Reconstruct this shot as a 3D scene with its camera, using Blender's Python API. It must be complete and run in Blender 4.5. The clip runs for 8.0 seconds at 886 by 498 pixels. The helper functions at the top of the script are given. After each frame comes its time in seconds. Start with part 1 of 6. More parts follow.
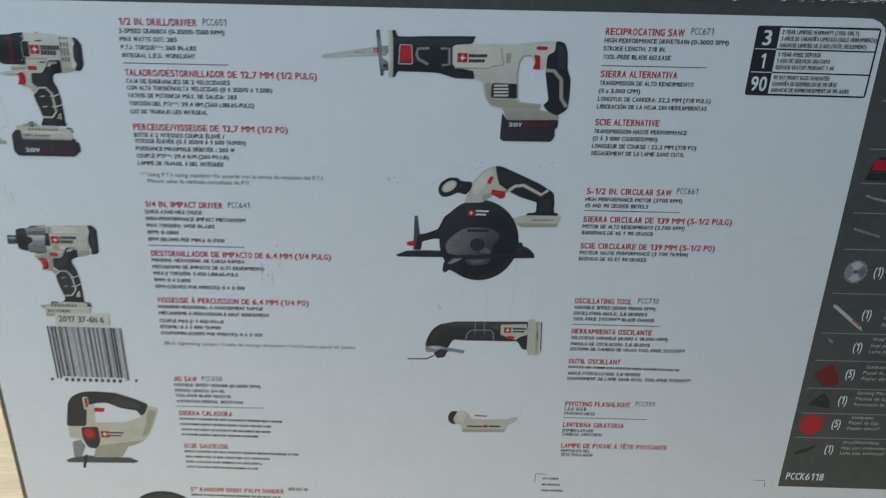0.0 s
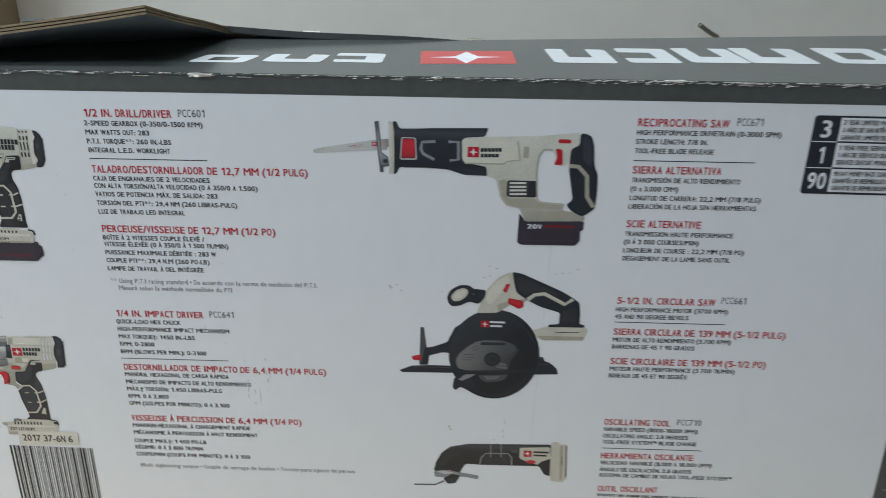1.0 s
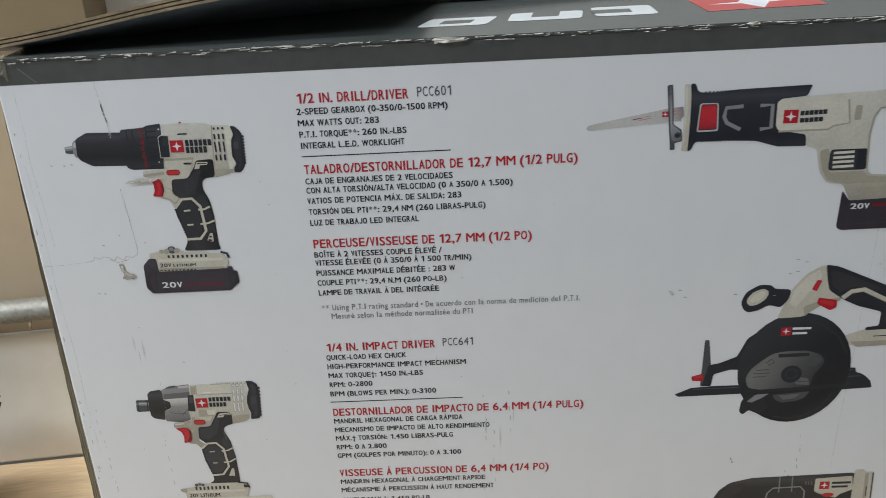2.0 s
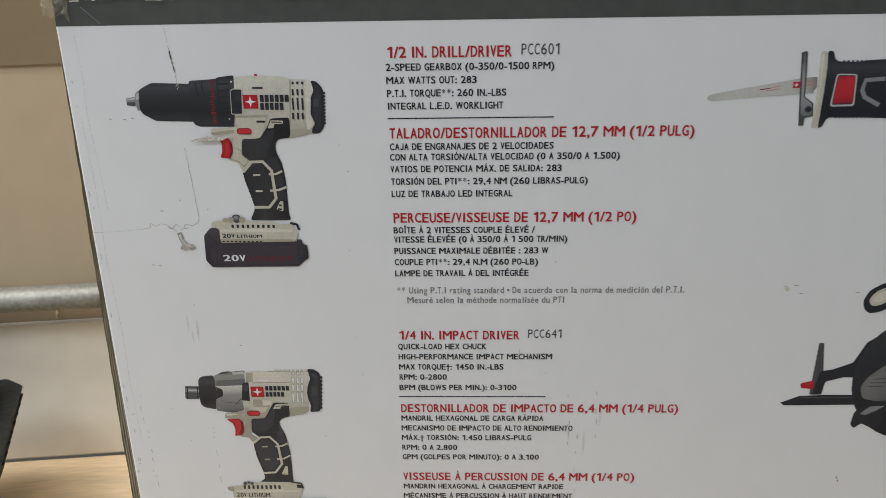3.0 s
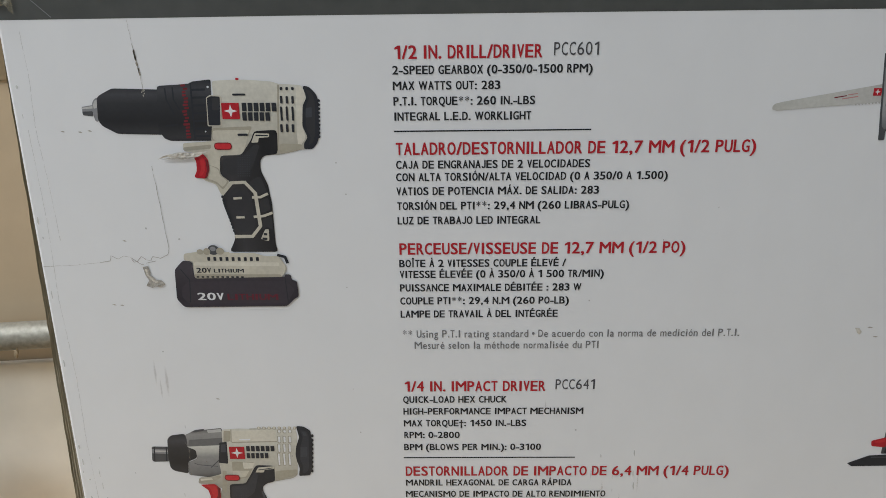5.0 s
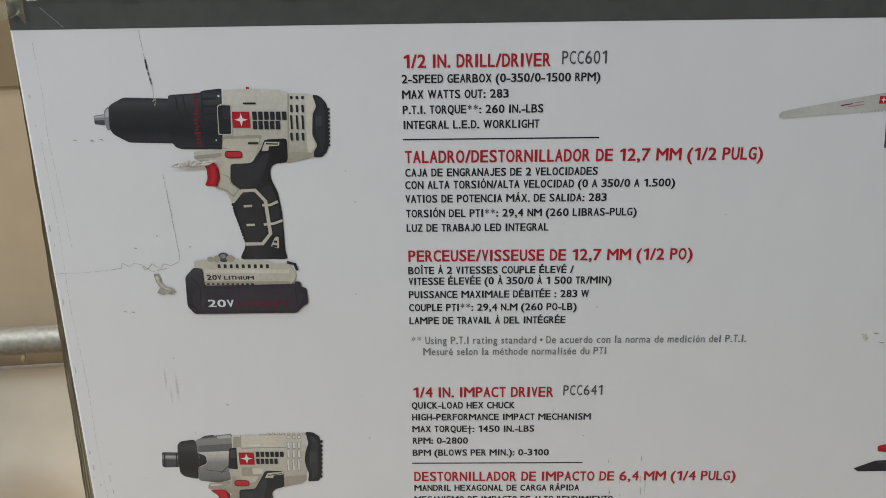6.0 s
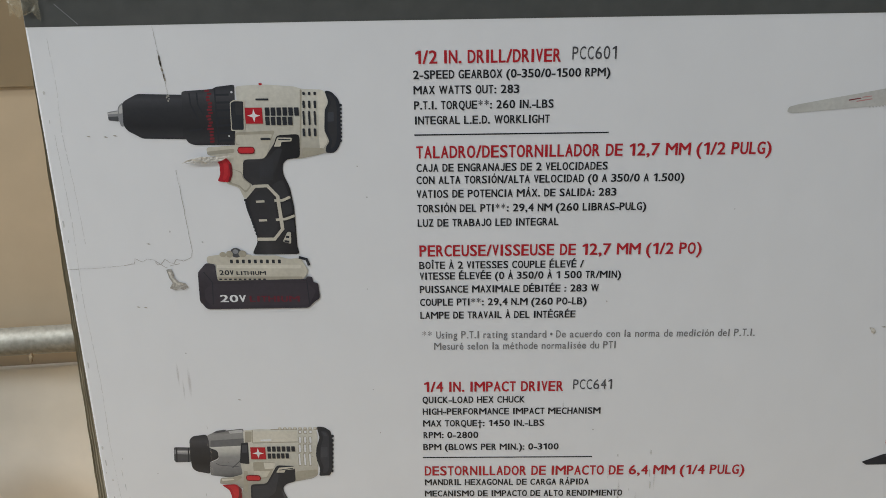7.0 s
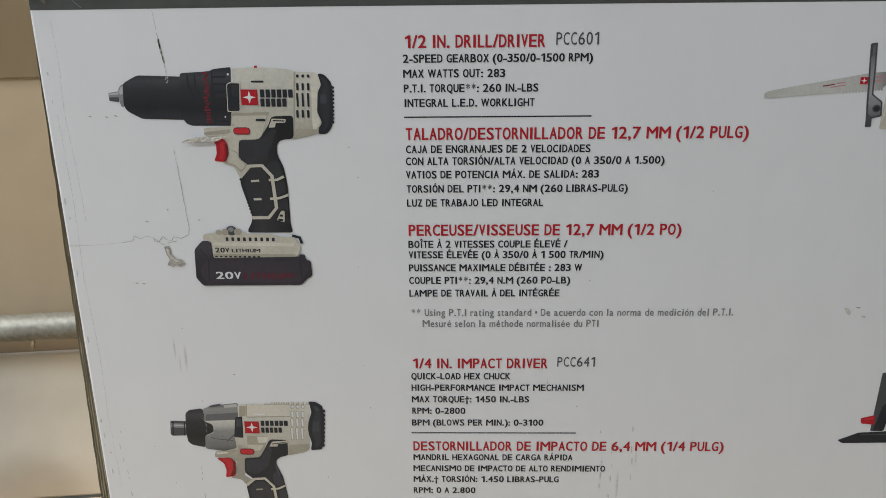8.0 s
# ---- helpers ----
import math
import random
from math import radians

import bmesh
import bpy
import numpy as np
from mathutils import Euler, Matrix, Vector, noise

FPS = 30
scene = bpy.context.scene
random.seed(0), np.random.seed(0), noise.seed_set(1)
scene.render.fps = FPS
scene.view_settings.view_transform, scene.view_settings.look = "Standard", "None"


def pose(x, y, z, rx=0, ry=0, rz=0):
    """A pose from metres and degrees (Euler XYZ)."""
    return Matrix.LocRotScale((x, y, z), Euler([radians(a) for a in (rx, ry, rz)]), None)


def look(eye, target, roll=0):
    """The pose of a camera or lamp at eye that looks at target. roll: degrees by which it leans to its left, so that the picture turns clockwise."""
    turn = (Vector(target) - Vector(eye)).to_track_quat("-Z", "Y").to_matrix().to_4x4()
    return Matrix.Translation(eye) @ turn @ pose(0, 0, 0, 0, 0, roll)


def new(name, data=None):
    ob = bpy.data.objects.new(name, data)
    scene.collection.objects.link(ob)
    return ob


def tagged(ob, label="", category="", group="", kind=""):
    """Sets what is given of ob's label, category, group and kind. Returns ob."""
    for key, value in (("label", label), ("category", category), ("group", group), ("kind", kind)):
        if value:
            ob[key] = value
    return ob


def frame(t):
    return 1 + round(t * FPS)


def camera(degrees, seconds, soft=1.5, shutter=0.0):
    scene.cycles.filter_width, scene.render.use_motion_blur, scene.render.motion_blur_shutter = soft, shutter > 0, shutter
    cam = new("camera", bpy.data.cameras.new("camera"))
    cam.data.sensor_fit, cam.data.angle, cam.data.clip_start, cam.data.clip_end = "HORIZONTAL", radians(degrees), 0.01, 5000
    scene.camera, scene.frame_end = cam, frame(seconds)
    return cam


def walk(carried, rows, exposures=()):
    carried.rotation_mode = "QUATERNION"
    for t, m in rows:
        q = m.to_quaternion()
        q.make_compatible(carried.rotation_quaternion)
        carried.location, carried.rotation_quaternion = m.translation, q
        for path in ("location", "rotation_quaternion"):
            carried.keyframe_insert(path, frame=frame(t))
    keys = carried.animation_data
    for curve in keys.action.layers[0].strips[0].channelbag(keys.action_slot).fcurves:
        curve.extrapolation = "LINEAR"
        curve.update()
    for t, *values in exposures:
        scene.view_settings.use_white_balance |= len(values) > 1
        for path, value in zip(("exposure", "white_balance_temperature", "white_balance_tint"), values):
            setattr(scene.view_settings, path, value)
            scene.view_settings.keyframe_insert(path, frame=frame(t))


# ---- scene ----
cam = camera(48.1, 8.0, soft=0.62, shutter=0.3)
PATH = [
    (0, (0.3740, -0.5600, 0.4970), (0.3665, 1.1800, -0.4880), 1.65),
    (0.2, (0.3862, -0.5350, 0.5055), (0.3873, 1.1956, -0.4970), 1.37),
    (0.5, (0.3990, -0.5190, 0.4950), (0.3860, 1.2500, -0.4370), 1.70),
    (0.8, (0.3917, -0.4909, 0.4950), (0.3443, 1.2969, -0.4003), 1.11),
    (1, (0.3830, -0.4750, 0.4920), (0.3150, 1.3110, -0.4070), 0.80),
    (1.2, (0.3670, -0.4470, 0.4820), (0.2240, 1.3230, -0.4390), -1.90),
    (1.3, (0.3590, -0.4370, 0.4730), (0.1580, 1.3430, -0.4160), -3.50),
    (1.5, (0.3020, -0.4135, 0.4672), (0.1575, 1.3730, -0.4200), -4.12),
    (1.7, (0.268, -0.398, 0.458), (0.211, 1.391, -0.434), -3.4),
    (2.8, (0.2306, -0.3640, 0.4226), (0.1290, 1.4350, -0.4453), -1.08),
    (3, (0.2148, -0.3558, 0.4124), (0.1385, 1.4537, -0.4358), -0.87),
    (3.2, (0.2094, -0.3448, 0.4035), (0.1516, 1.4771, -0.4195), -0.86),
    (3.5, (0.2045, -0.3282, 0.3981), (0.1748, 1.5048, -0.4013), -0.56),
    (3.8, (0.2026, -0.3176, 0.3928), (0.1818, 1.5161, -0.4053), -0.22),
    (4, (0.2025, -0.3104, 0.3896), (0.1898, 1.5239, -0.4076), 0.05),
    (4.5, (0.2015, -0.3016, 0.3888), (0.1746, 1.5332, -0.4067), -0.15),
    (6, (0.1989, -0.3032, 0.3919), (0.1582, 1.5341, -0.3979), -0.53),
    (6.5, (0.1936, -0.3056, 0.3901), (0.1500, 1.5335, -0.3952), -0.61),
    (7, (0.1956, -0.3065, 0.3904), (0.1532, 1.5329, -0.3940), -0.68),
    (7.2, (0.1979, -0.3083, 0.3890), (0.1546, 1.5294, -0.3990), -0.63),
    (7.5, (0.1993, -0.3107, 0.3872), (0.1530, 1.5295, -0.3952), -0.60),
    (8, (0.2009, -0.3202, 0.3872), (0.1527, 1.5218, -0.3907), -0.31),
]
EXPOSURES = [(0.0, -0.30, 5480, 2), (0.5, -0.20, 5680, 4), (1.0, -0.11, 5900, 5), (1.5, -0.19, 6050, 7), (3.0, -0.23, 6450, 9), (8.0, -0.25, 6450, 9)]
walk(cam, [(t, look(eye, target, roll)) for t, eye, target, roll in PATH], exposures=EXPOSURES)


# ---- light ----
world = bpy.data.worlds.new("room_air")
scene.world = world
world.use_nodes = True
world.node_tree.nodes["Background"].inputs[0].default_value = (0.8, 0.9, 1.0, 1)
world.node_tree.nodes["Background"].inputs[1].default_value = 0.05


def area_lamp(name, where, aim, width, depth, watts, colour):
    data = bpy.data.lights.new(name, "AREA")
    data.shape, data.size, data.size_y, data.energy, data.color = "RECTANGLE", width, depth, watts, colour
    ob = new(name, data)
    ob.matrix_world = look(where, aim)
    return ob


# both overhead lamps are added and unseen, placed to suit the brightness
area_lamp("added_overhead_light", (-1.3, -0.88, 1.72), (-1.3, -0.88, 0), 1.9, 0.5, 48, (0.865, 0.93, 0.99))
# added mainly to brighten the back boards, shelf and top flaps
area_lamp("added_overhead_light", (-0.45, -0.12, 1.72), (-0.45, -0.12, 0), 1.6, 0.3, 25, (0.925, 0.94, 0.965))


# ---- materials ----
def material(name, colour, rough=0.5, metal=0.0, scale=40.0, spread=0.12, bump=0.0, bump_scale=300.0, stretch=(1, 1, 1), coat=0.0):
    """A surface whose colour drifts at two scales, with an optional fine relief."""
    m = bpy.data.materials.new(name)
    m.use_nodes = True
    t = m.node_tree
    b = t.nodes["Principled BSDF"]
    b.inputs["Roughness"].default_value, b.inputs["Metallic"].default_value = rough, metal
    b.inputs["Coat Weight"].default_value = coat
    place = t.nodes.new("ShaderNodeTexCoord")
    mapping = t.nodes.new("ShaderNodeMapping")
    mapping.inputs["Scale"].default_value = stretch
    t.links.new(place.outputs["Object"], mapping.inputs["Vector"])
    mixes = []
    for s in (scale, scale * 9):
        n = t.nodes.new("ShaderNodeTexNoise")
        n.inputs["Scale"].default_value, n.inputs["Detail"].default_value = s, 5
        t.links.new(mapping.outputs["Vector"], n.inputs["Vector"])
        mixes.append(n)
    add = t.nodes.new("ShaderNodeMath")
    add.operation = "ADD"
    t.links.new(mixes[0].outputs["Fac"], add.inputs[0])
    t.links.new(mixes[1].outputs["Fac"], add.inputs[1])
    ramp = t.nodes.new("ShaderNodeMapRange")
    ramp.inputs["From Min"].default_value, ramp.inputs["From Max"].default_value = 0.7, 1.3
    ramp.inputs["To Min"].default_value, ramp.inputs["To Max"].default_value = 1 - spread, 1 + spread
    t.links.new(add.outputs[0], ramp.inputs["Value"])
    mul = t.nodes.new("ShaderNodeVectorMath")
    mul.operation = "SCALE"
    mul.inputs[0].default_value = colour
    t.links.new(ramp.outputs["Result"], mul.inputs["Scale"])
    t.links.new(mul.outputs[0], b.inputs["Base Color"])
    if bump:
        n = t.nodes.new("ShaderNodeTexNoise")
        n.inputs["Scale"].default_value, n.inputs["Detail"].default_value = bump_scale, 4
        t.links.new(mapping.outputs["Vector"], n.inputs["Vector"])
        k = t.nodes.new("ShaderNodeBump")
        k.inputs["Strength"].default_value, k.inputs["Distance"].default_value = bump, 0.001
        t.links.new(n.outputs["Fac"], k.inputs["Height"])
        t.links.new(k.outputs["Normal"], b.inputs["Normal"])
    return m


def ink(name, colour, rough=0.38):
    return material(name, colour, rough, scale=90, spread=0.10)


PANEL = material("white_coated_board", (0.812, 0.824, 0.858), 0.42, scale=5, spread=0.018, bump=0.04, bump_scale=45, stretch=(1.6, 1, 1))
# print of the band; also stands in for shade on back flap rim and end
BAND = material("dark_grey_print_and_shade", (0.076, 0.080, 0.079), 0.45, scale=20, spread=0.15, bump=0.05, bump_scale=200)
TOPPRINT = material("grey_top_print", (0.074, 0.081, 0.077), 0.18, scale=20, spread=0.12, bump=0.08, bump_scale=120)
KRAFT = material("brown_corrugated_board", (0.31, 0.235, 0.145), 0.85, scale=50, spread=0.25, bump=0.5, bump_scale=500)
# grey instead of bare brown, to tint and lift the shade beneath the flaps
SHADE_GREY = material("shade_grey_flap_underside", (0.21, 0.225, 0.24), 0.7, scale=40, spread=0.15)
KRAFT_DARK = material("grey_brown_fluted_edge", (0.25, 0.22, 0.16), 0.9, scale=60, spread=0.4, bump=0.6, bump_scale=700, stretch=(1, 1, 0.05))
TORN = material("torn_paper_fibre", (0.62, 0.59, 0.54), 0.9, scale=150, spread=0.25, bump=0.8, bump_scale=900)
SCUFF = material("grey_scuffed_paper", (0.40, 0.38, 0.35), 0.9, scale=260, spread=0.35, bump=0.6, bump_scale=1500)
CHIP = material("dark_bare_chip", (0.36, 0.32, 0.27), 0.9, scale=300, spread=0.4)
CREASE = material("grey_crease_line", (0.42, 0.40, 0.385), 0.8, scale=300, spread=0.35)
STAIN = material("pale_grease_mark", (0.52, 0.50, 0.47), 0.5, scale=300, spread=0.10)
FAINT_CREASE = material("faint_crease_line", (0.40, 0.37, 0.34), 0.8, scale=300, spread=0.35)
SMEAR = material("rust_smear", (0.34, 0.19, 0.16), 0.6, scale=300, spread=0.2)
TAPE = material("clear_yellowed_tape", (0.36, 0.32, 0.22), 0.25, scale=80, spread=0.2, bump=0.4, bump_scale=200)
RED = ink("red_ink", (0.46, 0.010, 0.022))
BRIGHT_RED = ink("bright_red_ink", (0.56, 0.024, 0.034))
DARK_RED = ink("dark_red_ink", (0.17, 0.010, 0.018))
FADED_RED = ink("faded_red_ink", (0.14, 0.014, 0.03))
BLACK = ink("black_ink", (0.019, 0.022, 0.031))
SOFT_BLACK = ink("soft_black_ink", (0.037, 0.041, 0.054))
VIOLET_BLACK = ink("violet_black_ink", (0.038, 0.030, 0.042))
INK_MID = ink("mid_black_ink", (0.054, 0.060, 0.074))
RED_DULL = ink("dull_red_ink", (0.19, 0.014, 0.026))
BODY_INK = ink("text_black_ink", (0.011, 0.013, 0.018))
GREY_INK = ink("grey_text_ink", (0.07, 0.07, 0.08))
PALE_INK = ink("pale_grey_text_ink", (0.19, 0.19, 0.20))
WHITE_INK = ink("white_ink", (0.79, 0.80, 0.83))
BEIGE = ink("beige_ink", (0.58, 0.55, 0.47))
BEIGE_LIGHT = ink("light_beige_ink", (0.68, 0.65, 0.57))
BEIGE_DARK = ink("dark_beige_ink", (0.40, 0.37, 0.30))
STEEL = ink("steel_grey_ink", (0.26, 0.265, 0.285))
STEEL_DARK = ink("dark_steel_ink", (0.072, 0.076, 0.086))
STEEL_MID = ink("mid_steel_ink", (0.145, 0.147, 0.155))
FADED_PINK = ink("faded_pink_ink", (0.52, 0.25, 0.25))
STEEL_LIGHT = ink("light_steel_ink", (0.52, 0.52, 0.52))


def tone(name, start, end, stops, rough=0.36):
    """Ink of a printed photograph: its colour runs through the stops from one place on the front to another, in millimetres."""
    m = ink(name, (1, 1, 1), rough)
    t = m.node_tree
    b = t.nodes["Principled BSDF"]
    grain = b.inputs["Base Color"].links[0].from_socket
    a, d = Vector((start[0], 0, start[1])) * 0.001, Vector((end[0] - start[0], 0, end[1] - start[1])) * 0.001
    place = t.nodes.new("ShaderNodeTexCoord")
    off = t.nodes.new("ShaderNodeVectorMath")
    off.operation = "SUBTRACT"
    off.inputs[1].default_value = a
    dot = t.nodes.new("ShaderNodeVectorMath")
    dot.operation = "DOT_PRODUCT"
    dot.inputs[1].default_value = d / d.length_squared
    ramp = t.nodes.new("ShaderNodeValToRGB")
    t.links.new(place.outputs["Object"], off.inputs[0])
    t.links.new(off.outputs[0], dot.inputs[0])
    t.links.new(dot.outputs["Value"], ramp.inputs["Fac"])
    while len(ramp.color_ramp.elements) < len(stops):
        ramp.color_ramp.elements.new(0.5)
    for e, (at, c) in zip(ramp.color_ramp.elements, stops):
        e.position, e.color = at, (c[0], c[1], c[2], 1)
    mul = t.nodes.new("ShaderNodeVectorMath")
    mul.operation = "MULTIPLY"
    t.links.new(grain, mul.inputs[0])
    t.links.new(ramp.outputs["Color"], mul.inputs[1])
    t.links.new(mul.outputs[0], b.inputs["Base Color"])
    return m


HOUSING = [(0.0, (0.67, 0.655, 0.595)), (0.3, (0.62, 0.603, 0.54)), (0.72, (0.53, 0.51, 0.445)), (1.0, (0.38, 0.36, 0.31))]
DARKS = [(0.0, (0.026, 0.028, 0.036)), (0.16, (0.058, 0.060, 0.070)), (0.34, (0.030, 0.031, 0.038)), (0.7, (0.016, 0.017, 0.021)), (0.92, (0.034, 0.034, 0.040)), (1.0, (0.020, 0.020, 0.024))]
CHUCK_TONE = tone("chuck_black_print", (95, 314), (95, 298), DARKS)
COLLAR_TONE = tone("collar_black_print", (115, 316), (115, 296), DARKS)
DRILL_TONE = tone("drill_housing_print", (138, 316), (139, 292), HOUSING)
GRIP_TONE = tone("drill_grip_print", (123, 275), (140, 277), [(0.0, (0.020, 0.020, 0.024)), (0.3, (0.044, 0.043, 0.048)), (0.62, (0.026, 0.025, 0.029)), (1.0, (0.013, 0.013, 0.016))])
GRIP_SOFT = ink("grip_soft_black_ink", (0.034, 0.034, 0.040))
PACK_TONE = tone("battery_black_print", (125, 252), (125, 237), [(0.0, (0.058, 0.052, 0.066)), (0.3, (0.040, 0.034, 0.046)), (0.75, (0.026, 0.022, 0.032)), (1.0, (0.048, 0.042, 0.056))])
PACK_SOFT = ink("battery_soft_ink", (0.046, 0.039, 0.052))
DRIVER_TONE = tone("driver_housing_print", (130, 189), (131, 164), HOUSING)
NOSE_TONE = tone("driver_nose_print", (106, 188), (107.5, 167), [(0.0, (0.10, 0.10, 0.11)), (0.10, (0.30, 0.30, 0.30)), (0.22, (0.26, 0.26, 0.265)), (0.325, (0.17, 0.17, 0.175)), (0.35, (0.62, 0.615, 0.58)), (0.46, (0.50, 0.495, 0.47)), (0.56, (0.30, 0.30, 0.30)), (0.72, (0.235, 0.235, 0.24)), (0.9, (0.17, 0.17, 0.175)), (1.0, (0.07, 0.07, 0.075))])
NECK_TONE = tone("driver_neck_print", (98, 186), (98, 168), DARKS)
SAW_TONE = tone("saw_housing_print", (405, 320), (408, 272), HOUSING)
BOOT_TONE = tone("saw_boot_print", (360, 322), (360, 296), [(0.0, (0.020, 0.023, 0.034)), (0.14, (0.050, 0.053, 0.066)), (0.3, (0.022, 0.025, 0.036)), (0.8, (0.015, 0.017, 0.026)), (1.0, (0.030, 0.032, 0.042))])
GUARD_TONE = tone("guard_black_print", (374, 212), (414, 160), [(0.0, (0.036, 0.039, 0.046)), (0.2, (0.030, 0.033, 0.042)), (0.45, (0.015, 0.017, 0.024)), (0.8, (0.012, 0.014, 0.020)), (1.0, (0.030, 0.032, 0.040))])
COVER_TONE = tone("guard_cover_print", (372, 196), (408, 176), [(0.0, (0.13, 0.133, 0.137)), (0.25, (0.19, 0.19, 0.187)), (0.5, (0.115, 0.117, 0.12)), (0.75, (0.06, 0.062, 0.067)), (1.0, (0.02, 0.022, 0.03))])
BLADE_TONE = tone("saw_blade_print", (298, 307), (336, 312), [(0.0, (0.50, 0.50, 0.475)), (0.25, (0.60, 0.60, 0.575)), (0.7, (0.56, 0.555, 0.54)), (0.9, (0.47, 0.465, 0.46)), (1.0, (0.27, 0.265, 0.265))])
SHOE_TONE = tone("saw_shoe_print", (331, 320), (334, 300), [(0.0, (0.16, 0.165, 0.175)), (0.25, (0.30, 0.305, 0.32)), (0.55, (0.36, 0.365, 0.38)), (0.8, (0.27, 0.275, 0.29)), (1.0, (0.15, 0.155, 0.165))])
BUTTON_TONE = tone("saw_button_print", (346, 315), (347, 305), [(0.0, (0.42, 0.020, 0.030)), (0.2, (0.56, 0.026, 0.040)), (0.75, (0.50, 0.022, 0.036)), (1.0, (0.30, 0.016, 0.028))])
BARREL_TONE = tone("oscillating_tool_black_print", (395, 126), (395, 109), [(0.0, (0.030, 0.031, 0.036)), (0.2, (0.062, 0.064, 0.070)), (0.45, (0.026, 0.028, 0.034)), (1.0, (0.018, 0.020, 0.026))])
LETTER = material("white_flap_print", (0.62, 0.64, 0.64), 0.4, scale=30, spread=0.08)
FLAP_RED = material("red_flap_print", (0.52, 0.075, 0.07), 0.35, scale=30, spread=0.1)
WALL_WHITE = material("white_wall_paint", (0.72, 0.72, 0.68), 0.6, scale=3, spread=0.04, bump=0.1, bump_scale=80)
TAN = material("tan_upper_panel", (0.245, 0.183, 0.107), 0.55, scale=4, spread=0.06, bump=0.1, bump_scale=150)
TAN_LIGHT = material("light_tan_panel", (0.49, 0.39, 0.27), 0.5, scale=4, spread=0.06, bump=0.1, bump_scale=150)
CREAM = material("cream_panel_paint", (0.92, 0.865, 0.765), 0.45, scale=4, spread=0.05, bump=0.1, bump_scale=120)
PIPE = material("dull_galvanised_steel", (0.31, 0.295, 0.25), 0.52, 0.45, scale=34, spread=0.28, bump=0.3, bump_scale=220)
WOOD = material("light_pine_board", (0.80, 0.59, 0.355), 0.5, scale=5, spread=0.16, bump=0.15, bump_scale=60, stretch=(1, 9, 9))
DARK_PLASTIC = material("black_moulded_plastic", (0.018, 0.020, 0.019), 0.28, scale=60, spread=0.3, bump=0.6, bump_scale=160)
GREY_STEEL = material("grey_steel_hook", (0.20, 0.19, 0.16), 0.4, 0.8, scale=60, spread=0.2)
PLASTER = material("pale_room_plaster", (0.62, 0.62, 0.60), 0.8, scale=2, spread=0.05)
FLOORING = material("grey_concrete_floor", (0.30, 0.29, 0.28), 0.7, scale=3, spread=0.15, bump=0.2, bump_scale=60)


# ---- helpers for meshes ----
def part(name, bm, mat, parent=None, label="", smooth=False):
    me = bpy.data.meshes.new(name)
    bm.normal_update()
    bm.to_mesh(me)
    bm.free()
    for m in (mat if isinstance(mat, (list, tuple)) else [mat]):
        me.materials.append(m)
    if smooth:
        for p in me.polygons:
            p.use_smooth = True
    ob = new(name, me)
    ob.parent = parent
    if label:
        ob["label"] = label
    return ob


def slab(x0, x1, y0, y1, z0, z1, bevel=0.0):
    bm = bmesh.new()
    bmesh.ops.create_cube(bm, size=1, matrix=Matrix.LocRotScale(((x0 + x1) / 2, (y0 + y1) / 2, (z0 + z1) / 2), None, (x1 - x0, y1 - y0, z1 - z0)))
    if bevel:
        bmesh.ops.bevel(bm, geom=bm.edges[:], offset=bevel, segments=2, affect="EDGES", profile=0.6)
    return bm


def rounded(points, r):
    """The outline with its corners cut to short arcs of about r."""
    if r <= 0:
        return [Vector(p) for p in points]
    done = []
    n = len(points)
    for i in range(n):
        a, b, c = Vector(points[i - 1]), Vector(points[i]), Vector(points[(i + 1) % n])
        u, v = a - b, c - b
        k = min(r, u.length * 0.45, v.length * 0.45)
        p, q = b + u.normalized() * k, b + v.normalized() * k
        done += [p, (p + q + 2 * b) / 4, q]
    return done


MM = 0.001


def see_through(m, alpha):
    m.node_tree.nodes["Principled BSDF"].inputs["Alpha"].default_value = alpha


see_through(TAPE, 0.32)
see_through(STAIN, 0.35)
see_through(SMEAR, 0.035)
see_through(FAINT_CREASE, 0.24)


# ---- room ----
def wall_y(x):
    """The back of the shelf runs askew to the box."""
    return 0.30 + 0.13 * (x + 0.15)


SKEW = math.degrees(math.atan(0.13))
tagged(part("floor", slab(-2.6, 3.4, -3.2, 1.6, -1.1, -1.0), FLOORING), "grey concrete floor of the room", "floor", kind="structure")
tagged(part("ceiling", slab(-2.6, 3.4, -3.2, 1.6, 1.8, 1.9), PLASTER), "pale plaster ceiling", "ceiling", kind="structure")
tagged(part("wall_south", slab(-2.6, 3.4, -3.3, -3.2, -1.0, 1.8), PLASTER), "pale plain room wall", "wall", kind="structure")
tagged(part("wall_west", slab(-2.7, -2.6, -3.2, 1.6, -1.0, 1.8), PLASTER), "pale plain room wall", "wall", kind="structure")
tagged(part("wall_east", slab(3.4, 3.5, -3.2, 1.6, -1.0, 1.8), PLASTER), "pale plain room wall", "wall", kind="structure")
north = tagged(part("wall_north", slab(-2.6, 3.6, 0.072, 0.16, -1.0, 1.8), WALL_WHITE), "white painted wall behind the shelf", "wall", kind="structure")
north.matrix_world = pose(-0.15, 0.30, 0, 0, 0, SKEW)


def on_wall(ob):
    ob.matrix_world = pose(-0.15, 0.30, 0, 0, 0, SKEW)
    return ob


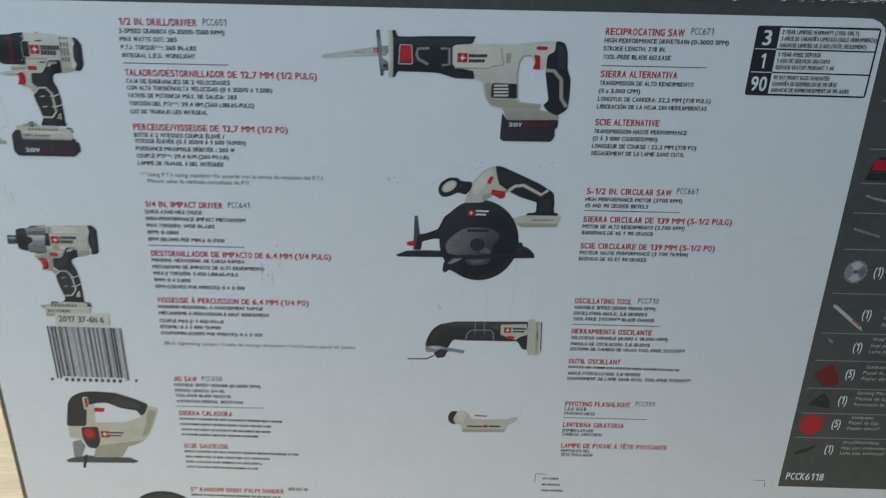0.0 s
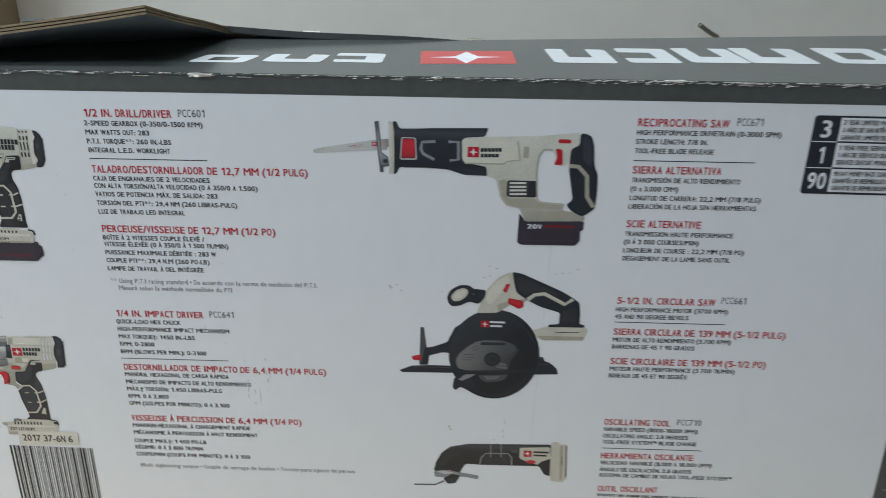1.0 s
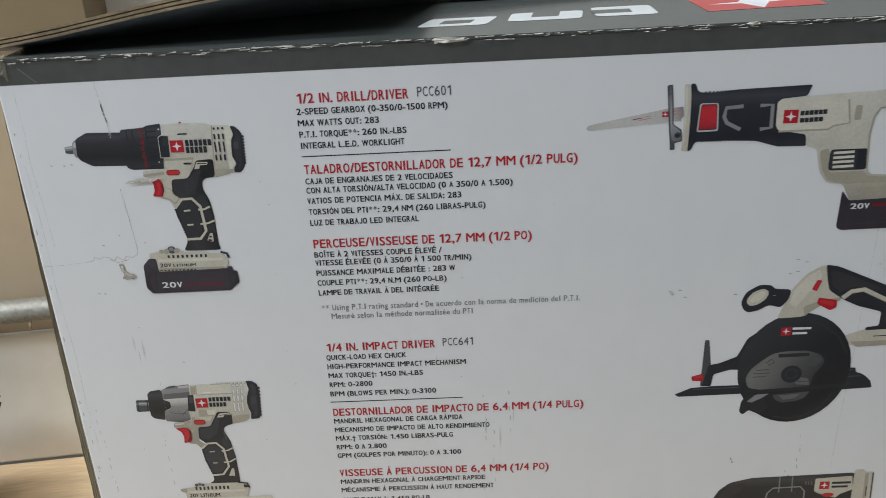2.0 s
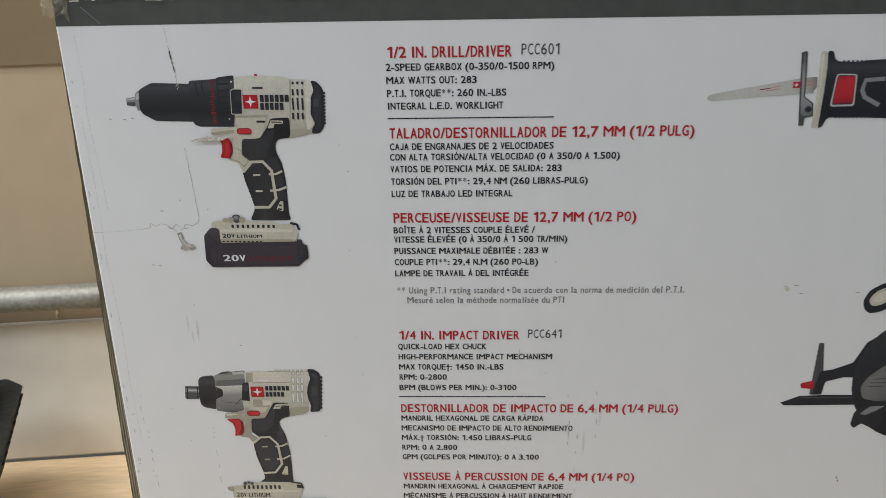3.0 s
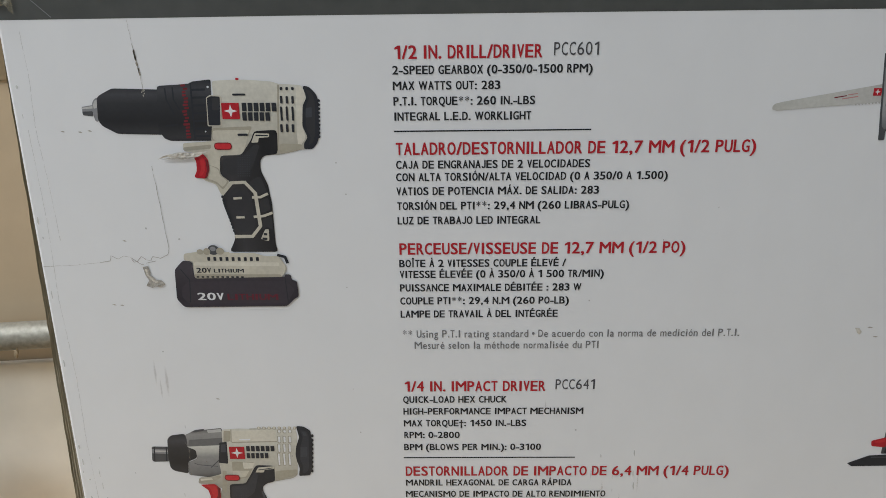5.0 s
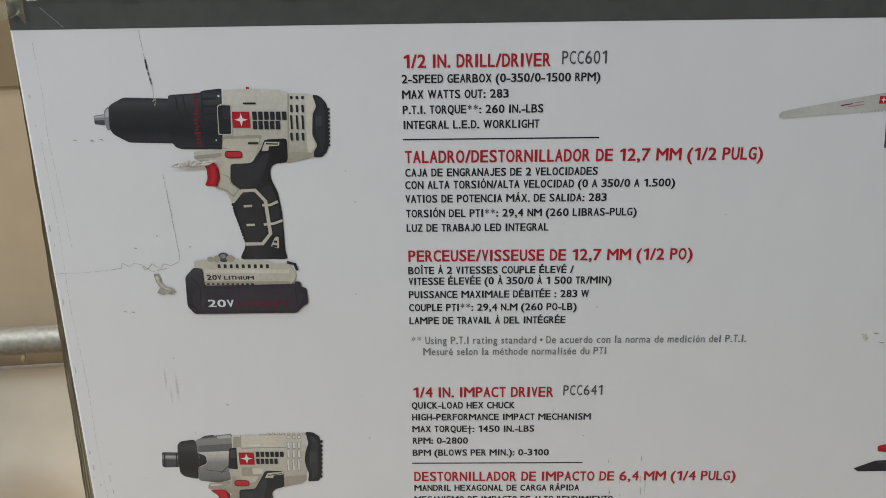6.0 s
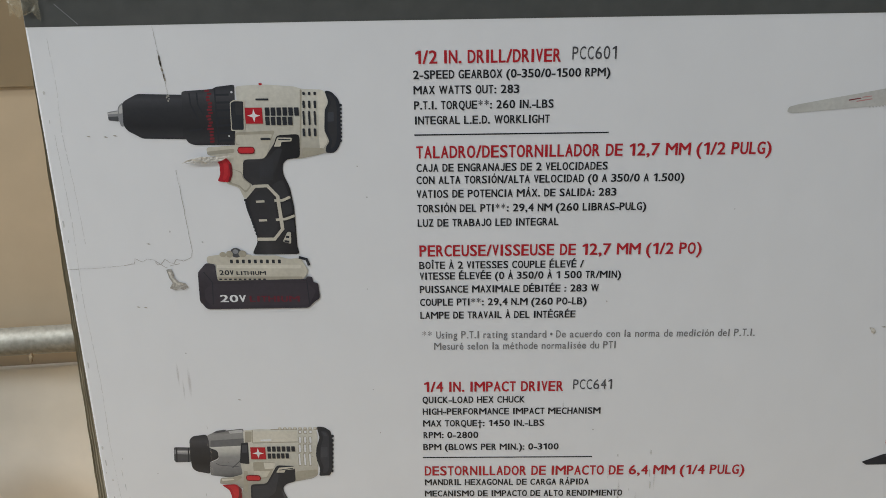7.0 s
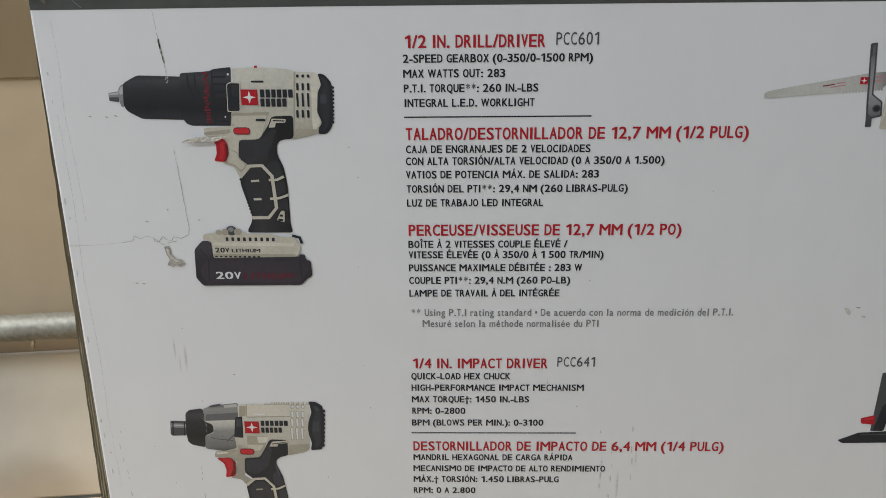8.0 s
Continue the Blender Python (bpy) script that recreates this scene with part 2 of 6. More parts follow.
# the panelling behind the shelf: cream board below, light tan above it, a proud tan board on top
on_wall(tagged(part("trim_lower", slab(-1.2, 1.6, 0.0, 0.0715, -0.0868, 0.0388, 0.0015), CREAM), "cream painted back board above the wooden shelf", "back board", kind="structure"))
on_wall(tagged(part("trim_middle", slab(-1.2, 0.131, 0.004, 0.0715, 0.0390, 0.2398, 0.0004), TAN_LIGHT), "light tan back panel", "back panel", kind="structure"))
on_wall(tagged(part("trim_upper", slab(-1.2, 0.131, 0.0022, 0.0715, 0.2400, 0.75, 0.0008), TAN), "tan upper back panel", "back panel", kind="structure"))
shelf = tagged(new("shelf"), "light pine shelf board carrying the tool box", "shelf")
shelf.location = (0.3, 0.1, -0.087)
for k in range(4):
    b = part("plank", slab(-1.4, 1.4, -0.1605 * (k + 1), -0.1605 * k - 0.0012, -0.028, 0.0, 0.0015), WOOD, shelf)
    b.matrix_basis = pose(-0.45, 0.20 - 0.0005, 0, 0, 0, SKEW)
for x in (-1.25, 1.25):
    part("bracket", slab(x - 0.02, x + 0.02, -0.30, 0.12, -0.913, -0.0285, 0.003), GREY_STEEL, shelf, "grey steel leg")


def tube(points, radius, sides=20):
    bm = bmesh.new()
    rings = []
    for i, p in enumerate(points):
        a, b = points[max(i - 1, 0)], points[min(i + 1, len(points) - 1)]
        m = Matrix.Translation(p) @ (Vector(b) - Vector(a)).to_track_quat("Z", "Y").to_matrix().to_4x4()
        rings.append([bm.verts.new(m @ Vector((radius * math.cos(2 * math.pi * s / sides), radius * math.sin(2 * math.pi * s / sides), 0))) for s in range(sides)])
    for r, q in zip(rings, rings[1:]):
        for s in range(sides):
            bm.faces.new((r[s], r[(s + 1) % sides], q[(s + 1) % sides], q[s]))
    bm.faces.new(rings[0][::-1])
    bm.faces.new(rings[-1])
    return bm


rail = tagged(new("metal_rail"), "dull galvanised steel pipe rail along the back board", "rail")
part("pipe", tube([(-1.2, -0.012, 0.0666), (1.5, -0.012, 0.0666)], 0.0097, 28), PIPE, rail, smooth=True)
for x in (-1.0, 1.35):
    part("pipe_clip", slab(x - 0.012, x + 0.012, -0.010, -0.0002, 0.052, 0.077, 0.002), GREY_STEEL, rail)
on_wall(rail)
crumb = bmesh.new()
bmesh.ops.create_icosphere(crumb, subdivisions=2, radius=0.0022)
for v in crumb.verts:
    v.co *= 0.7 + 0.6 * noise.noise(v.co * 900)
    v.co.z *= 2.2
crumb = tagged(part("dried_drip", crumb, KRAFT), "brownish dried drip hanging on the pipe", "dirt")
crumb.matrix_world = pose(-0.15, 0.30, 0, 0, 0, SKEW) @ pose(0.046, -0.0198, 0.0580)

hook = tagged(part("wall_hook", tube([(0.0, 0.0, 0.0), (0.0, -0.006, 0.0), (-0.012, -0.012, 0.008), (-0.020, -0.016, 0.014)], 0.0022, 10), GREY_STEEL, smooth=True), "small grey steel hook on the white wall", "hook")
hook.location = (0.604, wall_y(0.604) + 0.0730, 0.252)


def dark_case():
    """A low black moulded case with chamfered shoulders, narrower at its foot, with ribs over lid and flank."""
    thing = tagged(new("tool_case"), "black moulded plastic case standing on the shelf", "case")
    bm = slab(-0.11, 0.11, -0.06, 0.06, 0.0, 0.117, 0.0)
    upright = [e for e in bm.edges if abs(e.verts[0].co.z - e.verts[1].co.z) > 0.05]
    bmesh.ops.bevel(bm, geom=upright, offset=0.012, segments=1, affect="EDGES")
    top = [e for e in bm.edges if all(v.co.z > 0.116 for v in e.verts)]
    bmesh.ops.bevel(bm, geom=top, offset=0.016, segments=2, affect="EDGES")
    bmesh.ops.bevel(bm, geom=bm.edges[:], offset=0.0015, segments=1, affect="EDGES")
    ribs = [slab(0.1085, 0.1120, y, y + 0.004, 0.012, 0.097, 0.0008) for y in (-0.046, -0.034, -0.022, -0.010, 0.002, 0.014, 0.026, 0.038)]
    lid = [slab(-0.07, 0.092, y, y + 0.0035, 0.1168, 0.1188, 0.0008) for y in (-0.040, -0.030, -0.020, -0.010, 0.0, 0.010, 0.020, 0.030)]
    for k, m in enumerate([bm] + ribs + lid):
        for v in m.verts:
            v.co.x *= 0.60 + 0.40 * min(1, v.co.z / 0.10)
        part("rib" if k else "shell", m, DARK_PLASTIC, thing)
    part("latch", slab(-0.015, 0.015, -0.067, -0.0605, 0.05, 0.09, 0.002), DARK_PLASTIC, thing)
    return thing


case = dark_case()
case.matrix_world = pose(-0.2175, 0.181, -0.087, 0, 0, SKEW + 8)


# ---- the tool box ----
LEFT, RIGHT, TOP, BASE, DEPTH, WALLT = 0.060, 0.752, 0.3482, -0.087, 0.150, 0.004
box = tagged(new("cardboard_box"), "worn white and grey printed tool carton on a pine shelf", "box")


def rise(x):
    """The worn top of the box climbs a little along its length."""
    return 0.0085 * (x - 0.37)


def board(name, x0, x1, y0, y1, z0, z1, mat, label=""):
    bm = slab(x0, x1, y0, y1, z0, z1, 0.0008)
    for v in bm.verts:
        if v.co.z > 0.2:
            v.co.z += rise(v.co.x)
    return part(name, bm, mat, box, label)


front = board("front_panel", LEFT, RIGHT, 0.0, WALLT, BASE, TOP - 0.0012, PANEL, "white coated front with printed tools and text")
board("back_panel", LEFT, RIGHT, DEPTH - WALLT, DEPTH, BASE, TOP - 0.024, KRAFT)
board("side_panel", LEFT, LEFT + WALLT, WALLT + 0.0002, DEPTH - WALLT - 0.0002, BASE, TOP - 0.024, BAND)
board("side_panel", RIGHT - WALLT, RIGHT, WALLT + 0.0002, DEPTH - WALLT - 0.0002, BASE, TOP - 0.024, BAND)
board("bottom_panel", LEFT + WALLT, RIGHT - WALLT, WALLT + 0.0002, DEPTH - WALLT - 0.0002, BASE, BASE + WALLT, KRAFT)
# the fluted raw edge that shows along the corner
edge = bmesh.new()
random.seed(5)
steps, rows = 90, []
for i in range(steps + 1):
    z = BASE + (TOP + rise(LEFT) - BASE - 0.001) * i / steps
    wide = 0.0012 + 0.0034 * min(1.0, max(0.0, (0.336 - z) / 0.18)) + random.uniform(-0.00015, 0.00015)
    row = []
    for k in range(9):
        u = k / 8
        row.append(edge.verts.new((LEFT + 0.0006 - wide * u, 0.0006 + 0.0012 * u + (0.0006 if k % 2 else 0.0) + random.uniform(0, 0.0002), z)))
    row.append(edge.verts.new((LEFT + 0.0006 - wide, 0.0040, z)))
    rows.append(row)
for a, b in zip(rows, rows[1:]):
    for k in range(9):
        edge.faces.new((a[k + 1], a[k], b[k], b[k + 1]))
part("raw_edge", edge, KRAFT_DARK, box, "worn grey-brown fluted corner edge")



class Picture:
    """Flat print on the front: shapes of ink laid one over another, in millimetres from the corner of the plan."""

    def __init__(self, name, label="", parent=None, base=0.00008):
        self.name, self.label, self.bm, self.mats, self.step, self.base = name, label, bmesh.new(), [], 0, base
        self.parent, self.lift = parent or front, 0.0

    def slot(self, mat):
        if mat not in self.mats:
            self.mats.append(mat)
        return self.mats.index(mat)

    def poly(self, mat, pts, r=0.0):
        y = -self.base - self.step * 0.0000011
        self.step += 1
        vs = [self.bm.verts.new((p.x * MM, y, (p.y + self.lift) * MM)) for p in rounded(pts, r)]
        f = self.bm.faces.new(vs)
        f.material_index = self.slot(mat)
        f.normal_update()
        if f.normal.y > 0:
            f.normal_flip()

    def rect(self, mat, x0, z0, x1, z1, r=0.0):
        self.poly(mat, [(x0, z0), (x1, z0), (x1, z1), (x0, z1)], r)

    def disc(self, mat, x, z, rx, rz):
        self.poly(mat, [(x + rx * math.cos(a * math.pi / 20), z + rz * math.sin(a * math.pi / 20)) for a in range(40)])

    def stroke(self, mat, pts, width):
        pts = [Vector(p) for p in pts]
        left, right = [], []
        for i, p in enumerate(pts):
            d = (pts[min(i + 1, len(pts) - 1)] - pts[max(i - 1, 0)]).normalized()
            n = Vector((-d.y, d.x)) * width / 2
            left.append(p + n)
            right.append(p - n)
        y = -self.base - self.step * 0.0000011
        self.step += 1
        a = [self.bm.verts.new((p.x * MM, y, (p.y + self.lift) * MM)) for p in left]
        b = [self.bm.verts.new((p.x * MM, y, (p.y + self.lift) * MM)) for p in right]
        for i in range(len(pts) - 1):
            f = self.bm.faces.new((a[i], a[i + 1], b[i + 1], b[i]))
            f.material_index = self.slot(mat)
            f.normal_update()
            if f.normal.y > 0:
                f.normal_flip()

    def mark(self, x, z, h):
        """A red square with a white four-pointed spark."""
        k = h / 2
        self.rect(RED, x - k * 1.05, z - k, x + k * 1.05, z + k)
        pts = []
        for i in range(8):
            a = math.pi / 4 * i
            rr = k * (0.82 if i % 2 == 0 else 0.26)
            pts.append((x + rr * math.cos(a), z + rr * math.sin(a)))
        self.poly(WHITE_INK, pts)

    def text(self, mat, x, z, w, h, words):
        y = -self.base - self.step * 0.0000011
        self.step += 1
        verts, faces, length = set_line(words, 0.03)
        k = self.slot(mat)
        vs = [self.bm.verts.new(((x + a * w / length) * MM, y + b + 0.0001, (z + c * h + self.lift) * MM)) for a, b, c in verts]
        for p in faces:
            self.bm.faces.new([vs[i] for i in p]).material_index = k

    def done(self):
        return part(self.name, self.bm, self.mats, self.parent, self.label)


def letters(words, weight):
    """The words as a flat mesh in the built-in font, with the box that they fill."""
    cu = bpy.data.curves.new("words", "FONT")
    cu.body, cu.offset, cu.resolution_u = words, weight, 3
    ob = bpy.data.objects.new("words", cu)
    me = bpy.data.meshes.new_from_object(ob)
    bpy.data.objects.remove(ob)
    bpy.data.curves.remove(cu)
    xs, ys = [v.co.x for v in me.vertices], [v.co.y for v in me.vertices]
    return me, (min(xs), min(ys)), (max(xs), max(ys))


_cap, _low, _high = letters("H", 0.0)
CAP = _high[1] - _low[1]
STYLE = {"h": (RED, 4.0, 0.024), "m": (GREY_INK, 4.0, 0.0), "b": (BODY_INK, 2.6, 0.026), "f": (PALE_INK, 2.8, 0.008)}
GLYPHS = {}


WIDTHS = {"(": 0.435, ")": 0.435, "*": 0.63, ",": 0.33, ".": 0.30, "/": 0.42, "1": 0.60, "3": 0.64, "4": 0.66, "6": 0.70, "7": 0.70, "8": 0.65, "9": 0.66, "A": 0.635, "Á": 0.66, "À": 0.635, "B": 0.69, "C": 0.65,
          "D": 0.64, "E": 0.655, "É": 0.655, "È": 0.655, "G": 0.65, "I": 0.375, "Î": 0.375, "J": 0.52, "L": 0.57, "M": 0.94, "N": 0.695, "Ó": 0.66, "P": 0.63, "Q": 0.73, "R": 0.62, "S": 0.63, "T": 0.575, "U": 0.64, "V": 0.57, "W": 0.95, "Z": 0.61}


def advance(ch):
    """Widths of a narrow technical letter, in parts of its height."""
    if ch in WIDTHS:
        return WIDTHS[ch]
    if ch in " ":
        return 0.35
    if ch in ".,:'•":
        return 0.32
    if ch in "*†":
        return 0.56
    if ch in "I1il":
        return 0.34 if ch != "1" else 0.58
    if ch in "()-/":
        return 0.44
    if ch in "MW™":
        return 0.92
    if ch in "mw":
        return 0.80
    if ch in "tfrjs":
        return 0.42
    if ch in "JLTEFÉÈ":
        return 0.60
    return 0.56 if ch.islower() else 0.68


def glyph_of(ch):
    if ch not in GLYPHS:
        me, low, high = letters(ch, 0.0)
        GLYPHS[ch] = ([(v.co.x, v.co.y) for v in me.vertices], [tuple(p.vertices) for p in me.polygons], low[0], high[0])
        if ch == "1":
            pts, polys, a, b = GLYPHS[ch]
            n = len(pts)
            pts += [(a + 0.01, high[1]), (a + 0.01, high[1] - 0.13), (a - 0.15, high[1] - 0.19), (a - 0.15, high[1] - 0.11)]
            polys.append((n, n + 3, n + 2, n + 1))
            GLYPHS[ch] = (pts, polys, a - 0.15, b)
        if ch == "J":
            # a stem with a round hook that stays on the line
            t, r = 0.088, 0.20
            pts = [(2 * r, high[1]), (2 * r - t, high[1])]
            pts += [q for i in range(9) for q in ((r + r * math.cos(i * math.pi / 9), r - r * math.sin(i * math.pi / 9)), (r + (r - t) * math.cos(i * math.pi / 9), r - (r - t) * math.sin(i * math.pi / 9)))]
            GLYPHS[ch] = (pts, [(2 * i, 2 * i + 1, 2 * i + 3, 2 * i + 2) for i in range(len(pts) // 2 - 1)], 0.0, 2 * r)
        bpy.data.meshes.remove(me)
    return GLYPHS[ch]


def set_line(words, weight):
    """The words set letter by letter at narrow widths: vertices, faces and length, with capitals 1 high."""
    verts, faces, at = [], [], 0.0
    for ch in words:
        wide = advance(ch)
        if ch != " ":
            pts, polys, a, b = glyph_of(ch)
            span = (b - a) / CAP
            keep = 0.42 if ch == "*" else span if ch in ".,:'•*†-/()I1il" else wide - 0.13
            keep = min(keep, wide - 0.05)
            bold = weight * 0.3 if ch == "*" else weight
            x0 = at + (wide - keep) / 2
            k = keep / max(b - a, 1e-6)
            shifts = [(0, 0)] if bold < 0.005 else [(-bold, -bold * 0.6), (bold, bold * 0.6), (-bold, bold * 0.6), (bold, -bold * 0.6)]
            for n, (dx, dz) in enumerate(shifts):
                base = len(verts)
                verts += [(x0 + (x - a) * k + dx, -0.0001 - n * 0.000003, y / CAP + dz) for x, y in pts]
                faces += [tuple(base + i for i in f) for f in polys]
        at += wide
    return verts, faces, at


def line(style, x, z, w, words, shrink=1.0):
    """One line of print: left end, mid height and length in millimetres. 'r' is a rule; words past reading become bars."""
    if style == "r":
        rule = Picture("printed_rule")
        rule.stroke(BODY_INK, [(x, z), (x + w, z + 0.009 * w)], 0.44)
        return rule.done()
    if style == "x" or not words:
        bars = Picture("faint_text_line")
        h = (0.92 if style == "x" else 1.5) * shrink
        rnd = random.Random(int(x * 7 + z * 13))
        at = x
        while at < x + w - 1:
            for k in range(rnd.randint(2, 9)):
                n = rnd.choice((0.5, 1.0, 1.1, 1.2, 1.5))
                if at + n > x + w:
                    break
                bars.rect(BODY_INK if style == "x" else PALE_INK, at, z - h, at + n, z + h * rnd.choice((1, 1, 0.9)), 0.2)
                if n > 0.8 and rnd.random() < 0.7:
                    bars.rect(PANEL, at + 0.32, z - h * 0.45, at + n - 0.3, z + h * rnd.choice((0.1, 0.5)), 0.1)
                at += n + 0.34
            at += 0.75
        return tagged(bars.done(), kind="stuff")
    mat, cap, weight = STYLE[style]
    cap *= shrink
    verts, faces, length = set_line(words, weight)
    me = bpy.data.meshes.new("text_line")
    sx = w / length
    me.from_pydata([((x + a * sx) * MM, b, (z - cap / 2 + c * cap + 0.009 * a * sx) * MM) for a, b, c in verts], [], faces)
    me.materials.append(mat)
    ob = new("text_line", me)
    ob.parent = front
    return ob


# dark printed border: a band along the top that turns down into the column of accessories
pic = Picture("printed_border", "dark grey printed band and accessory column", base=0.00004)
pic.poly(BAND, [(60.3, 344.2), (60.3, 334.5), (150, 335.6), (255, 336.5), (370, 337.4), (480, 338.4), (600, 339.2), (612, 339), (617, 337), (620, 334), (621.5, 330), (625.5, -13.5), (751.6, -13.5), (751.6, 350.0)])
pic.done()

# ---- print on the front ----
# drill column
line('h', 180.2, 324.4, 45.7, '1/2 IN. DRILL/DRIVER')
line('m', 229, 325.4, 14.3, 'PCC601')
line('b', 179.7, 318.9, 61.6, '2-SPEED GEARBOX (0-350/0-1500 RPM)')
line('b', 179.7, 314, 33.5, 'MAX WATTS OUT: 283')
line('b', 179.8, 309.1, 44.3, 'P.T.I. TORQUE**: 260 IN.-LBS')
line('b', 179.8, 304.2, 43.2, 'INTEGRAL L.E.D. WORKLIGHT')
line('r', 179.8, 299.4, 62, '')
line('h', 180.1, 293.6, 114, 'TALADRO/DESTORNILLADOR DE 12,7 MM (1/2 PULG)')
line('b', 180.1, 288.3, 62.1, 'CAJA DE ENGRANAJES DE 2 VELOCIDADES')
line('b', 180, 284.1, 87.1, 'CON ALTA TORSIÓN/ALTA VELOCIDAD (0 A 350/0 A 1.500)')
line('b', 180, 279.3, 65.5, 'VATIOS DE POTENCIA MÁX. DE SALIDA: 283')
line('b', 180.1, 274.2, 75.4, 'TORSIÓN DEL PTI**: 29,4 NM (260 LIBRAS-PULG)')
line('b', 180.1, 269.1, 46.9, 'LUZ DE TRABAJO LED INTEGRAL')
line('h', 180.4, 259, 94.6, 'PERCEUSE/VISSEUSE DE 12,7 MM (1/2 PO)')
line('b', 180.3, 253.7, 55.6, 'BOÎTE À 2 VITESSES COUPLE ÉLEVÉ /')
line('b', 180.4, 249.7, 68.3, 'VITESSE ÉLEVÉE (0 À 350/0 À 1 500 TR/MIN)')
line('b', 180.3, 244.7, 61.2, 'PUISSANCE MAXIMALE DÉBITÉE : 283 W')
line('b', 180.3, 239.8, 57.2, 'COUPLE PTI**: 29,4 N.M (260 PO-LB)')
line('b', 180.3, 234.8, 53.7, 'LAMPE DE TRAVAIL À DEL INTÉGRÉE')
line('f', 180.7, 227.1, 115.6, '** Using P.T.I rating standard • De acuerdo con la norma de medición del P.T.I.')
line('f', 184.8, 222.7, 63.9, 'Mesuré selon la méthode normalisée du PTI')
# impact driver column
line('h', 180.8, 206.2, 50.1, '1/4 IN. IMPACT DRIVER')
line('m', 234, 207.3, 14.4, 'PCC641')
line('b', 180.4, 200.8, 36.9, 'QUICK-LOAD HEX CHUCK')
line('b', 180.4, 195.9, 64.2, 'HIGH-PERFORMANCE IMPACT MECHANISM')
line('b', 180.4, 190.9, 44.1, 'MAX TORQUE†: 1450 IN.-LBS')
line('b', 180.5, 185.9, 20.2, 'RPM: 0-2800')
line('b', 180.3, 180.7, 49.8, 'BPM (BLOWS PER MIN.): 0-3100')
line('r', 180.2, 176.1, 62.2, '')
line('h', 180.6, 170.2, 118.1, 'DESTORNILLADOR DE IMPACTO DE 6,4 MM (1/4 PULG)')
line('b', 180.6, 165.1, 61.2, 'MANDRIL HEXAGONAL DE CARGA RÁPIDA')
line('b', 180.5, 160, 74, 'MECANISMO DE IMPACTO DE ALTO RENDIMIENTO')
line('b', 180.5, 155, 56.4, 'MÁX.† TORSIÓN: 1.450 LIBRAS-PULG')
line('b', 180.5, 149.8, 24.3, 'RPM: 0 A 2.800')
line('b', 180.5, 144.7, 60, 'GPM (GOLPES POR MINUTO): 0 A 3.100')
line('h', 180.4, 134.1, 102.2, 'VISSEUSE À PERCUSSION DE 6,4 MM (1/4 PO)')
line('b', 180.5, 128.7, 71.2, 'MANDRIN HEXAGONAL À CHARGEMENT RAPIDE')
line('b', 180.4, 123.5, 75.3, 'MÉCANISME À PERCUSSION À HAUT RENDEMENT')
# impact driver column, end
line('b', 180.1, 117.3, 44, 'COUPLE MAX.†: 1 450 PO-LB')
line('b', 180.1, 112.4, 41.5, 'RÉGIME: 0 À 2 800 TR/MIN')
line('b', 180, 107.2, 69.9, 'COUPS/MIN (COUPS PAR MINUTE): 0 À 3 100')
line('f', 181.1, 98.9, 132.4, '†Bolt tightening torque • Couple de serrage de boulon • Torsión para ajuste de pernos')
# jig saw column
line('h', 183.9, 68.4, 17.3, 'JIG SAW')
line('m', 204.4, 69.3, 14.4, 'PCC650')
line('b', 183.8, 63.2, 61.7, 'VARIABLE SPEED TRIGGER (0-2800 SPM)')
line('b', 184.1, 58.2, 35.7, 'STROKE LENGTH: 3/4 IN.')
line('b', 184.2, 53.7, 39.8, 'TOOL-FREE BLADE RELEASE')
line('b', 184.3, 48.6, 47.8, '4 POSITION ORBITAL SELECTION')
line('r', 183.8, 44, 62.6, '')
line('h', 184.7, 37.9, 38.9, 'SIERRA CALADORA')
line('x', 184.7, 32.7, 75.3, '')
line('x', 185, 27.8, 66.9, '')
line('x', 185.1, 22.8, 65.3, '')
line('x', 185.2, 18.1, 56.2, '')
line('h', 185.4, 7.4, 32.9, 'SCIE SAUTEUSE')
line('x', 185.5, 2.2, 84.8, '')
line('x', 185.6, -2.9, 62.5, '')
line('x', 185.5, -7.8, 57, '')
line('x', 185.6, -12.8, 53.8, '')
line('h', 185.8, -35.2, 71.1, '5" RANDOM ORBIT PALM SANDER')
line('m', 260.3, -31.9, 16.7, '')
line('x', 186.1, -40.6, 69.2, '')
# reciprocating saw column
line('h', 461.4, 327.1, 45.5, 'RECIPROCATING SAW')
line('m', 510.3, 328.6, 13.3, 'PCC671')
line('b', 461.3, 321.8, 71.8, 'HIGH PERFORMANCE DRIVETRAIN (0-3000 SPM)')
line('b', 461.2, 317, 36.3, 'STROKE LENGTH: 7/8 IN.')
line('b', 461.4, 312, 39.7, 'TOOL-FREE BLADE RELEASE')
line('r', 461.3, 306.6, 61, '')
line('h', 461.1, 301.6, 45.2, 'SIERRA ALTERNATIVA')
line('b', 461.2, 296, 55.4, 'TRANSMISIÓN DE ALTO RENDIMIENTO')
line('b', 461.1, 291.1, 24.6, '(0 a 3.000 CPM)')
line('b', 461.1, 286, 67.2, 'LONGITUD DE CARRERA: 22,2 MM (7/8 PULG)')
line('b', 460.9, 281.2, 65.9, 'LIBERACIÓN DE LA HOJA SIN HERRAMIENTAS')
line('h', 460.9, 271.2, 39.1, 'SCIE ALTERNATIVE')
line('b', 460.8, 265.3, 56.6, 'TRANSMISSION HAUTE PERFORMANCE')
line('b', 460.6, 260.6, 39.4, '(0 À 3 000 COURSES/MIN)')
line('b', 460.6, 255.6, 63.7, 'LONGUEUR DE COURSE : 22,2 MM (7/8 PO)')
line('b', 460.6, 250.8, 57.1, 'DÉGAGEMENT DE LA LAME SANS OUTIL')
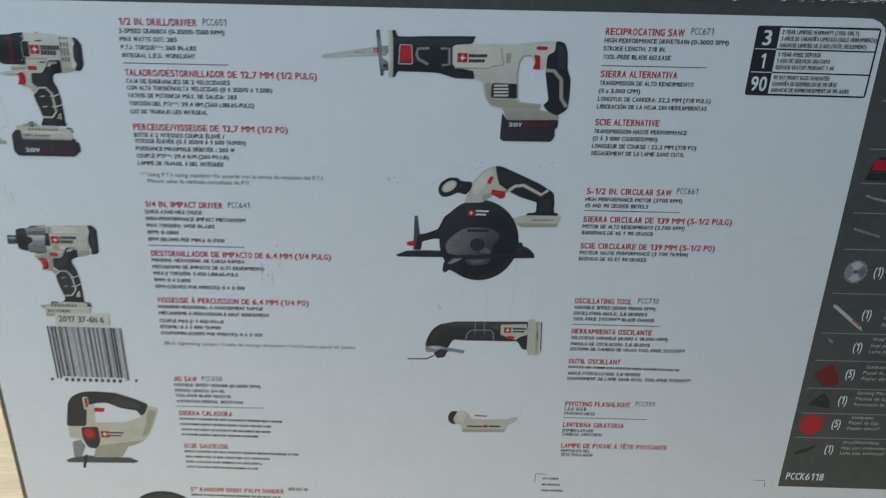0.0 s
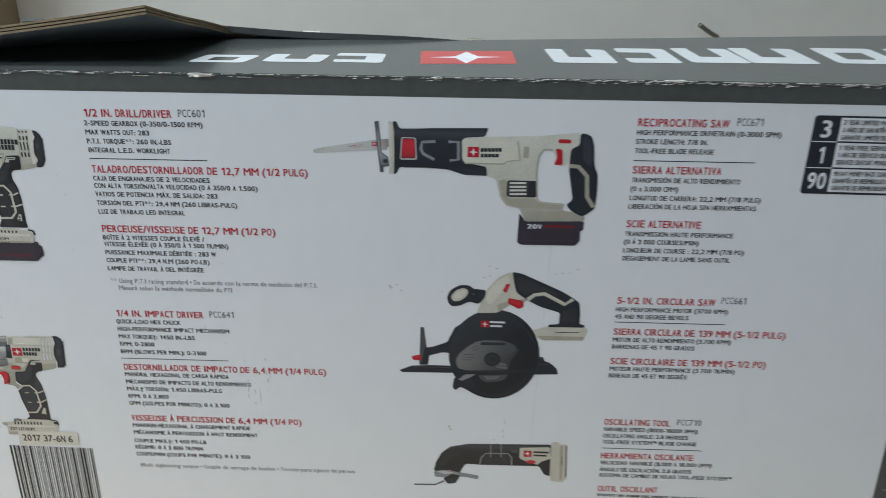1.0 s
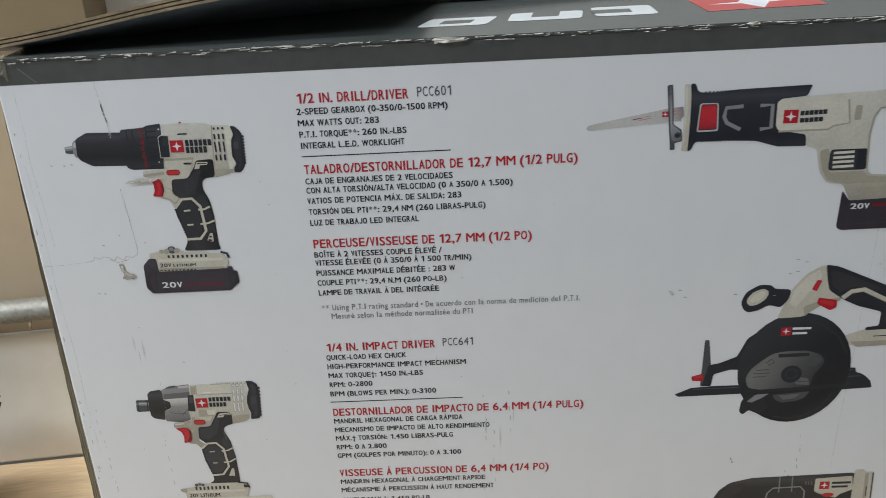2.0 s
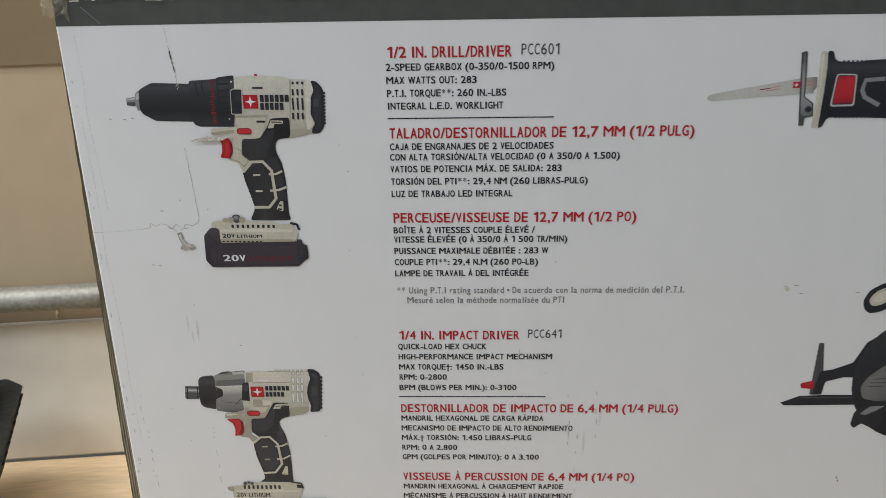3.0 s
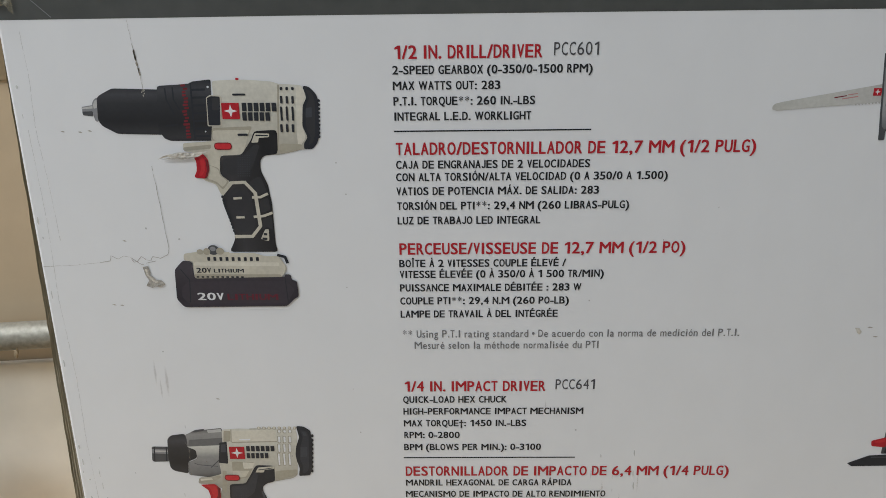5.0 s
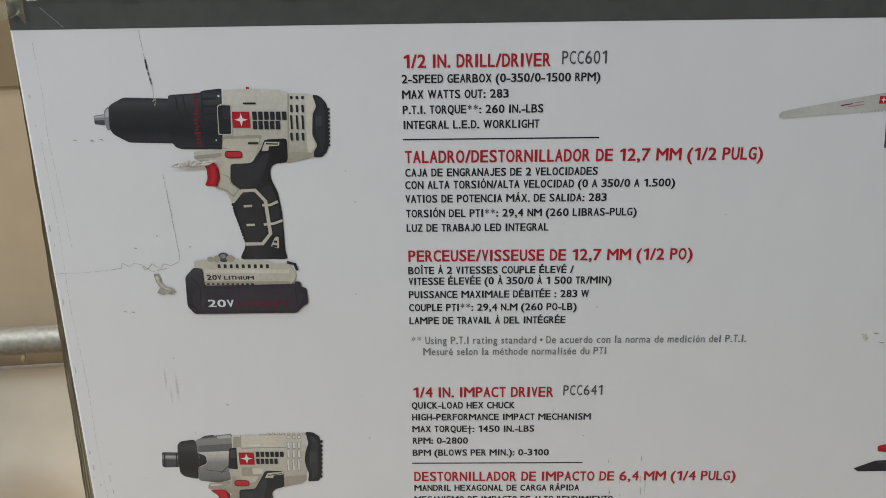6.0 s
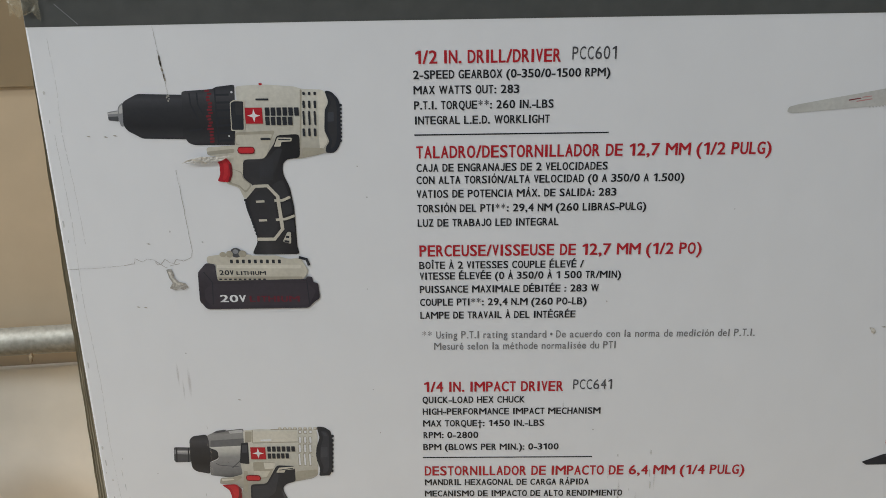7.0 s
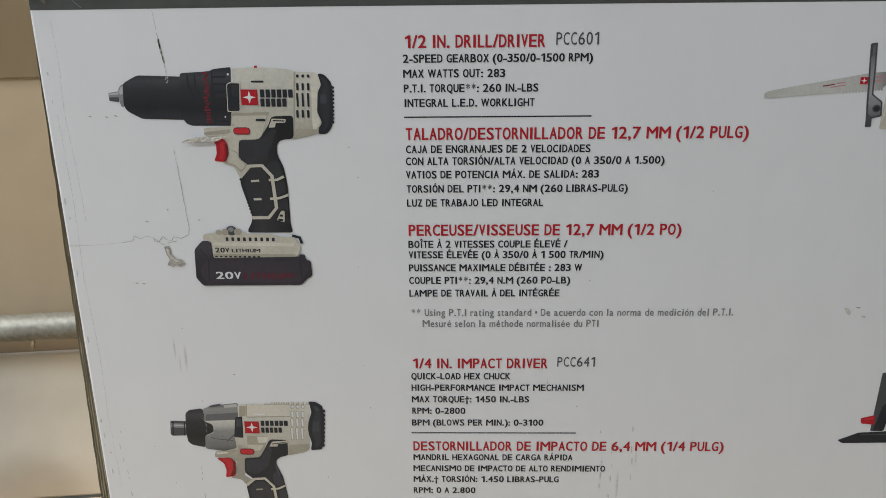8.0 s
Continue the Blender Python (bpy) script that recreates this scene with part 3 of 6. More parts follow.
# circular saw column
line('h', 460.2, 224.9, 53.4, '5-1/2 IN. CIRCULAR SAW')
line('m', 516.4, 226.8, 13.7, 'PCC661')
line('b', 460, 219.3, 61, 'HIGH PERFORMANCE MOTOR (3700 RPM)')
line('b', 459.9, 214.8, 40.4, '45 AND 90 DEGREE BEVELS')
line('r', 460.2, 211.2, 60.3, '')
line('h', 460, 205.1, 94.5, 'SIERRA CIRCULAR DE 139 MM (5-1/2 PULG)')
line('b', 460, 199.9, 65.3, 'MOTOR DE ALTO RENDIMIENTO (3.700 RPM)')
line('b', 460, 195.3, 45.8, 'BARRENAS DE 45 Y 90 GRADOS')
line('h', 460, 185.7, 86.8, 'SCIE CIRCULAIRE DE 139 MM (5-1/2 PO)')
line('b', 460, 180.6, 70.2, 'MOTEUR HAUTE PERFORMANCE (3 700 TR/MIN)')
line('b', 459.9, 176, 44.1, 'BISEAUX DE 45 ET 90 DEGRÉS')
# oscillating tool column
line('h', 460.1, 143.7, 38.3, 'OSCILLATING TOOL')
line('m', 502, 145.1, 14.3, 'PCC710')
line('b', 460.2, 138.5, 54.6, 'VARIABLE SPEED (8000-18000 OPM)')
line('b', 460.2, 133.8, 49.7, 'OSCILLATING ANGLE: 2.8 DEGREES')
line('b', 460.3, 129.3, 54.9, 'TOOL-FREE SYSTEM™ BLADE CHANGE')
line('r', 460.5, 124.7, 58.7, '')
line('h', 460.2, 119.2, 54.8, 'HERRAMIENTA OSCILANTE')
line('b', 460.3, 114, 65.9, 'VELOCIDAD VARIABLE (8.000 A 18.000 OPM)')
line('b', 460.4, 108.9, 54.4, 'ÁNGULO DE OSCILACIÓN: 2.8 GRADOS')
line('b', 460.4, 104.6, 78.8, 'SISTEMA DE CAMBIO DE HOJAS TOOL-FREE SYSTEM™')
line('h', 460.4, 94.3, 36, 'OUTIL OSCILLANT')
line('x', 460.6, 89.4, 78.1, '')
line('b', 460.7, 84, 50.6, "ANGLE D'OSCILLATION: 2.8 DEGRÉS")
line('b', 460.7, 79.6, 86.1, 'CHANGEMENT DE LAME SANS OUTIL TOOL-FREE SYSTEM™')
# flashlight column
line('h', 461.2, 57.3, 46.3, 'PIVOTING FLASHLIGHT')
line('m', 510.8, 59, 13.9, 'PCC701')
line('b', 461.2, 52.7, 15.5, 'L.E.D. BULB')
line('b', 461.4, 48.6, 21.9, 'PIVOTING HEAD')
line('r', 461.1, 44.7, 59.9, '')
line('h', 461.3, 38.3, 43.7, 'LINTERNA GIRATORIA')
line('b', 461.3, 33.2, 22.6, 'BOMBILLAS LED')
line('b', 461.4, 29.6, 28.7, 'CABEZAL GIRATORIO')
line('h', 461.5, 19, 77.3, 'LAMPE DE POCHE À TÊTE PIVOTANTE')
line('b', 461.5, 14.2, 21.6, 'AMPOULES DEL')
line('b', 461.6, 10.2, 23.9, 'TÊTE PIVOTANTE')
line('x', 450.6, -13.3, 12.2, '')
line('x', 450.4, -19.2, 13.7, '')
line('x', 450.4, -25.1, 16.7, '')

pic = Picture('drill_picture', 'printed picture of a beige and black cordless drill')
pic.poly(STEEL, [(81.9, 307.5), (85.5, 308.1), (85.2, 304.4), (82, 304.8)], 0.3)
pic.poly(STEEL_DARK, [(81.9, 306), (85.3, 306.1), (85.2, 304.4), (82, 304.8)], 0.3)
pic.poly(STEEL_LIGHT, [(82, 307.2), (85.4, 307.8), (85.4, 307), (82, 306.8)], 0.2)
pic.poly(STEEL, [(85.4, 308.7), (86.1, 309.9), (87.1, 310.5), (87.4, 310.2), (86.6, 302.7), (85.7, 302.8), (85.3, 304.7)], 0.4)
pic.poly(STEEL_LIGHT, [(85.6, 308.1), (86.2, 309.4), (87, 309.9), (86.8, 307.2), (85.7, 306.9)], 0.3)
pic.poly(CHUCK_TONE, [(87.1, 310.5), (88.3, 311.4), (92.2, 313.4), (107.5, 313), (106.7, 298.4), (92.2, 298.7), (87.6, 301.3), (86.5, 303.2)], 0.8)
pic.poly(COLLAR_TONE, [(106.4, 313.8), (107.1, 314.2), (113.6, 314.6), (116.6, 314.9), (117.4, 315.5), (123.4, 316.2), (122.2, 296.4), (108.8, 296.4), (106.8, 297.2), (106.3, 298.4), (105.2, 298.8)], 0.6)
pic.stroke(BLACK, [(108.8, 313.5), (108.9, 309.8), (110.9, 304.9)], 0.5)
pic.stroke(BLACK, [(111.2, 313.7), (111.2, 309.8), (112.7, 306.5)], 0.5)
pic.stroke(BLACK, [(107.5, 301.2), (111.8, 301.8)], 0.5)
pic.poly(RED_DULL, [(113.8, 314.6), (115.3, 314.7), (115.3, 314), (113.8, 313.9)], 0.2)
pic.poly(DARK_RED, [(114.5, 313.5), (115.9, 313.6), (115.9, 313), (114.5, 312.9)], 0.2)
pic.poly(RED_DULL, [(114.1, 312.5), (115.2, 312.6), (115.2, 312), (114.0, 311.8)], 0.2)
pic.poly(RED_DULL, [(114.0, 311.5), (115.2, 311.6), (115.2, 310.9), (114.0, 310.8)], 0.2)
pic.poly(DARK_RED, [(114.4, 310.4), (115.8, 310.6), (115.8, 309.9), (114.4, 309.8)], 0.2)
pic.poly(RED_DULL, [(114.3, 309.4), (115.7, 309.5), (115.7, 308.8), (114.3, 308.7)], 0.2)
pic.poly(RED_DULL, [(113.9, 308.4), (115.5, 308.5), (115.5, 307.8), (113.9, 307.7)], 0.2)
pic.poly(DARK_RED, [(114.3, 307.3), (115.7, 307.4), (115.7, 306.8), (114.3, 306.7)], 0.2)
pic.poly(RED_DULL, [(113.5, 306.3), (115.0, 306.4), (115.0, 305.7), (113.5, 305.6)], 0.2)
pic.poly(RED_DULL, [(113.8, 305.2), (115.0, 305.4), (115.0, 304.7), (113.8, 304.6)], 0.2)
pic.poly(DARK_RED, [(114.1, 304.2), (115.4, 304.3), (115.4, 303.6), (114.1, 303.5)], 0.2)
pic.poly(RED_DULL, [(113.7, 303.1), (114.9, 303.3), (114.9, 302.6), (113.7, 302.5)], 0.2)
pic.poly(RED_DULL, [(113.4, 302.1), (115.5, 302.2), (115.5, 301.5), (113.4, 301.4)], 0.2)
pic.poly(DARK_RED, [(114.0, 301), (115.4, 301.2), (115.4, 300.5), (114.0, 300.4)], 0.2)
pic.poly(RED_DULL, [(114.0, 300), (115.2, 300.1), (115.2, 299.4), (114.0, 299.3)], 0.2)
pic.poly(RED_DULL, [(113.9, 298.9), (115.4, 299), (115.4, 298.3), (113.9, 298.2)], 0.2)
pic.poly(DARK_RED, [(113.9, 297.8), (115.4, 298), (115.3, 297.3), (113.9, 297.2)], 0.2)
for k in range(7):
    pic.stroke(BLACK, [(117.0, 312.9 - 2.5 * k), (121.4, 313.0 - 2.5 * k)], 0.7)
pic.stroke(BLACK, [(117.0, 315.2), (116.6, 297.0)], 0.5)
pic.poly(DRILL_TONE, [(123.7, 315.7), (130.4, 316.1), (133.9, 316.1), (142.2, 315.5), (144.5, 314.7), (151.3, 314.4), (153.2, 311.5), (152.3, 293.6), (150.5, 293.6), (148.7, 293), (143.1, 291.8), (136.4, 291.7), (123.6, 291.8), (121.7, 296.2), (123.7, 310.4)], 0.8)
pic.rect(RED, 131.12, 315.93, 132.13, 316.65, 0.2)
pic.poly(BEIGE_LIGHT, [(149.8, 314), (151.2, 313.8), (152.5, 311.5), (151.3, 308.5), (150.9, 301.1), (151.9, 297.4), (149.3, 293.6), (149.1, 299.2)], 0.8)
pic.poly(BEIGE_DARK, [(144, 314.6), (144.6, 314.4), (143, 292), (142.5, 292)], 0.3)
pic.poly(BEIGE_DARK, [(143.5, 295.5), (150.6, 295.2), (150.5, 293.7), (148.7, 293.1), (143.2, 292)], 0.8)
pic.poly(BEIGE_DARK, [(122.2, 300.6), (135.2, 301.2), (132.6, 295.8), (122, 296.2)], 0.8)
pic.poly(BEIGE, [(122.4, 299.8), (134.3, 300), (132.4, 296.7), (122.2, 296.7)], 0.8)
pic.disc(WHITE_INK, 122.3, 313.8, 0.36, 0.36)
pic.disc(WHITE_INK, 120.21, 299.45, 0.27, 0.28)
pic.poly(BEIGE, [(112.4, 295.6), (121.6, 296.3), (133.7, 298.4), (131.3, 291.5), (124, 291.5), (123.4, 285.2), (126.5, 282.8), (123.3, 277.8), (121.8, 281.8), (117.7, 283.3), (119.6, 288.6), (115.8, 292.5), (112.6, 293)], 0.8)
pic.poly(BEIGE_DARK, [(112.4, 294.2), (121.5, 295.2), (121.4, 293.8), (112.6, 293)], 0.5)
pic.poly(BEIGE_DARK, [(119.6, 288.6), (123.4, 287.2), (123.4, 285.2), (126.3, 282.8), (123.9, 279.8), (122.1, 282), (118.3, 283.4)], 0.8)
pic.poly(BEIGE, [(120.2, 288.4), (123.2, 286.7), (123.2, 284.9), (125.7, 282.8), (123.8, 280.6), (122.3, 282.6), (119.1, 283.8)], 0.8)
pic.poly(BLACK, [(151.7, 314.2), (153.9, 313.8), (155.9, 311.5), (156.4, 309.7), (156.2, 298), (155.4, 295.5), (153.8, 293.6), (151, 293.6), (151.2, 295.8), (152.5, 297.4), (151, 301.1), (151.5, 307.9), (152.8, 310.3), (152.3, 312.1)], 0.8)
pic.poly(GRIP_SOFT, [(152.7, 313), (153.8, 312.8), (155.1, 310.9), (155.4, 308.5), (154.9, 298.6), (154.1, 295.8), (152.4, 294.8), (153.5, 297.4), (152.1, 301.1), (152.5, 307.6), (153.8, 310.3)], 0.8)
pic.poly(INK_MID, [(152.4, 307.1), (154.3, 307.3), (154.2, 304.1), (152.2, 304)], 0.3)
for k in range(10):
    pic.disc(BLACK, 156.54 - 0.0567 * k, 309.39 - 1.296 * k, 0.5, 0.47)
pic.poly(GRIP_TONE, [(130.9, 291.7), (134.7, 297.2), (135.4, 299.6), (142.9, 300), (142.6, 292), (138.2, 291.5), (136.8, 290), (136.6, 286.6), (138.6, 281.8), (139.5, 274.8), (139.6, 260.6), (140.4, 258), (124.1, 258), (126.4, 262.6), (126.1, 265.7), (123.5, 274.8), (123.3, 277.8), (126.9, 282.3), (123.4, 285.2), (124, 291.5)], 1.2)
pic.poly(GRIP_SOFT, [(124.6, 275.8), (127.3, 280.8), (130.6, 281), (132.8, 277.8), (133.6, 267.7), (131.3, 265.1), (127.1, 265.1)], 1.2)
pic.poly(GRIP_SOFT, [(124.8, 290.6), (130.8, 290.7), (135.3, 295.3), (137.1, 295.1), (133.8, 286.7), (127.1, 284.7), (124.5, 286.7)], 1.2)
pic.poly(GRIP_SOFT, [(136.4, 284.7), (137.6, 280.8), (138.3, 278.8), (135, 278), (133.3, 279.8), (132.6, 282.8)], 1)
pic.poly(GRIP_SOFT, [(135.5, 276.3), (138.4, 277.2), (138.8, 272.8), (135.6, 271.8)], 0.8)
pic.poly(GRIP_SOFT, [(136, 269.8), (139.1, 270.6), (139.1, 265.7), (137.2, 267.2), (135.6, 265.7)], 0.8)
for i in range(6):
    for j in range(10):
        pic.disc(INK_MID, 129.83 + 0.73 * i - (0.058 - 0.0008 * i) * j, 291.61 - 0.77 * j, 0.2, 0.21)
for k in range(11):
    pic.disc(BLACK, 123.44 + 0.279 * k, 277.52 - 1.2 * k, 0.38, 0.51)
pic.stroke(BEIGE, [(123.4, 278.3), (126.9, 282.3), (131.2, 282.5), (134.3, 278.8), (135.1, 267.2), (132.2, 263.6), (126.4, 263.5)], 1.2)
pic.stroke(BEIGE, [(133.1, 277.3), (135.9, 277.4), (138.4, 278.6)], 0.9)
pic.stroke(BEIGE, [(133.1, 270.5), (136.4, 270.8), (139.5, 272)], 0.9)
pic.stroke(BEIGE, [(127, 276.9), (129.8, 277.1)], 0.8)
pic.stroke(BEIGE, [(127.4, 270.3), (130.1, 270.4)], 0.8)
pic.poly(BEIGE, [(134.8, 262.6), (136.6, 266.2), (137.8, 266.2), (137.6, 261.8)], 0.6)
pic.stroke(BLACK, [(135.4, 262.8), (137, 262.6)], 0.8)
pic.stroke(BLACK, [(136, 264.4), (137.1, 264.3)], 0.8)
pic.poly(BEIGE, [(134.4, 295.8), (135.7, 298.9), (140.4, 298.8), (140.2, 297.6), (136.9, 297.4), (136.6, 295.9)], 0.3)
pic.poly(BLACK, [(136, 298.5), (140, 298.3), (139.8, 297.9), (135.9, 298)], 0.2)
pic.poly(RED, [(114.5, 292.3), (118.5, 292.3), (120.1, 290.2), (120.2, 286.6), (119, 283.7), (114.9, 284.1), (116.1, 286.3), (116.2, 289.9)], 0.8)
pic.poly(BRIGHT_RED, [(116.6, 291.8), (118.1, 291.6), (118.9, 289.8), (118.8, 286.6), (117.5, 284.6), (116.5, 284.7), (117.4, 286.6), (117.5, 289.9)], 0.8)
pic.poly(DARK_RED, [(119.1, 290.5), (120.1, 289.8), (120.2, 286.6), (119, 283.9), (118.4, 283.9), (119.4, 286.6)], 0.5)
pic.rect(DARK_RED, 122.44, 293.39, 128.14, 295.87, 1.8)
pic.rect(BRIGHT_RED, 122.72, 293.77, 127.86, 295.56, 1.5)
pic.rect(BLACK, 129.73, 311.1, 133.85, 311.72, 0.3)
pic.rect(BLACK, 130.25, 298.04, 133.51, 298.8, 0.3)
pic.poly(BEIGE, [(121.5, 310.5), (122.7, 311.3), (126.2, 311.1), (125.5, 301.2), (121.1, 301.2)], 0.4)
pic.poly(BLACK, [(121.7, 310.3), (122.8, 310.9), (125.8, 310.8), (125.2, 301.5), (121.4, 301.5)], 0.4)
pic.poly(GRIP_SOFT, [(123.2, 310.4), (125.5, 310.4), (125.2, 306.4), (123, 306.4)], 0.4)
pic.mark(128.77, 306.14, 5.24)
pic.rect(BLACK, 132.43, 306.1, 133.85, 308.8, 0.15)
pic.rect(BLACK, 134.3, 306.09, 135.72, 308.79, 0.15)
pic.rect(BLACK, 136.17, 306.09, 137.6, 308.78, 0.15)
pic.rect(BLACK, 138.04, 306.08, 139.47, 308.78, 0.15)
pic.rect(BLACK, 139.91, 306.08, 141.34, 308.77, 0.15)
pic.rect(BLACK, 141.77, 306.07, 143.22, 308.77, 0.15)
pic.rect(BLACK, 132.33, 303.02, 133.7, 305.74, 0.15)
pic.rect(BLACK, 134.15, 303.01, 135.52, 305.73, 0.15)
pic.rect(BLACK, 135.97, 303.01, 137.35, 305.72, 0.15)
pic.rect(BLACK, 137.79, 303, 139.18, 305.72, 0.15)
pic.rect(BLACK, 139.61, 303, 141, 305.71, 0.15)
pic.rect(BLACK, 144.71, 312.76, 145.54, 313.79, 0.3)
pic.rect(BLACK, 144.54, 308.51, 145.3, 310.95, 0.3)
pic.rect(BLACK, 144.35, 302.98, 144.98, 307.6, 0.3)
pic.rect(BLACK, 144.01, 299.26, 144.76, 301.87, 0.3)
pic.rect(BLACK, 146.49, 312.75, 147.32, 313.78, 0.3)
pic.rect(BLACK, 146.33, 308.5, 147.08, 310.94, 0.3)
pic.rect(BLACK, 146.14, 302.98, 146.78, 307.59, 0.3)
pic.rect(BLACK, 145.82, 299.25, 146.57, 301.87, 0.3)
pic.rect(BLACK, 148.26, 312.75, 149.1, 313.77, 0.3)
pic.rect(BLACK, 148.11, 308.5, 148.87, 310.93, 0.3)
pic.rect(BLACK, 147.93, 302.97, 148.58, 307.59, 0.3)
pic.rect(BLACK, 147.62, 299.25, 148.38, 301.86, 0.3)
pic.poly(BEIGE, [(108.6, 257.3), (113.2, 258), (123.7, 258), (124, 257.6), (132.2, 257.6), (136, 256.4), (140.4, 256.6), (142.7, 252.4), (141.9, 250.2), (140.6, 248.6), (111.4, 248.2), (111.3, 254.5), (108.3, 254.9)], 0.8)
pic.poly(BEIGE_LIGHT, [(111.6, 254.2), (140.3, 254.2), (140.3, 252.8), (111.6, 253)], 0.5)
pic.poly(BEIGE_DARK, [(111.3, 249.8), (140.6, 249.8), (140.4, 248.6), (111.4, 248.2)], 0.4)
pic.stroke(BLACK, [(139.8, 256.9), (142.4, 256.2), (143.1, 253.9)], 1)
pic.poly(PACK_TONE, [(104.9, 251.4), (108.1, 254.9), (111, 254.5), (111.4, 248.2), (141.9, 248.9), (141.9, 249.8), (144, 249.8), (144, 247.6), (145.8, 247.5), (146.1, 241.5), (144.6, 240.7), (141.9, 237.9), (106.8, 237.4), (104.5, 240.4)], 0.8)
pic.poly(PACK_SOFT, [(106.7, 245), (109.1, 247), (141.8, 247.4), (145, 244.3), (142.1, 239.1), (108.3, 238.7), (106.4, 241.3)], 0.8)
pic.stroke(BLACK, [(106.9, 251.6), (109.6, 247.6), (109.0, 239.2)], 0.35)
pic.stroke(BLACK, [(141.9, 248.6), (142.4, 239.2)], 0.35)
pic.rect(BLACK, 116.35, 254.74, 117.31, 256.13, 0.2)
pic.rect(BLACK, 118.38, 254.74, 119.35, 256.13, 0.2)
pic.rect(BLACK, 120.42, 254.73, 121.39, 256.12, 0.2)
pic.rect(BLACK, 122.46, 254.73, 123.43, 256.12, 0.2)
pic.rect(BLACK, 124.49, 254.73, 125.46, 256.12, 0.2)
pic.rect(BLACK, 126.52, 254.73, 127.5, 256.12, 0.2)
pic.rect(BLACK, 128.56, 254.72, 129.54, 256.11, 0.2)
pic.rect(BLACK, 130.59, 254.72, 131.58, 256.11, 0.2)
pic.rect(BLACK, 132.63, 254.72, 133.61, 256.11, 0.2)
pic.rect(BLACK, 112.07, 248.52, 112.98, 249.08, 0.1)
pic.rect(BLACK, 113.74, 248.52, 114.65, 249.08, 0.1)
pic.rect(BLACK, 115.41, 248.51, 116.32, 249.08, 0.1)
pic.rect(BLACK, 117.08, 248.51, 117.99, 249.08, 0.1)
pic.rect(BLACK, 118.74, 248.51, 119.66, 249.07, 0.1)
pic.rect(BLACK, 120.41, 248.51, 121.33, 249.07, 0.1)
pic.rect(BLACK, 122.08, 248.51, 123, 249.07, 0.1)
pic.rect(BLACK, 123.75, 248.51, 124.66, 249.07, 0.1)
pic.rect(BLACK, 125.41, 248.5, 126.33, 249.07, 0.1)
pic.rect(BLACK, 127.08, 248.5, 128, 249.07, 0.1)
pic.disc(STEEL_DARK, 118.67, 258.68, 1.91, 1.77)
pic.disc(STEEL, 118.51, 259.09, 0.96, 0.83)
pic.disc(BEIGE_DARK, 116.4, 258.13, 1.15, 1.25)
pic.disc(BEIGE_DARK, 120.85, 258.26, 1.34, 1.25)
pic.disc(BEIGE_DARK, 114.16, 258, 1.15, 0.94)
pic.text(BLACK, 112.2, 250.42, 5.08, 1.74, '20V')
pic.text(BLACK, 118.03, 250.48, 10.3, 1.32, 'LITHIUM')
pic.text(WHITE_INK, 111.45, 240.19, 9.29, 2.65, '20V')
pic.text(FADED_RED, 121.64, 240.33, 17.6, 2.13, 'LITHIUM')
pic.done()

pic = Picture('impact_driver_picture', 'printed picture of a beige and black impact driver')
pic.poly(STEEL_DARK, [(88.3, 180.3), (89.1, 180.5), (94.5, 180.4), (93.9, 174), (88.5, 173.8), (87.8, 174.5)], 0.3)
pic.poly(STEEL, [(88.4, 179.4), (94.3, 179.2), (94.1, 177.3), (88.2, 177.5)], 0.2)
pic.poly(STEEL_LIGHT, [(89.3, 178.8), (94.2, 178.7), (94.1, 178.2), (89.3, 178.2)], 0.1)
pic.stroke(BLACK, [(89.3, 180.4), (88.7, 173.9)], 0.5)
pic.stroke(BLACK, [(93.7, 180.4), (93.1, 174)], 0.5)
pic.poly(NOSE_TONE, [(101.1, 185.6), (104.5, 187.3), (114.7, 188.6), (115, 186.3), (114.4, 181.5), (112.4, 173.4), (112.8, 168.5), (108.5, 167), (100.8, 168.1), (101, 173.7), (104.4, 175.2), (104.4, 179), (100.9, 180.4)], 0.6)
pic.poly(STEEL_DARK, [(103.2, 186.7), (105, 187.7), (108.4, 188.2), (108, 187.3), (104.8, 186.6)], 0.3)
pic.poly(STEEL_LIGHT, [(109.2, 187.6), (114.3, 188.2), (114.5, 186.9), (109.6, 186.4)], 0.3)
pic.poly(STEEL_MID, [(102.2, 183.4), (114.6, 184.4), (114.5, 182.2), (113.4, 181.2), (102, 180.6)], 0.3)
pic.stroke(STEEL_DARK, [(109.2, 171.4), (113.4, 175.6)], 0.35)
pic.stroke(STEEL_DARK, [(103.2, 173.4), (104.6, 172.6), (111.8, 171.9)], 0.25)
pic.poly(NECK_TONE, [(94.4, 183.7), (95.8, 185.3), (101, 186.1), (101.6, 183.3), (101.2, 180.4), (104.4, 179), (104.5, 175.7), (101, 173.9), (100.7, 168.7), (95.6, 169.8), (94.2, 171.2), (93.9, 175.6)], 0.8)
pic.poly(DRIVER_TONE, [(114.6, 187.9), (120.7, 188.4), (127, 188.2), (141.2, 188.4), (141.8, 186.5), (141, 168.4), (139.3, 166.9), (132.6, 165.4), (128.4, 164.8), (127.5, 163.1), (121, 164.2), (114.5, 156.2), (118.4, 153.3), (115.3, 151.2), (113.4, 154), (109.4, 154.7), (112.6, 162.2), (108.6, 163.9), (103.7, 164.2), (104.4, 167), (108.5, 167.2), (112.8, 168.5), (112.4, 173.7), (114.4, 181.5)], 0.8)
pic.poly(BEIGE_LIGHT, [(118.2, 187.4), (134.3, 187.8), (134.1, 183.2), (117.9, 182.7)], 0.5)
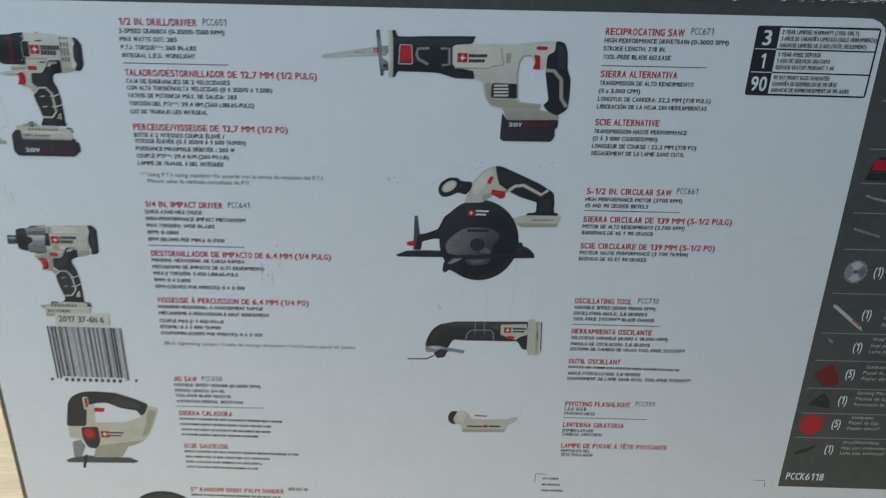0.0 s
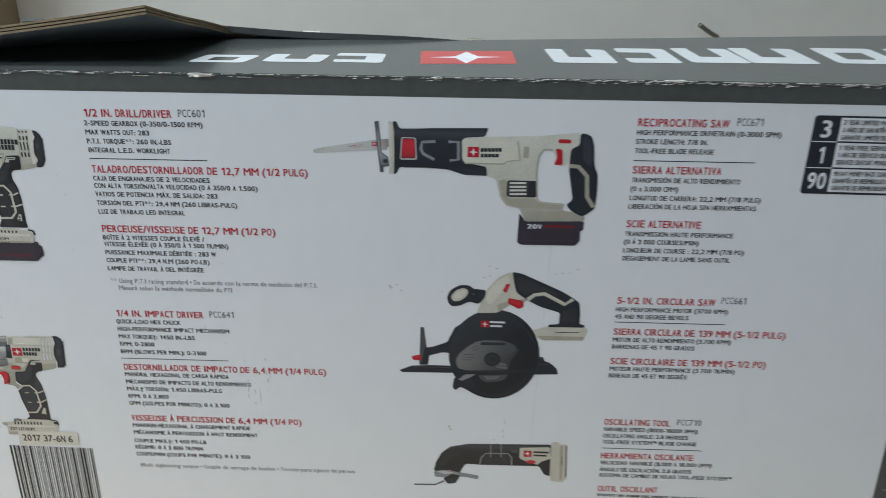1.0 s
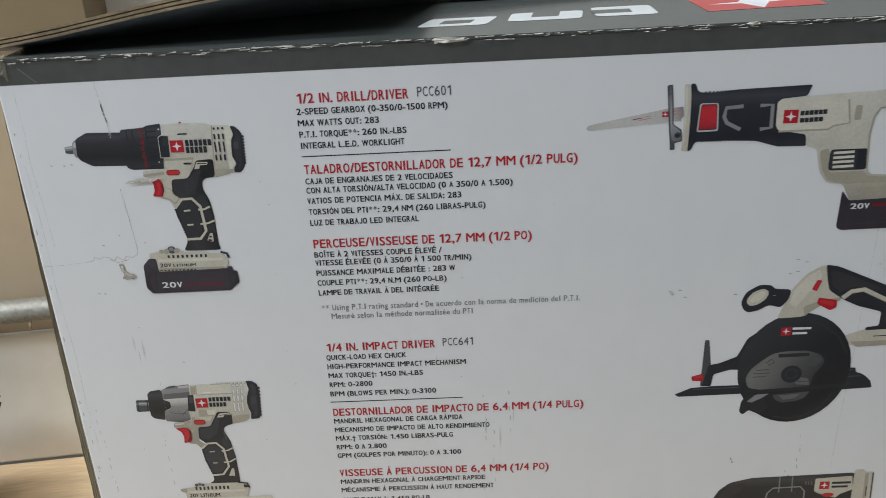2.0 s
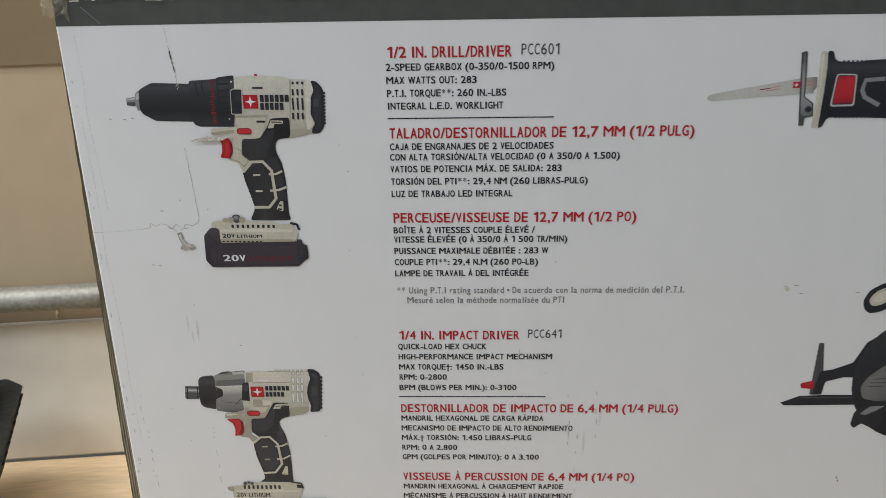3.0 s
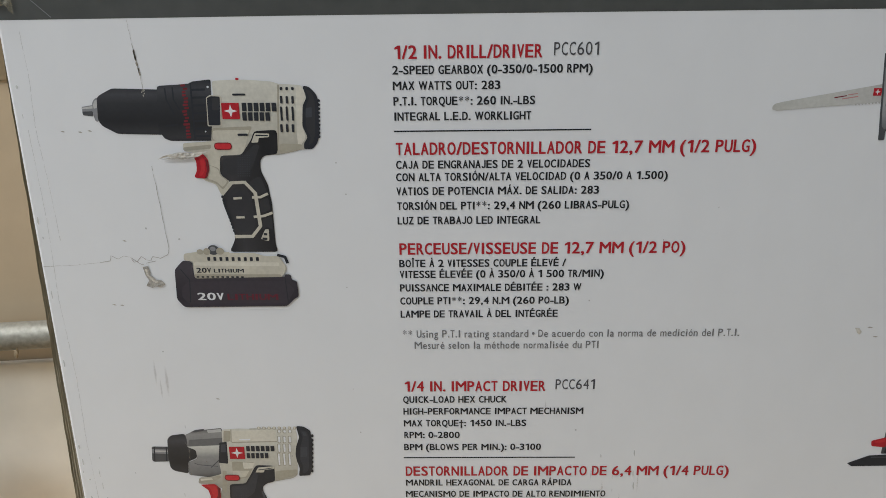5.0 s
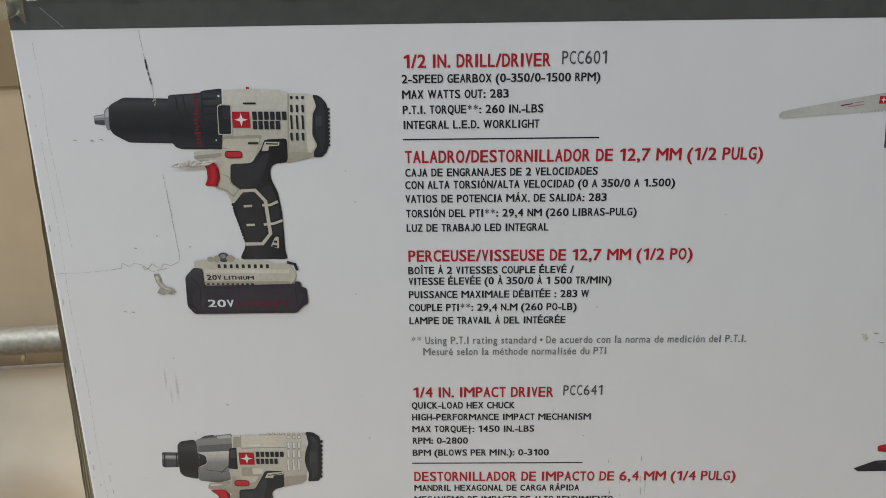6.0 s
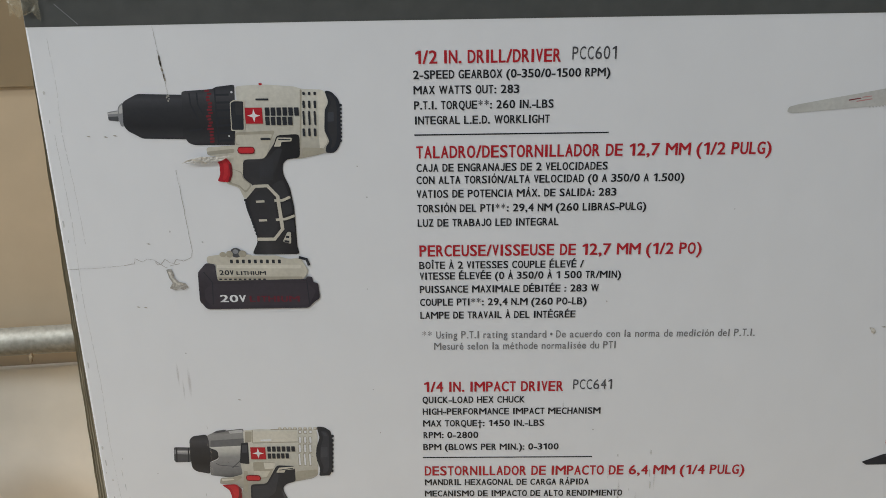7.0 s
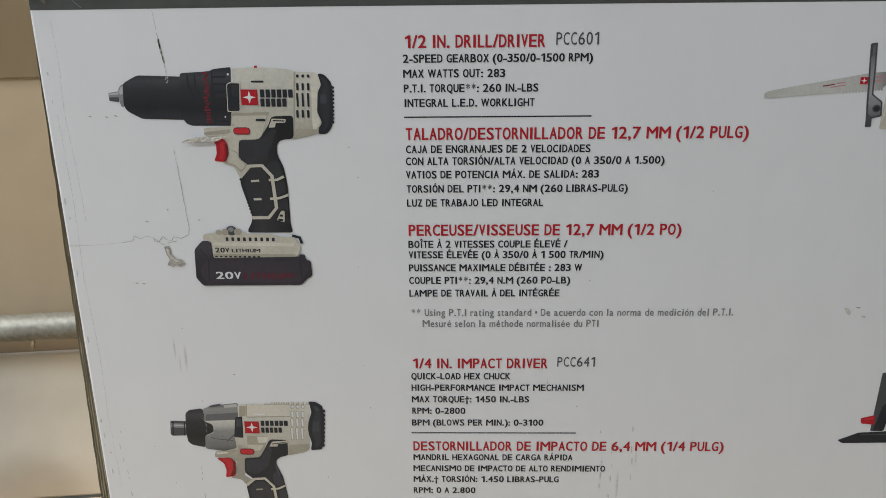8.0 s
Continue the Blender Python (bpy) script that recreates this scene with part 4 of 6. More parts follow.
pic.poly(BEIGE_DARK, [(115.3, 187.4), (117.7, 187.4), (117.3, 182.9), (114.8, 182.5)], 0.4)
pic.stroke(BEIGE_DARK, [(117.8, 182.4), (134.4, 182.9)], 0.45)
pic.stroke(BEIGE_DARK, [(118, 188), (117.6, 182.5)], 0.4)
pic.stroke(WHITE_INK, [(120.7, 183.6), (124.7, 183.7)], 0.6)
pic.stroke(BEIGE_DARK, [(124.7, 188.2), (134.4, 188.4)], 0.4)
pic.poly(BEIGE_DARK, [(117, 174.1), (125.5, 173.8), (122.9, 167.2), (117, 165.7)], 0.8)
pic.poly(BEIGE_LIGHT, [(121, 173.8), (125.5, 173.5), (124.5, 171.1), (121.2, 170.9)], 0.4)
pic.poly(BEIGE, [(117, 170), (123.2, 170.1), (121.7, 167.4), (117.1, 166.6)], 0.4)
pic.poly(BEIGE_DARK, [(104.1, 166.4), (108.9, 166.9), (111.9, 168), (112.6, 167.1), (109.5, 164.9), (104.5, 164.4)], 0.5)
pic.poly(BEIGE_LIGHT, [(104.7, 166.4), (108.9, 166.6), (109.6, 166.1), (104.8, 165.4)], 0.3)
pic.poly(BEIGE_DARK, [(133, 170), (140.9, 170.8), (140.8, 168.2), (132.6, 165.6)], 0.6)
pic.poly(BEIGE_DARK, [(113.3, 170), (114.8, 170), (114, 160.2), (112.6, 161.2)], 0.4)
pic.poly(BLACK, [(113.3, 182.3), (116, 182.7), (115.7, 173.1), (112.2, 173.5)], 0.4)
pic.poly(INK_MID, [(113.7, 181.5), (115.5, 181.7), (115.3, 178.2), (113.4, 178.1)], 0.3)
pic.rect(BEIGE_DARK, 127.61, 187.99, 128.8, 189.1, 0.2)
pic.rect(BEIGE_DARK, 129.45, 188.01, 130.65, 189.12, 0.2)
pic.rect(BEIGE_DARK, 131.3, 188.03, 132.49, 189.14, 0.2)
pic.rect(BEIGE_DARK, 133.14, 188.04, 134.34, 189.15, 0.2)
pic.rect(BEIGE_DARK, 134.99, 188.06, 136.19, 189.17, 0.2)
pic.rect(BEIGE_DARK, 136.83, 188.08, 138.03, 189.19, 0.2)
pic.rect(BEIGE_DARK, 138.67, 188.1, 139.88, 189.21, 0.2)
pic.rect(BEIGE_DARK, 140.52, 188.12, 141.72, 189.23, 0.2)
pic.rect(BEIGE_LIGHT, 127.78, 188.27, 128.5, 189.29, 0.2)
pic.rect(BEIGE_LIGHT, 129.63, 188.29, 130.35, 189.31, 0.2)
pic.rect(BEIGE_LIGHT, 131.47, 188.3, 132.19, 189.32, 0.2)
pic.rect(BEIGE_LIGHT, 133.32, 188.32, 134.04, 189.34, 0.2)
pic.rect(BEIGE_LIGHT, 135.16, 188.34, 135.89, 189.36, 0.2)
pic.rect(BEIGE_LIGHT, 137, 188.36, 137.73, 189.38, 0.2)
pic.rect(BEIGE_LIGHT, 138.85, 188.38, 139.57, 189.4, 0.2)
pic.rect(BEIGE_LIGHT, 140.69, 188.4, 141.42, 189.41, 0.2)
pic.rect(BEIGE_DARK, 134.73, 186.47, 136.07, 187.96, 0.3)
pic.rect(BEIGE_DARK, 134.53, 182.23, 135.75, 185.23, 0.3)
pic.rect(BEIGE_DARK, 134.27, 178.14, 135.44, 181.93, 0.3)
pic.rect(BEIGE_DARK, 133.97, 172.38, 135.01, 177.93, 0.3)
pic.rect(BEIGE_DARK, 136.66, 186.49, 137.99, 187.97, 0.3)
pic.rect(BEIGE_DARK, 136.46, 182.25, 137.69, 185.25, 0.3)
pic.rect(BEIGE_DARK, 136.21, 178.16, 137.39, 181.95, 0.3)
pic.rect(BEIGE_DARK, 135.91, 172.4, 136.97, 177.95, 0.3)
pic.rect(BEIGE_DARK, 138.59, 186.51, 139.92, 187.99, 0.3)
pic.rect(BEIGE_DARK, 138.39, 182.27, 139.62, 185.27, 0.3)
pic.rect(BEIGE_DARK, 138.15, 178.18, 139.33, 181.97, 0.3)
pic.rect(BEIGE_DARK, 137.86, 172.42, 138.92, 177.98, 0.3)
pic.rect(WHITE_INK, 135.04, 186.75, 135.93, 187.77, 0.3)
pic.rect(WHITE_INK, 134.83, 182.51, 135.61, 185.05, 0.3)
pic.rect(WHITE_INK, 134.58, 178.42, 135.3, 181.74, 0.3)
pic.rect(WHITE_INK, 134.28, 172.67, 134.87, 177.75, 0.3)
pic.rect(WHITE_INK, 136.97, 186.77, 137.85, 187.79, 0.3)
pic.rect(WHITE_INK, 136.77, 182.53, 137.54, 185.07, 0.3)
pic.rect(WHITE_INK, 136.52, 178.45, 137.25, 181.76, 0.3)
pic.rect(WHITE_INK, 136.22, 172.69, 136.83, 177.77, 0.3)
pic.rect(WHITE_INK, 138.89, 186.79, 139.78, 187.81, 0.3)
pic.rect(WHITE_INK, 138.7, 182.55, 139.48, 185.09, 0.3)
pic.rect(WHITE_INK, 138.46, 178.47, 139.19, 181.78, 0.3)
pic.rect(WHITE_INK, 138.17, 172.71, 138.78, 177.79, 0.3)
pic.poly(BLACK, [(141.7, 189.6), (144.4, 189.4), (146.7, 187.7), (147.2, 182.8), (146.6, 171.4), (145.5, 168.2), (141.4, 167.9), (141.9, 171.3), (141, 174.7), (140.7, 177.5), (141.2, 180.9), (142.5, 184.7)], 0.6)
pic.poly(SOFT_BLACK, [(143, 187.9), (145.1, 187.5), (146, 185.6), (145.3, 171.3), (144.3, 169.4), (142.7, 169.2), (143.3, 171.8), (142.2, 175.6), (142.6, 180.4), (143.9, 184.7)], 0.6)
pic.poly(INK_MID, [(142.8, 180.7), (145.2, 180.7), (145, 176.5), (142.5, 176.1)], 0.3)
pic.poly(INK_MID, [(143.6, 187.3), (145, 186.9), (145.4, 185.4), (144.3, 185.4)], 0.3)
pic.disc(BLACK, 147.32, 185.46, 0.48, 0.66)
pic.disc(BLACK, 147.2, 183.58, 0.48, 0.67)
pic.disc(BLACK, 147.08, 181.68, 0.48, 0.66)
pic.disc(BLACK, 146.96, 179.79, 0.48, 0.67)
pic.disc(BLACK, 146.84, 177.88, 0.48, 0.67)
pic.disc(BLACK, 146.71, 175.97, 0.49, 0.67)
pic.disc(BLACK, 146.59, 174.05, 0.49, 0.67)
pic.disc(BLACK, 146.47, 172.12, 0.49, 0.67)
pic.disc(BLACK, 146.35, 170.19, 0.49, 0.68)
pic.poly(BLACK, [(115.4, 164), (121.4, 164.4), (125.8, 172.6), (132.5, 172.4), (132.4, 165.4), (129.2, 164.5), (127.7, 163.1), (127.5, 161.4), (129.8, 155.4), (131.1, 146.4), (131.2, 133.6), (131.2, 129.9), (115.8, 129.9), (118.6, 131.8), (118.4, 134.9), (115.9, 144.2), (115.1, 151.2), (118.4, 154.1), (115, 157.2)], 1)
pic.poly(SOFT_BLACK, [(116.3, 150.2), (118.8, 153.1), (122.1, 153.3), (124.8, 150.4), (125.7, 140.7), (123.1, 136.8), (119, 136.4), (117, 144.2)], 1)
pic.poly(SOFT_BLACK, [(116, 163.2), (121.6, 163.6), (125.4, 170.1), (126.3, 168.2), (124.4, 160.3), (119.5, 156.3), (115.6, 157.8)], 1)
pic.poly(SOFT_BLACK, [(127.8, 158.4), (129.3, 154.4), (130.1, 152), (127.3, 150.8), (126, 152.6), (125.7, 156.4)], 0.8)
pic.poly(SOFT_BLACK, [(127.7, 148.8), (130.6, 150.2), (130.9, 145.9), (128.1, 144.3)], 0.8)
pic.poly(INK_MID, [(126.9, 161.4), (127.9, 160.4), (128.8, 156.4), (128, 155.6)], 0.4)
for i in range(6):
    for j in range(5):
        pic.disc(INK_MID, 116.86 + 0.91 * i - 0.1 * j, 162.22 + 0.01 * i - 1.09 * j, 0.17, 0.2)
pic.stroke(BEIGE, [(115.3, 151.4), (118.5, 154.3), (122.6, 154.6), (125.8, 150.9), (126.9, 140.2), (123.6, 135.5), (118.4, 135.1)], 1.1)
pic.stroke(BEIGE, [(124.7, 149.6), (127.7, 149.9), (130.5, 151.4)], 0.85)
pic.stroke(BEIGE, [(124.8, 142.7), (128, 143.1), (131, 144.9)], 0.85)
pic.stroke(BEIGE_DARK, [(118.8, 149.3), (121.4, 149.5)], 0.7)
pic.stroke(BEIGE_DARK, [(119.5, 142.5), (121.8, 142.6)], 0.7)
pic.poly(BEIGE, [(126.2, 134.5), (128.2, 139), (129.3, 139), (129.2, 134.2)], 0.5)
pic.stroke(BEIGE_DARK, [(126.9, 134.8), (128.7, 134.7)], 0.5)
pic.poly(BEIGE, [(125.4, 169.4), (126.6, 171.6), (132.5, 172.2), (132.4, 171), (128.9, 170.6), (128.5, 169.4)], 0.3)
pic.stroke(BLACK, [(126.6, 170.5), (131.9, 171.4)], 0.35)
pic.poly(RED, [(104.5, 163.8), (109.9, 164.1), (111.7, 162.2), (111.6, 157.6), (111, 155.6), (107.4, 155), (107.9, 158.4), (107.2, 161.4)], 0.6)
pic.poly(BRIGHT_RED, [(106.6, 163.4), (109.4, 163.5), (110.7, 161.6), (110.6, 157.8), (110.2, 156.1), (108.3, 155.8), (108.8, 158.8), (108.1, 161.8)], 0.5)
pic.poly(DARK_RED, [(110.6, 163.3), (111.8, 162), (111.3, 156.7), (109.6, 155.3), (109.1, 155.6), (110.6, 159.2), (110.7, 161.6)], 0.4)
pic.rect(DARK_RED, 113.82, 165.59, 119.48, 168.35, 1.3)
pic.rect(BRIGHT_RED, 114.11, 165.98, 119.18, 167.97, 1.1)
pic.mark(119.37, 177.96, 5.3)
pic.rect(BLACK, 122.88, 178.69, 124.21, 180.95, 0.15)
pic.rect(BLACK, 124.66, 178.7, 126, 180.97, 0.15)
pic.rect(BLACK, 126.44, 178.72, 127.78, 180.99, 0.15)
pic.rect(BLACK, 128.22, 178.74, 129.57, 181.01, 0.15)
pic.rect(BLACK, 130, 178.76, 131.35, 181.03, 0.15)
pic.rect(BLACK, 131.78, 178.78, 133.14, 181.05, 0.15)
pic.rect(BLACK, 122.85, 175.62, 124.08, 177.91, 0.15)
pic.rect(BLACK, 124.51, 175.64, 125.74, 177.92, 0.15)
pic.rect(BLACK, 126.17, 175.66, 127.4, 177.94, 0.15)
pic.rect(BLACK, 127.83, 175.68, 129.06, 177.96, 0.15)
pic.rect(BLACK, 129.48, 175.7, 130.72, 177.98, 0.15)
pic.poly(BEIGE, [(100.8, 127.1), (107.6, 128), (109, 129.6), (116.3, 130.2), (131.6, 130.2), (135.4, 129.4), (135.4, 126.8), (133.6, 122), (132.9, 118.8), (103.6, 118.3), (103.3, 124.2), (101.2, 125.4)], 0.6)
pic.poly(BEIGE_LIGHT, [(103.9, 125.5), (133.2, 125.9), (132.9, 124.7), (103.9, 124.2)], 0.3)
pic.poly(BEIGE_DARK, [(103.6, 120.5), (133.3, 121), (132.9, 118.8), (103.6, 118.3)], 0.3)
pic.poly(BEIGE_DARK, [(101, 126.9), (104.1, 127.2), (104, 124.6), (101.3, 125.4)], 0.3)
pic.rect(BLACK, 108.44, 126.08, 109.44, 128.18, 0.2)
pic.rect(BLACK, 110.41, 126.11, 111.41, 128.21, 0.2)
pic.rect(BLACK, 112.37, 126.15, 113.37, 128.24, 0.2)
pic.rect(BLACK, 114.34, 126.18, 115.34, 128.27, 0.2)
pic.rect(BLACK, 116.3, 126.21, 117.31, 128.3, 0.2)
pic.rect(BLACK, 118.26, 126.24, 119.28, 128.33, 0.2)
pic.rect(BLACK, 120.23, 126.27, 121.24, 128.36, 0.2)
pic.rect(BLACK, 122.19, 126.3, 123.21, 128.39, 0.2)
pic.rect(BLACK, 124.15, 126.33, 125.17, 128.42, 0.2)
pic.disc(STEEL_DARK, 109.4, 129.24, 0.94, 0.94)
pic.disc(STEEL, 110.96, 129.58, 1.03, 1.05)
pic.disc(STEEL_DARK, 112.47, 129.29, 0.77, 0.84)
pic.disc(GRIP_SOFT, 110.97, 129.69, 0.43, 0.42)
pic.stroke(BLACK, [(129.9, 130.4), (134.6, 129.6), (135.3, 126.8)], 0.9)
pic.poly(BLACK, [(132.5, 129.1), (134.7, 128.7), (134.8, 127), (132.7, 127)], 0.3)
pic.text(BLACK, 104.81, 121.76, 15.4, 2.16, '20V LITHIUM')
pic.done()

pic = Picture('reciprocating_saw_picture', 'printed picture of a beige and black reciprocating saw')
pic.poly(BLADE_TONE, [(297.5, 307.3), (298.2, 308.1), (300.4, 308.7), (309.3, 310.4), (320.9, 312.5), (330, 314.2), (336.2, 314.8), (336.6, 310.9), (335.1, 308.9), (331.2, 308.7), (325.4, 308.1), (311.7, 307), (298.9, 305.9), (297.5, 306.3)], 0.3)
for k in range(13):
    x, z = 322.4 + 1.02 * k, 307.9 + 0.085 * k
    pic.poly(BLADE_TONE, [(x, z + 0.2), (x + 0.95, z + 0.28), (x + 0.75, z - 0.45)], 0.05)
pic.poly(RED_DULL, [(316.1, 310.2), (319.9, 310.8), (320, 310.5), (316.2, 309.8)], 0.1)
pic.stroke(FADED_PINK, [(318.6, 309.6), (323.4, 310.4)], 0.35)
pic.stroke(FADED_PINK, [(320.2, 310.9), (323.2, 311.3)], 0.3)
pic.mark(329.1, 311.8, 2.4)
for k in range(4):
    pic.rect(FADED_PINK, 332.1 + 0.75 * k, 312.5 + 0.1 * k, 332.6 + 0.75 * k, 313.3 + 0.1 * k)
    pic.rect(FADED_PINK, 332.3 + 0.75 * k, 311.2 + 0.1 * k, 332.8 + 0.75 * k, 312.0 + 0.1 * k)
pic.poly(STEEL_DARK, [(329.3, 323.8), (331.5, 324.2), (331.8, 320.2), (332.3, 314.8), (332.7, 307.4), (336.1, 304.9), (336.6, 300), (333.5, 299.3), (333.7, 296.4), (331.7, 296.3), (331.6, 298.5), (331, 304.2), (330.3, 312.4), (329.6, 320.3)], 0.4)
pic.poly(SHOE_TONE, [(330.1, 319.4), (331.3, 320.6), (331.8, 314.8), (332.2, 307.2), (335.6, 304.6), (336, 300.4), (333, 299.9), (332.1, 300.9), (331.6, 304.6), (331, 311.8)], 0.4)
pic.poly(STEEL_MID, [(330.3, 323.3), (331, 323.5), (331.2, 320.7), (330.4, 319.9)], 0.2)
pic.disc(STEEL_DARK, 334.5, 302.6, 1.35, 1.3)
pic.disc(BLACK, 334.6, 302.5, 0.9, 0.85)
pic.poly(BEIGE, [(336.2, 323.6), (337, 324.3), (338.6, 323.8), (339, 318.2), (339.1, 308.2), (339, 295.6), (336.4, 295.7), (336.8, 304.2), (336.7, 314.2)], 0.6)
pic.poly(BEIGE_LIGHT, [(336.5, 322.6), (337.4, 323.4), (337.9, 314), (337.6, 300), (336.7, 297), (337.1, 304.2), (337, 314.2)], 0.5)
pic.poly(BOOT_TONE, [(338.6, 324.2), (340.5, 324.3), (341.6, 321.2), (343, 320.4), (348.5, 320.2), (357.7, 321.1), (387.1, 321.9), (385.4, 317.4), (375, 316.4), (374, 305.2), (380.4, 302.1), (386.6, 300.9), (387.4, 296), (375.5, 296.1), (366.7, 298.9), (355, 299.6), (342.3, 299.5), (341.3, 298.4), (340.5, 296.1), (338.9, 295.2), (339.1, 300), (339.3, 308.2), (339.2, 318.6)], 0.8)
for k in range(15):
    x = 344.4 + 1.55 * k
    pic.rect(BLACK, x, 299.2, x + 0.8, 299.8, 0.2)
    if k < 9:
        pic.rect(BLACK, x, 320.2, x + 0.8, 320.75 + 0.03 * k, 0.2)
pic.stroke(STEEL, [(360.3, 314), (353.5, 313.5), (352.9, 309.8), (354.1, 307.2), (359.8, 304.1)], 1.6)
pic.stroke(STEEL, [(367, 314), (372, 314.1), (372.2, 304.5), (367.8, 303.9)], 1.6)
pic.poly(STEEL_LIGHT, [(342.9, 315.9), (350.3, 315.8), (350.9, 303.8), (342.1, 303.6)], 1.0)
pic.poly(BLACK, [(343.4, 315.4), (349.8, 315.3), (350.3, 304.5), (342.7, 304.3)], 0.7)
pic.poly(BUTTON_TONE, [(343.6, 315.1), (349.6, 315), (350.1, 304.9), (342.9, 304.7)], 0.6)
pic.poly(SAW_TONE, [(373.8, 314.4), (375, 316.4), (385.4, 317.2), (408.7, 318.2), (411.7, 318.2), (432.9, 320.9), (434, 313.7), (428, 303.6), (423.8, 302.2), (420.2, 310.7), (415.2, 310.8), (413, 307.1), (412.5, 299.8), (413.3, 286.2), (414.8, 282.4), (428.3, 281.5), (426.7, 277.7), (434.4, 276.6), (438.9, 275.3), (438.6, 271.8), (408.1, 270.7), (404.5, 278.3), (397.5, 279.4), (394.1, 284.2), (391.8, 294.4), (386.8, 296.2), (387.2, 301), (380.4, 302.1), (374.7, 303.2)], 1.5)
pic.poly(BEIGE_DARK, [(393.1, 293.7), (397.1, 294.5), (398.1, 283.6), (412.4, 284.1), (413.8, 281.8), (426.5, 280.5), (426, 278.4), (405.2, 278.3), (398.1, 280.2), (395, 284.9)], 1.5)
pic.poly(BEIGE_LIGHT, [(373.8, 315.1), (375, 316), (395.9, 316.4), (402.1, 315.3), (403.8, 305.5), (397, 304.6), (395.2, 303), (375.3, 302.8), (374, 305.2)], 1.5)
pic.stroke(BEIGE_DARK, [(375.4, 302.6), (395.2, 302.7), (397.2, 304.2), (403.8, 305.2), (402.1, 315.3)], 0.8)
pic.rect(BEIGE_DARK, 405.29, 306.31, 408.08, 312.56, 0.8)
pic.rect(BLACK, 397.5, 284.56, 413.28, 293.88, 1.5)
pic.rect(SOFT_BLACK, 397.9, 284.96, 408.85, 293.35, 1.2)
pic.stroke(BEIGE_LIGHT, [(399, 292.3), (407.4, 292.6)], 1.15)
pic.stroke(BEIGE_LIGHT, [(399, 290.2), (407.6, 290.5)], 1.15)
pic.stroke(BEIGE_LIGHT, [(399.1, 288.2), (407.7, 288.5)], 1.15)
pic.stroke(BEIGE_LIGHT, [(399.2, 286.1), (407.8, 286.4)], 1.15)
pic.stroke(BEIGE_DARK, [(413.4, 284.8), (412.4, 299.8), (413.2, 307.4), (415.4, 311.2), (420.2, 311.2)], 0.7)
pic.stroke(BEIGE_LIGHT, [(386, 316.2), (408.7, 317.3), (432, 319.9)], 0.8)
pic.poly(BEIGE_DARK, [(412, 275.9), (430, 276.5), (430.2, 273.3), (412.4, 272.7)], 0.4)
pic.poly(BLACK, [(433.5, 320.9), (439.1, 319.4), (440.8, 314), (441.6, 303.4), (443.9, 298.1), (444.2, 287.3), (443.7, 279), (437.7, 274.3), (431.8, 277.2), (428.4, 281.2), (432, 283.4), (428.9, 300.3), (429.2, 312.3), (433.4, 313.7)], 1.8)
pic.poly(SOFT_BLACK, [(434.9, 319), (438.3, 318), (439.5, 313.3), (440.2, 304), (438.8, 303.1), (435.9, 305.9), (435.1, 313.1)], 1.5)
pic.stroke(BEIGE_DARK, [(428.7, 302.7), (433.7, 302.5), (438.4, 297.3), (439.3, 285.7), (442.9, 280.1)], 2.2)
pic.poly(RED, [(421.3, 312), (425, 311.5), (425.6, 303.2), (421, 303), (422.5, 307.4)], 1)
pic.rect(RED, 422.55, 314.89, 429.06, 317.03, 0.8)
pic.poly(BEIGE_DARK, [(409.7, 276.4), (433.1, 276.9), (433.2, 275.1), (410.4, 274.4)], 0.5)
pic.poly(VIOLET_BLACK, [(404.7, 275.5), (408.1, 270.7), (438.8, 271.8), (438.7, 266.8), (437.1, 266.1), (437.3, 260.4), (435.2, 257.4), (406.2, 257), (404.2, 258.4)], 1)
pic.stroke(PACK_SOFT, [(408.6, 269.4), (408.2, 258.2)], 0.5)
pic.stroke(PACK_SOFT, [(405.6, 259.6), (436.4, 260.4)], 0.5)
pic.text(WHITE_INK, 408.93, 266.76, 8.17, 2.43, '20V')
pic.rect(DARK_RED, 418.12, 267.66, 433.77, 269.08, 0.2)
pic.mark(379.72, 308.83, 5.64)
pic.rect(BLACK, 383.42, 309.14, 385.04, 311.07, 0.15)
pic.rect(BLACK, 385.23, 309.2, 386.85, 311.13, 0.15)
pic.rect(BLACK, 387.03, 309.26, 388.66, 311.19, 0.15)
pic.rect(BLACK, 388.84, 309.32, 390.47, 311.24, 0.15)
pic.rect(BLACK, 390.65, 309.38, 392.28, 311.3, 0.15)
pic.rect(BLACK, 392.46, 309.43, 394.09, 311.36, 0.15)
pic.rect(BLACK, 383.51, 306.1, 385.2, 308.03, 0.15)
pic.rect(BLACK, 385.39, 306.16, 387.08, 308.09, 0.15)
pic.rect(BLACK, 387.27, 306.22, 388.96, 308.15, 0.15)
pic.rect(BLACK, 389.15, 306.28, 390.84, 308.22, 0.15)
pic.rect(BLACK, 391.03, 306.34, 392.72, 308.28, 0.15)
pic.done()

pic = Picture('circular_saw_picture', 'printed picture of a black circular saw with a beige handle')
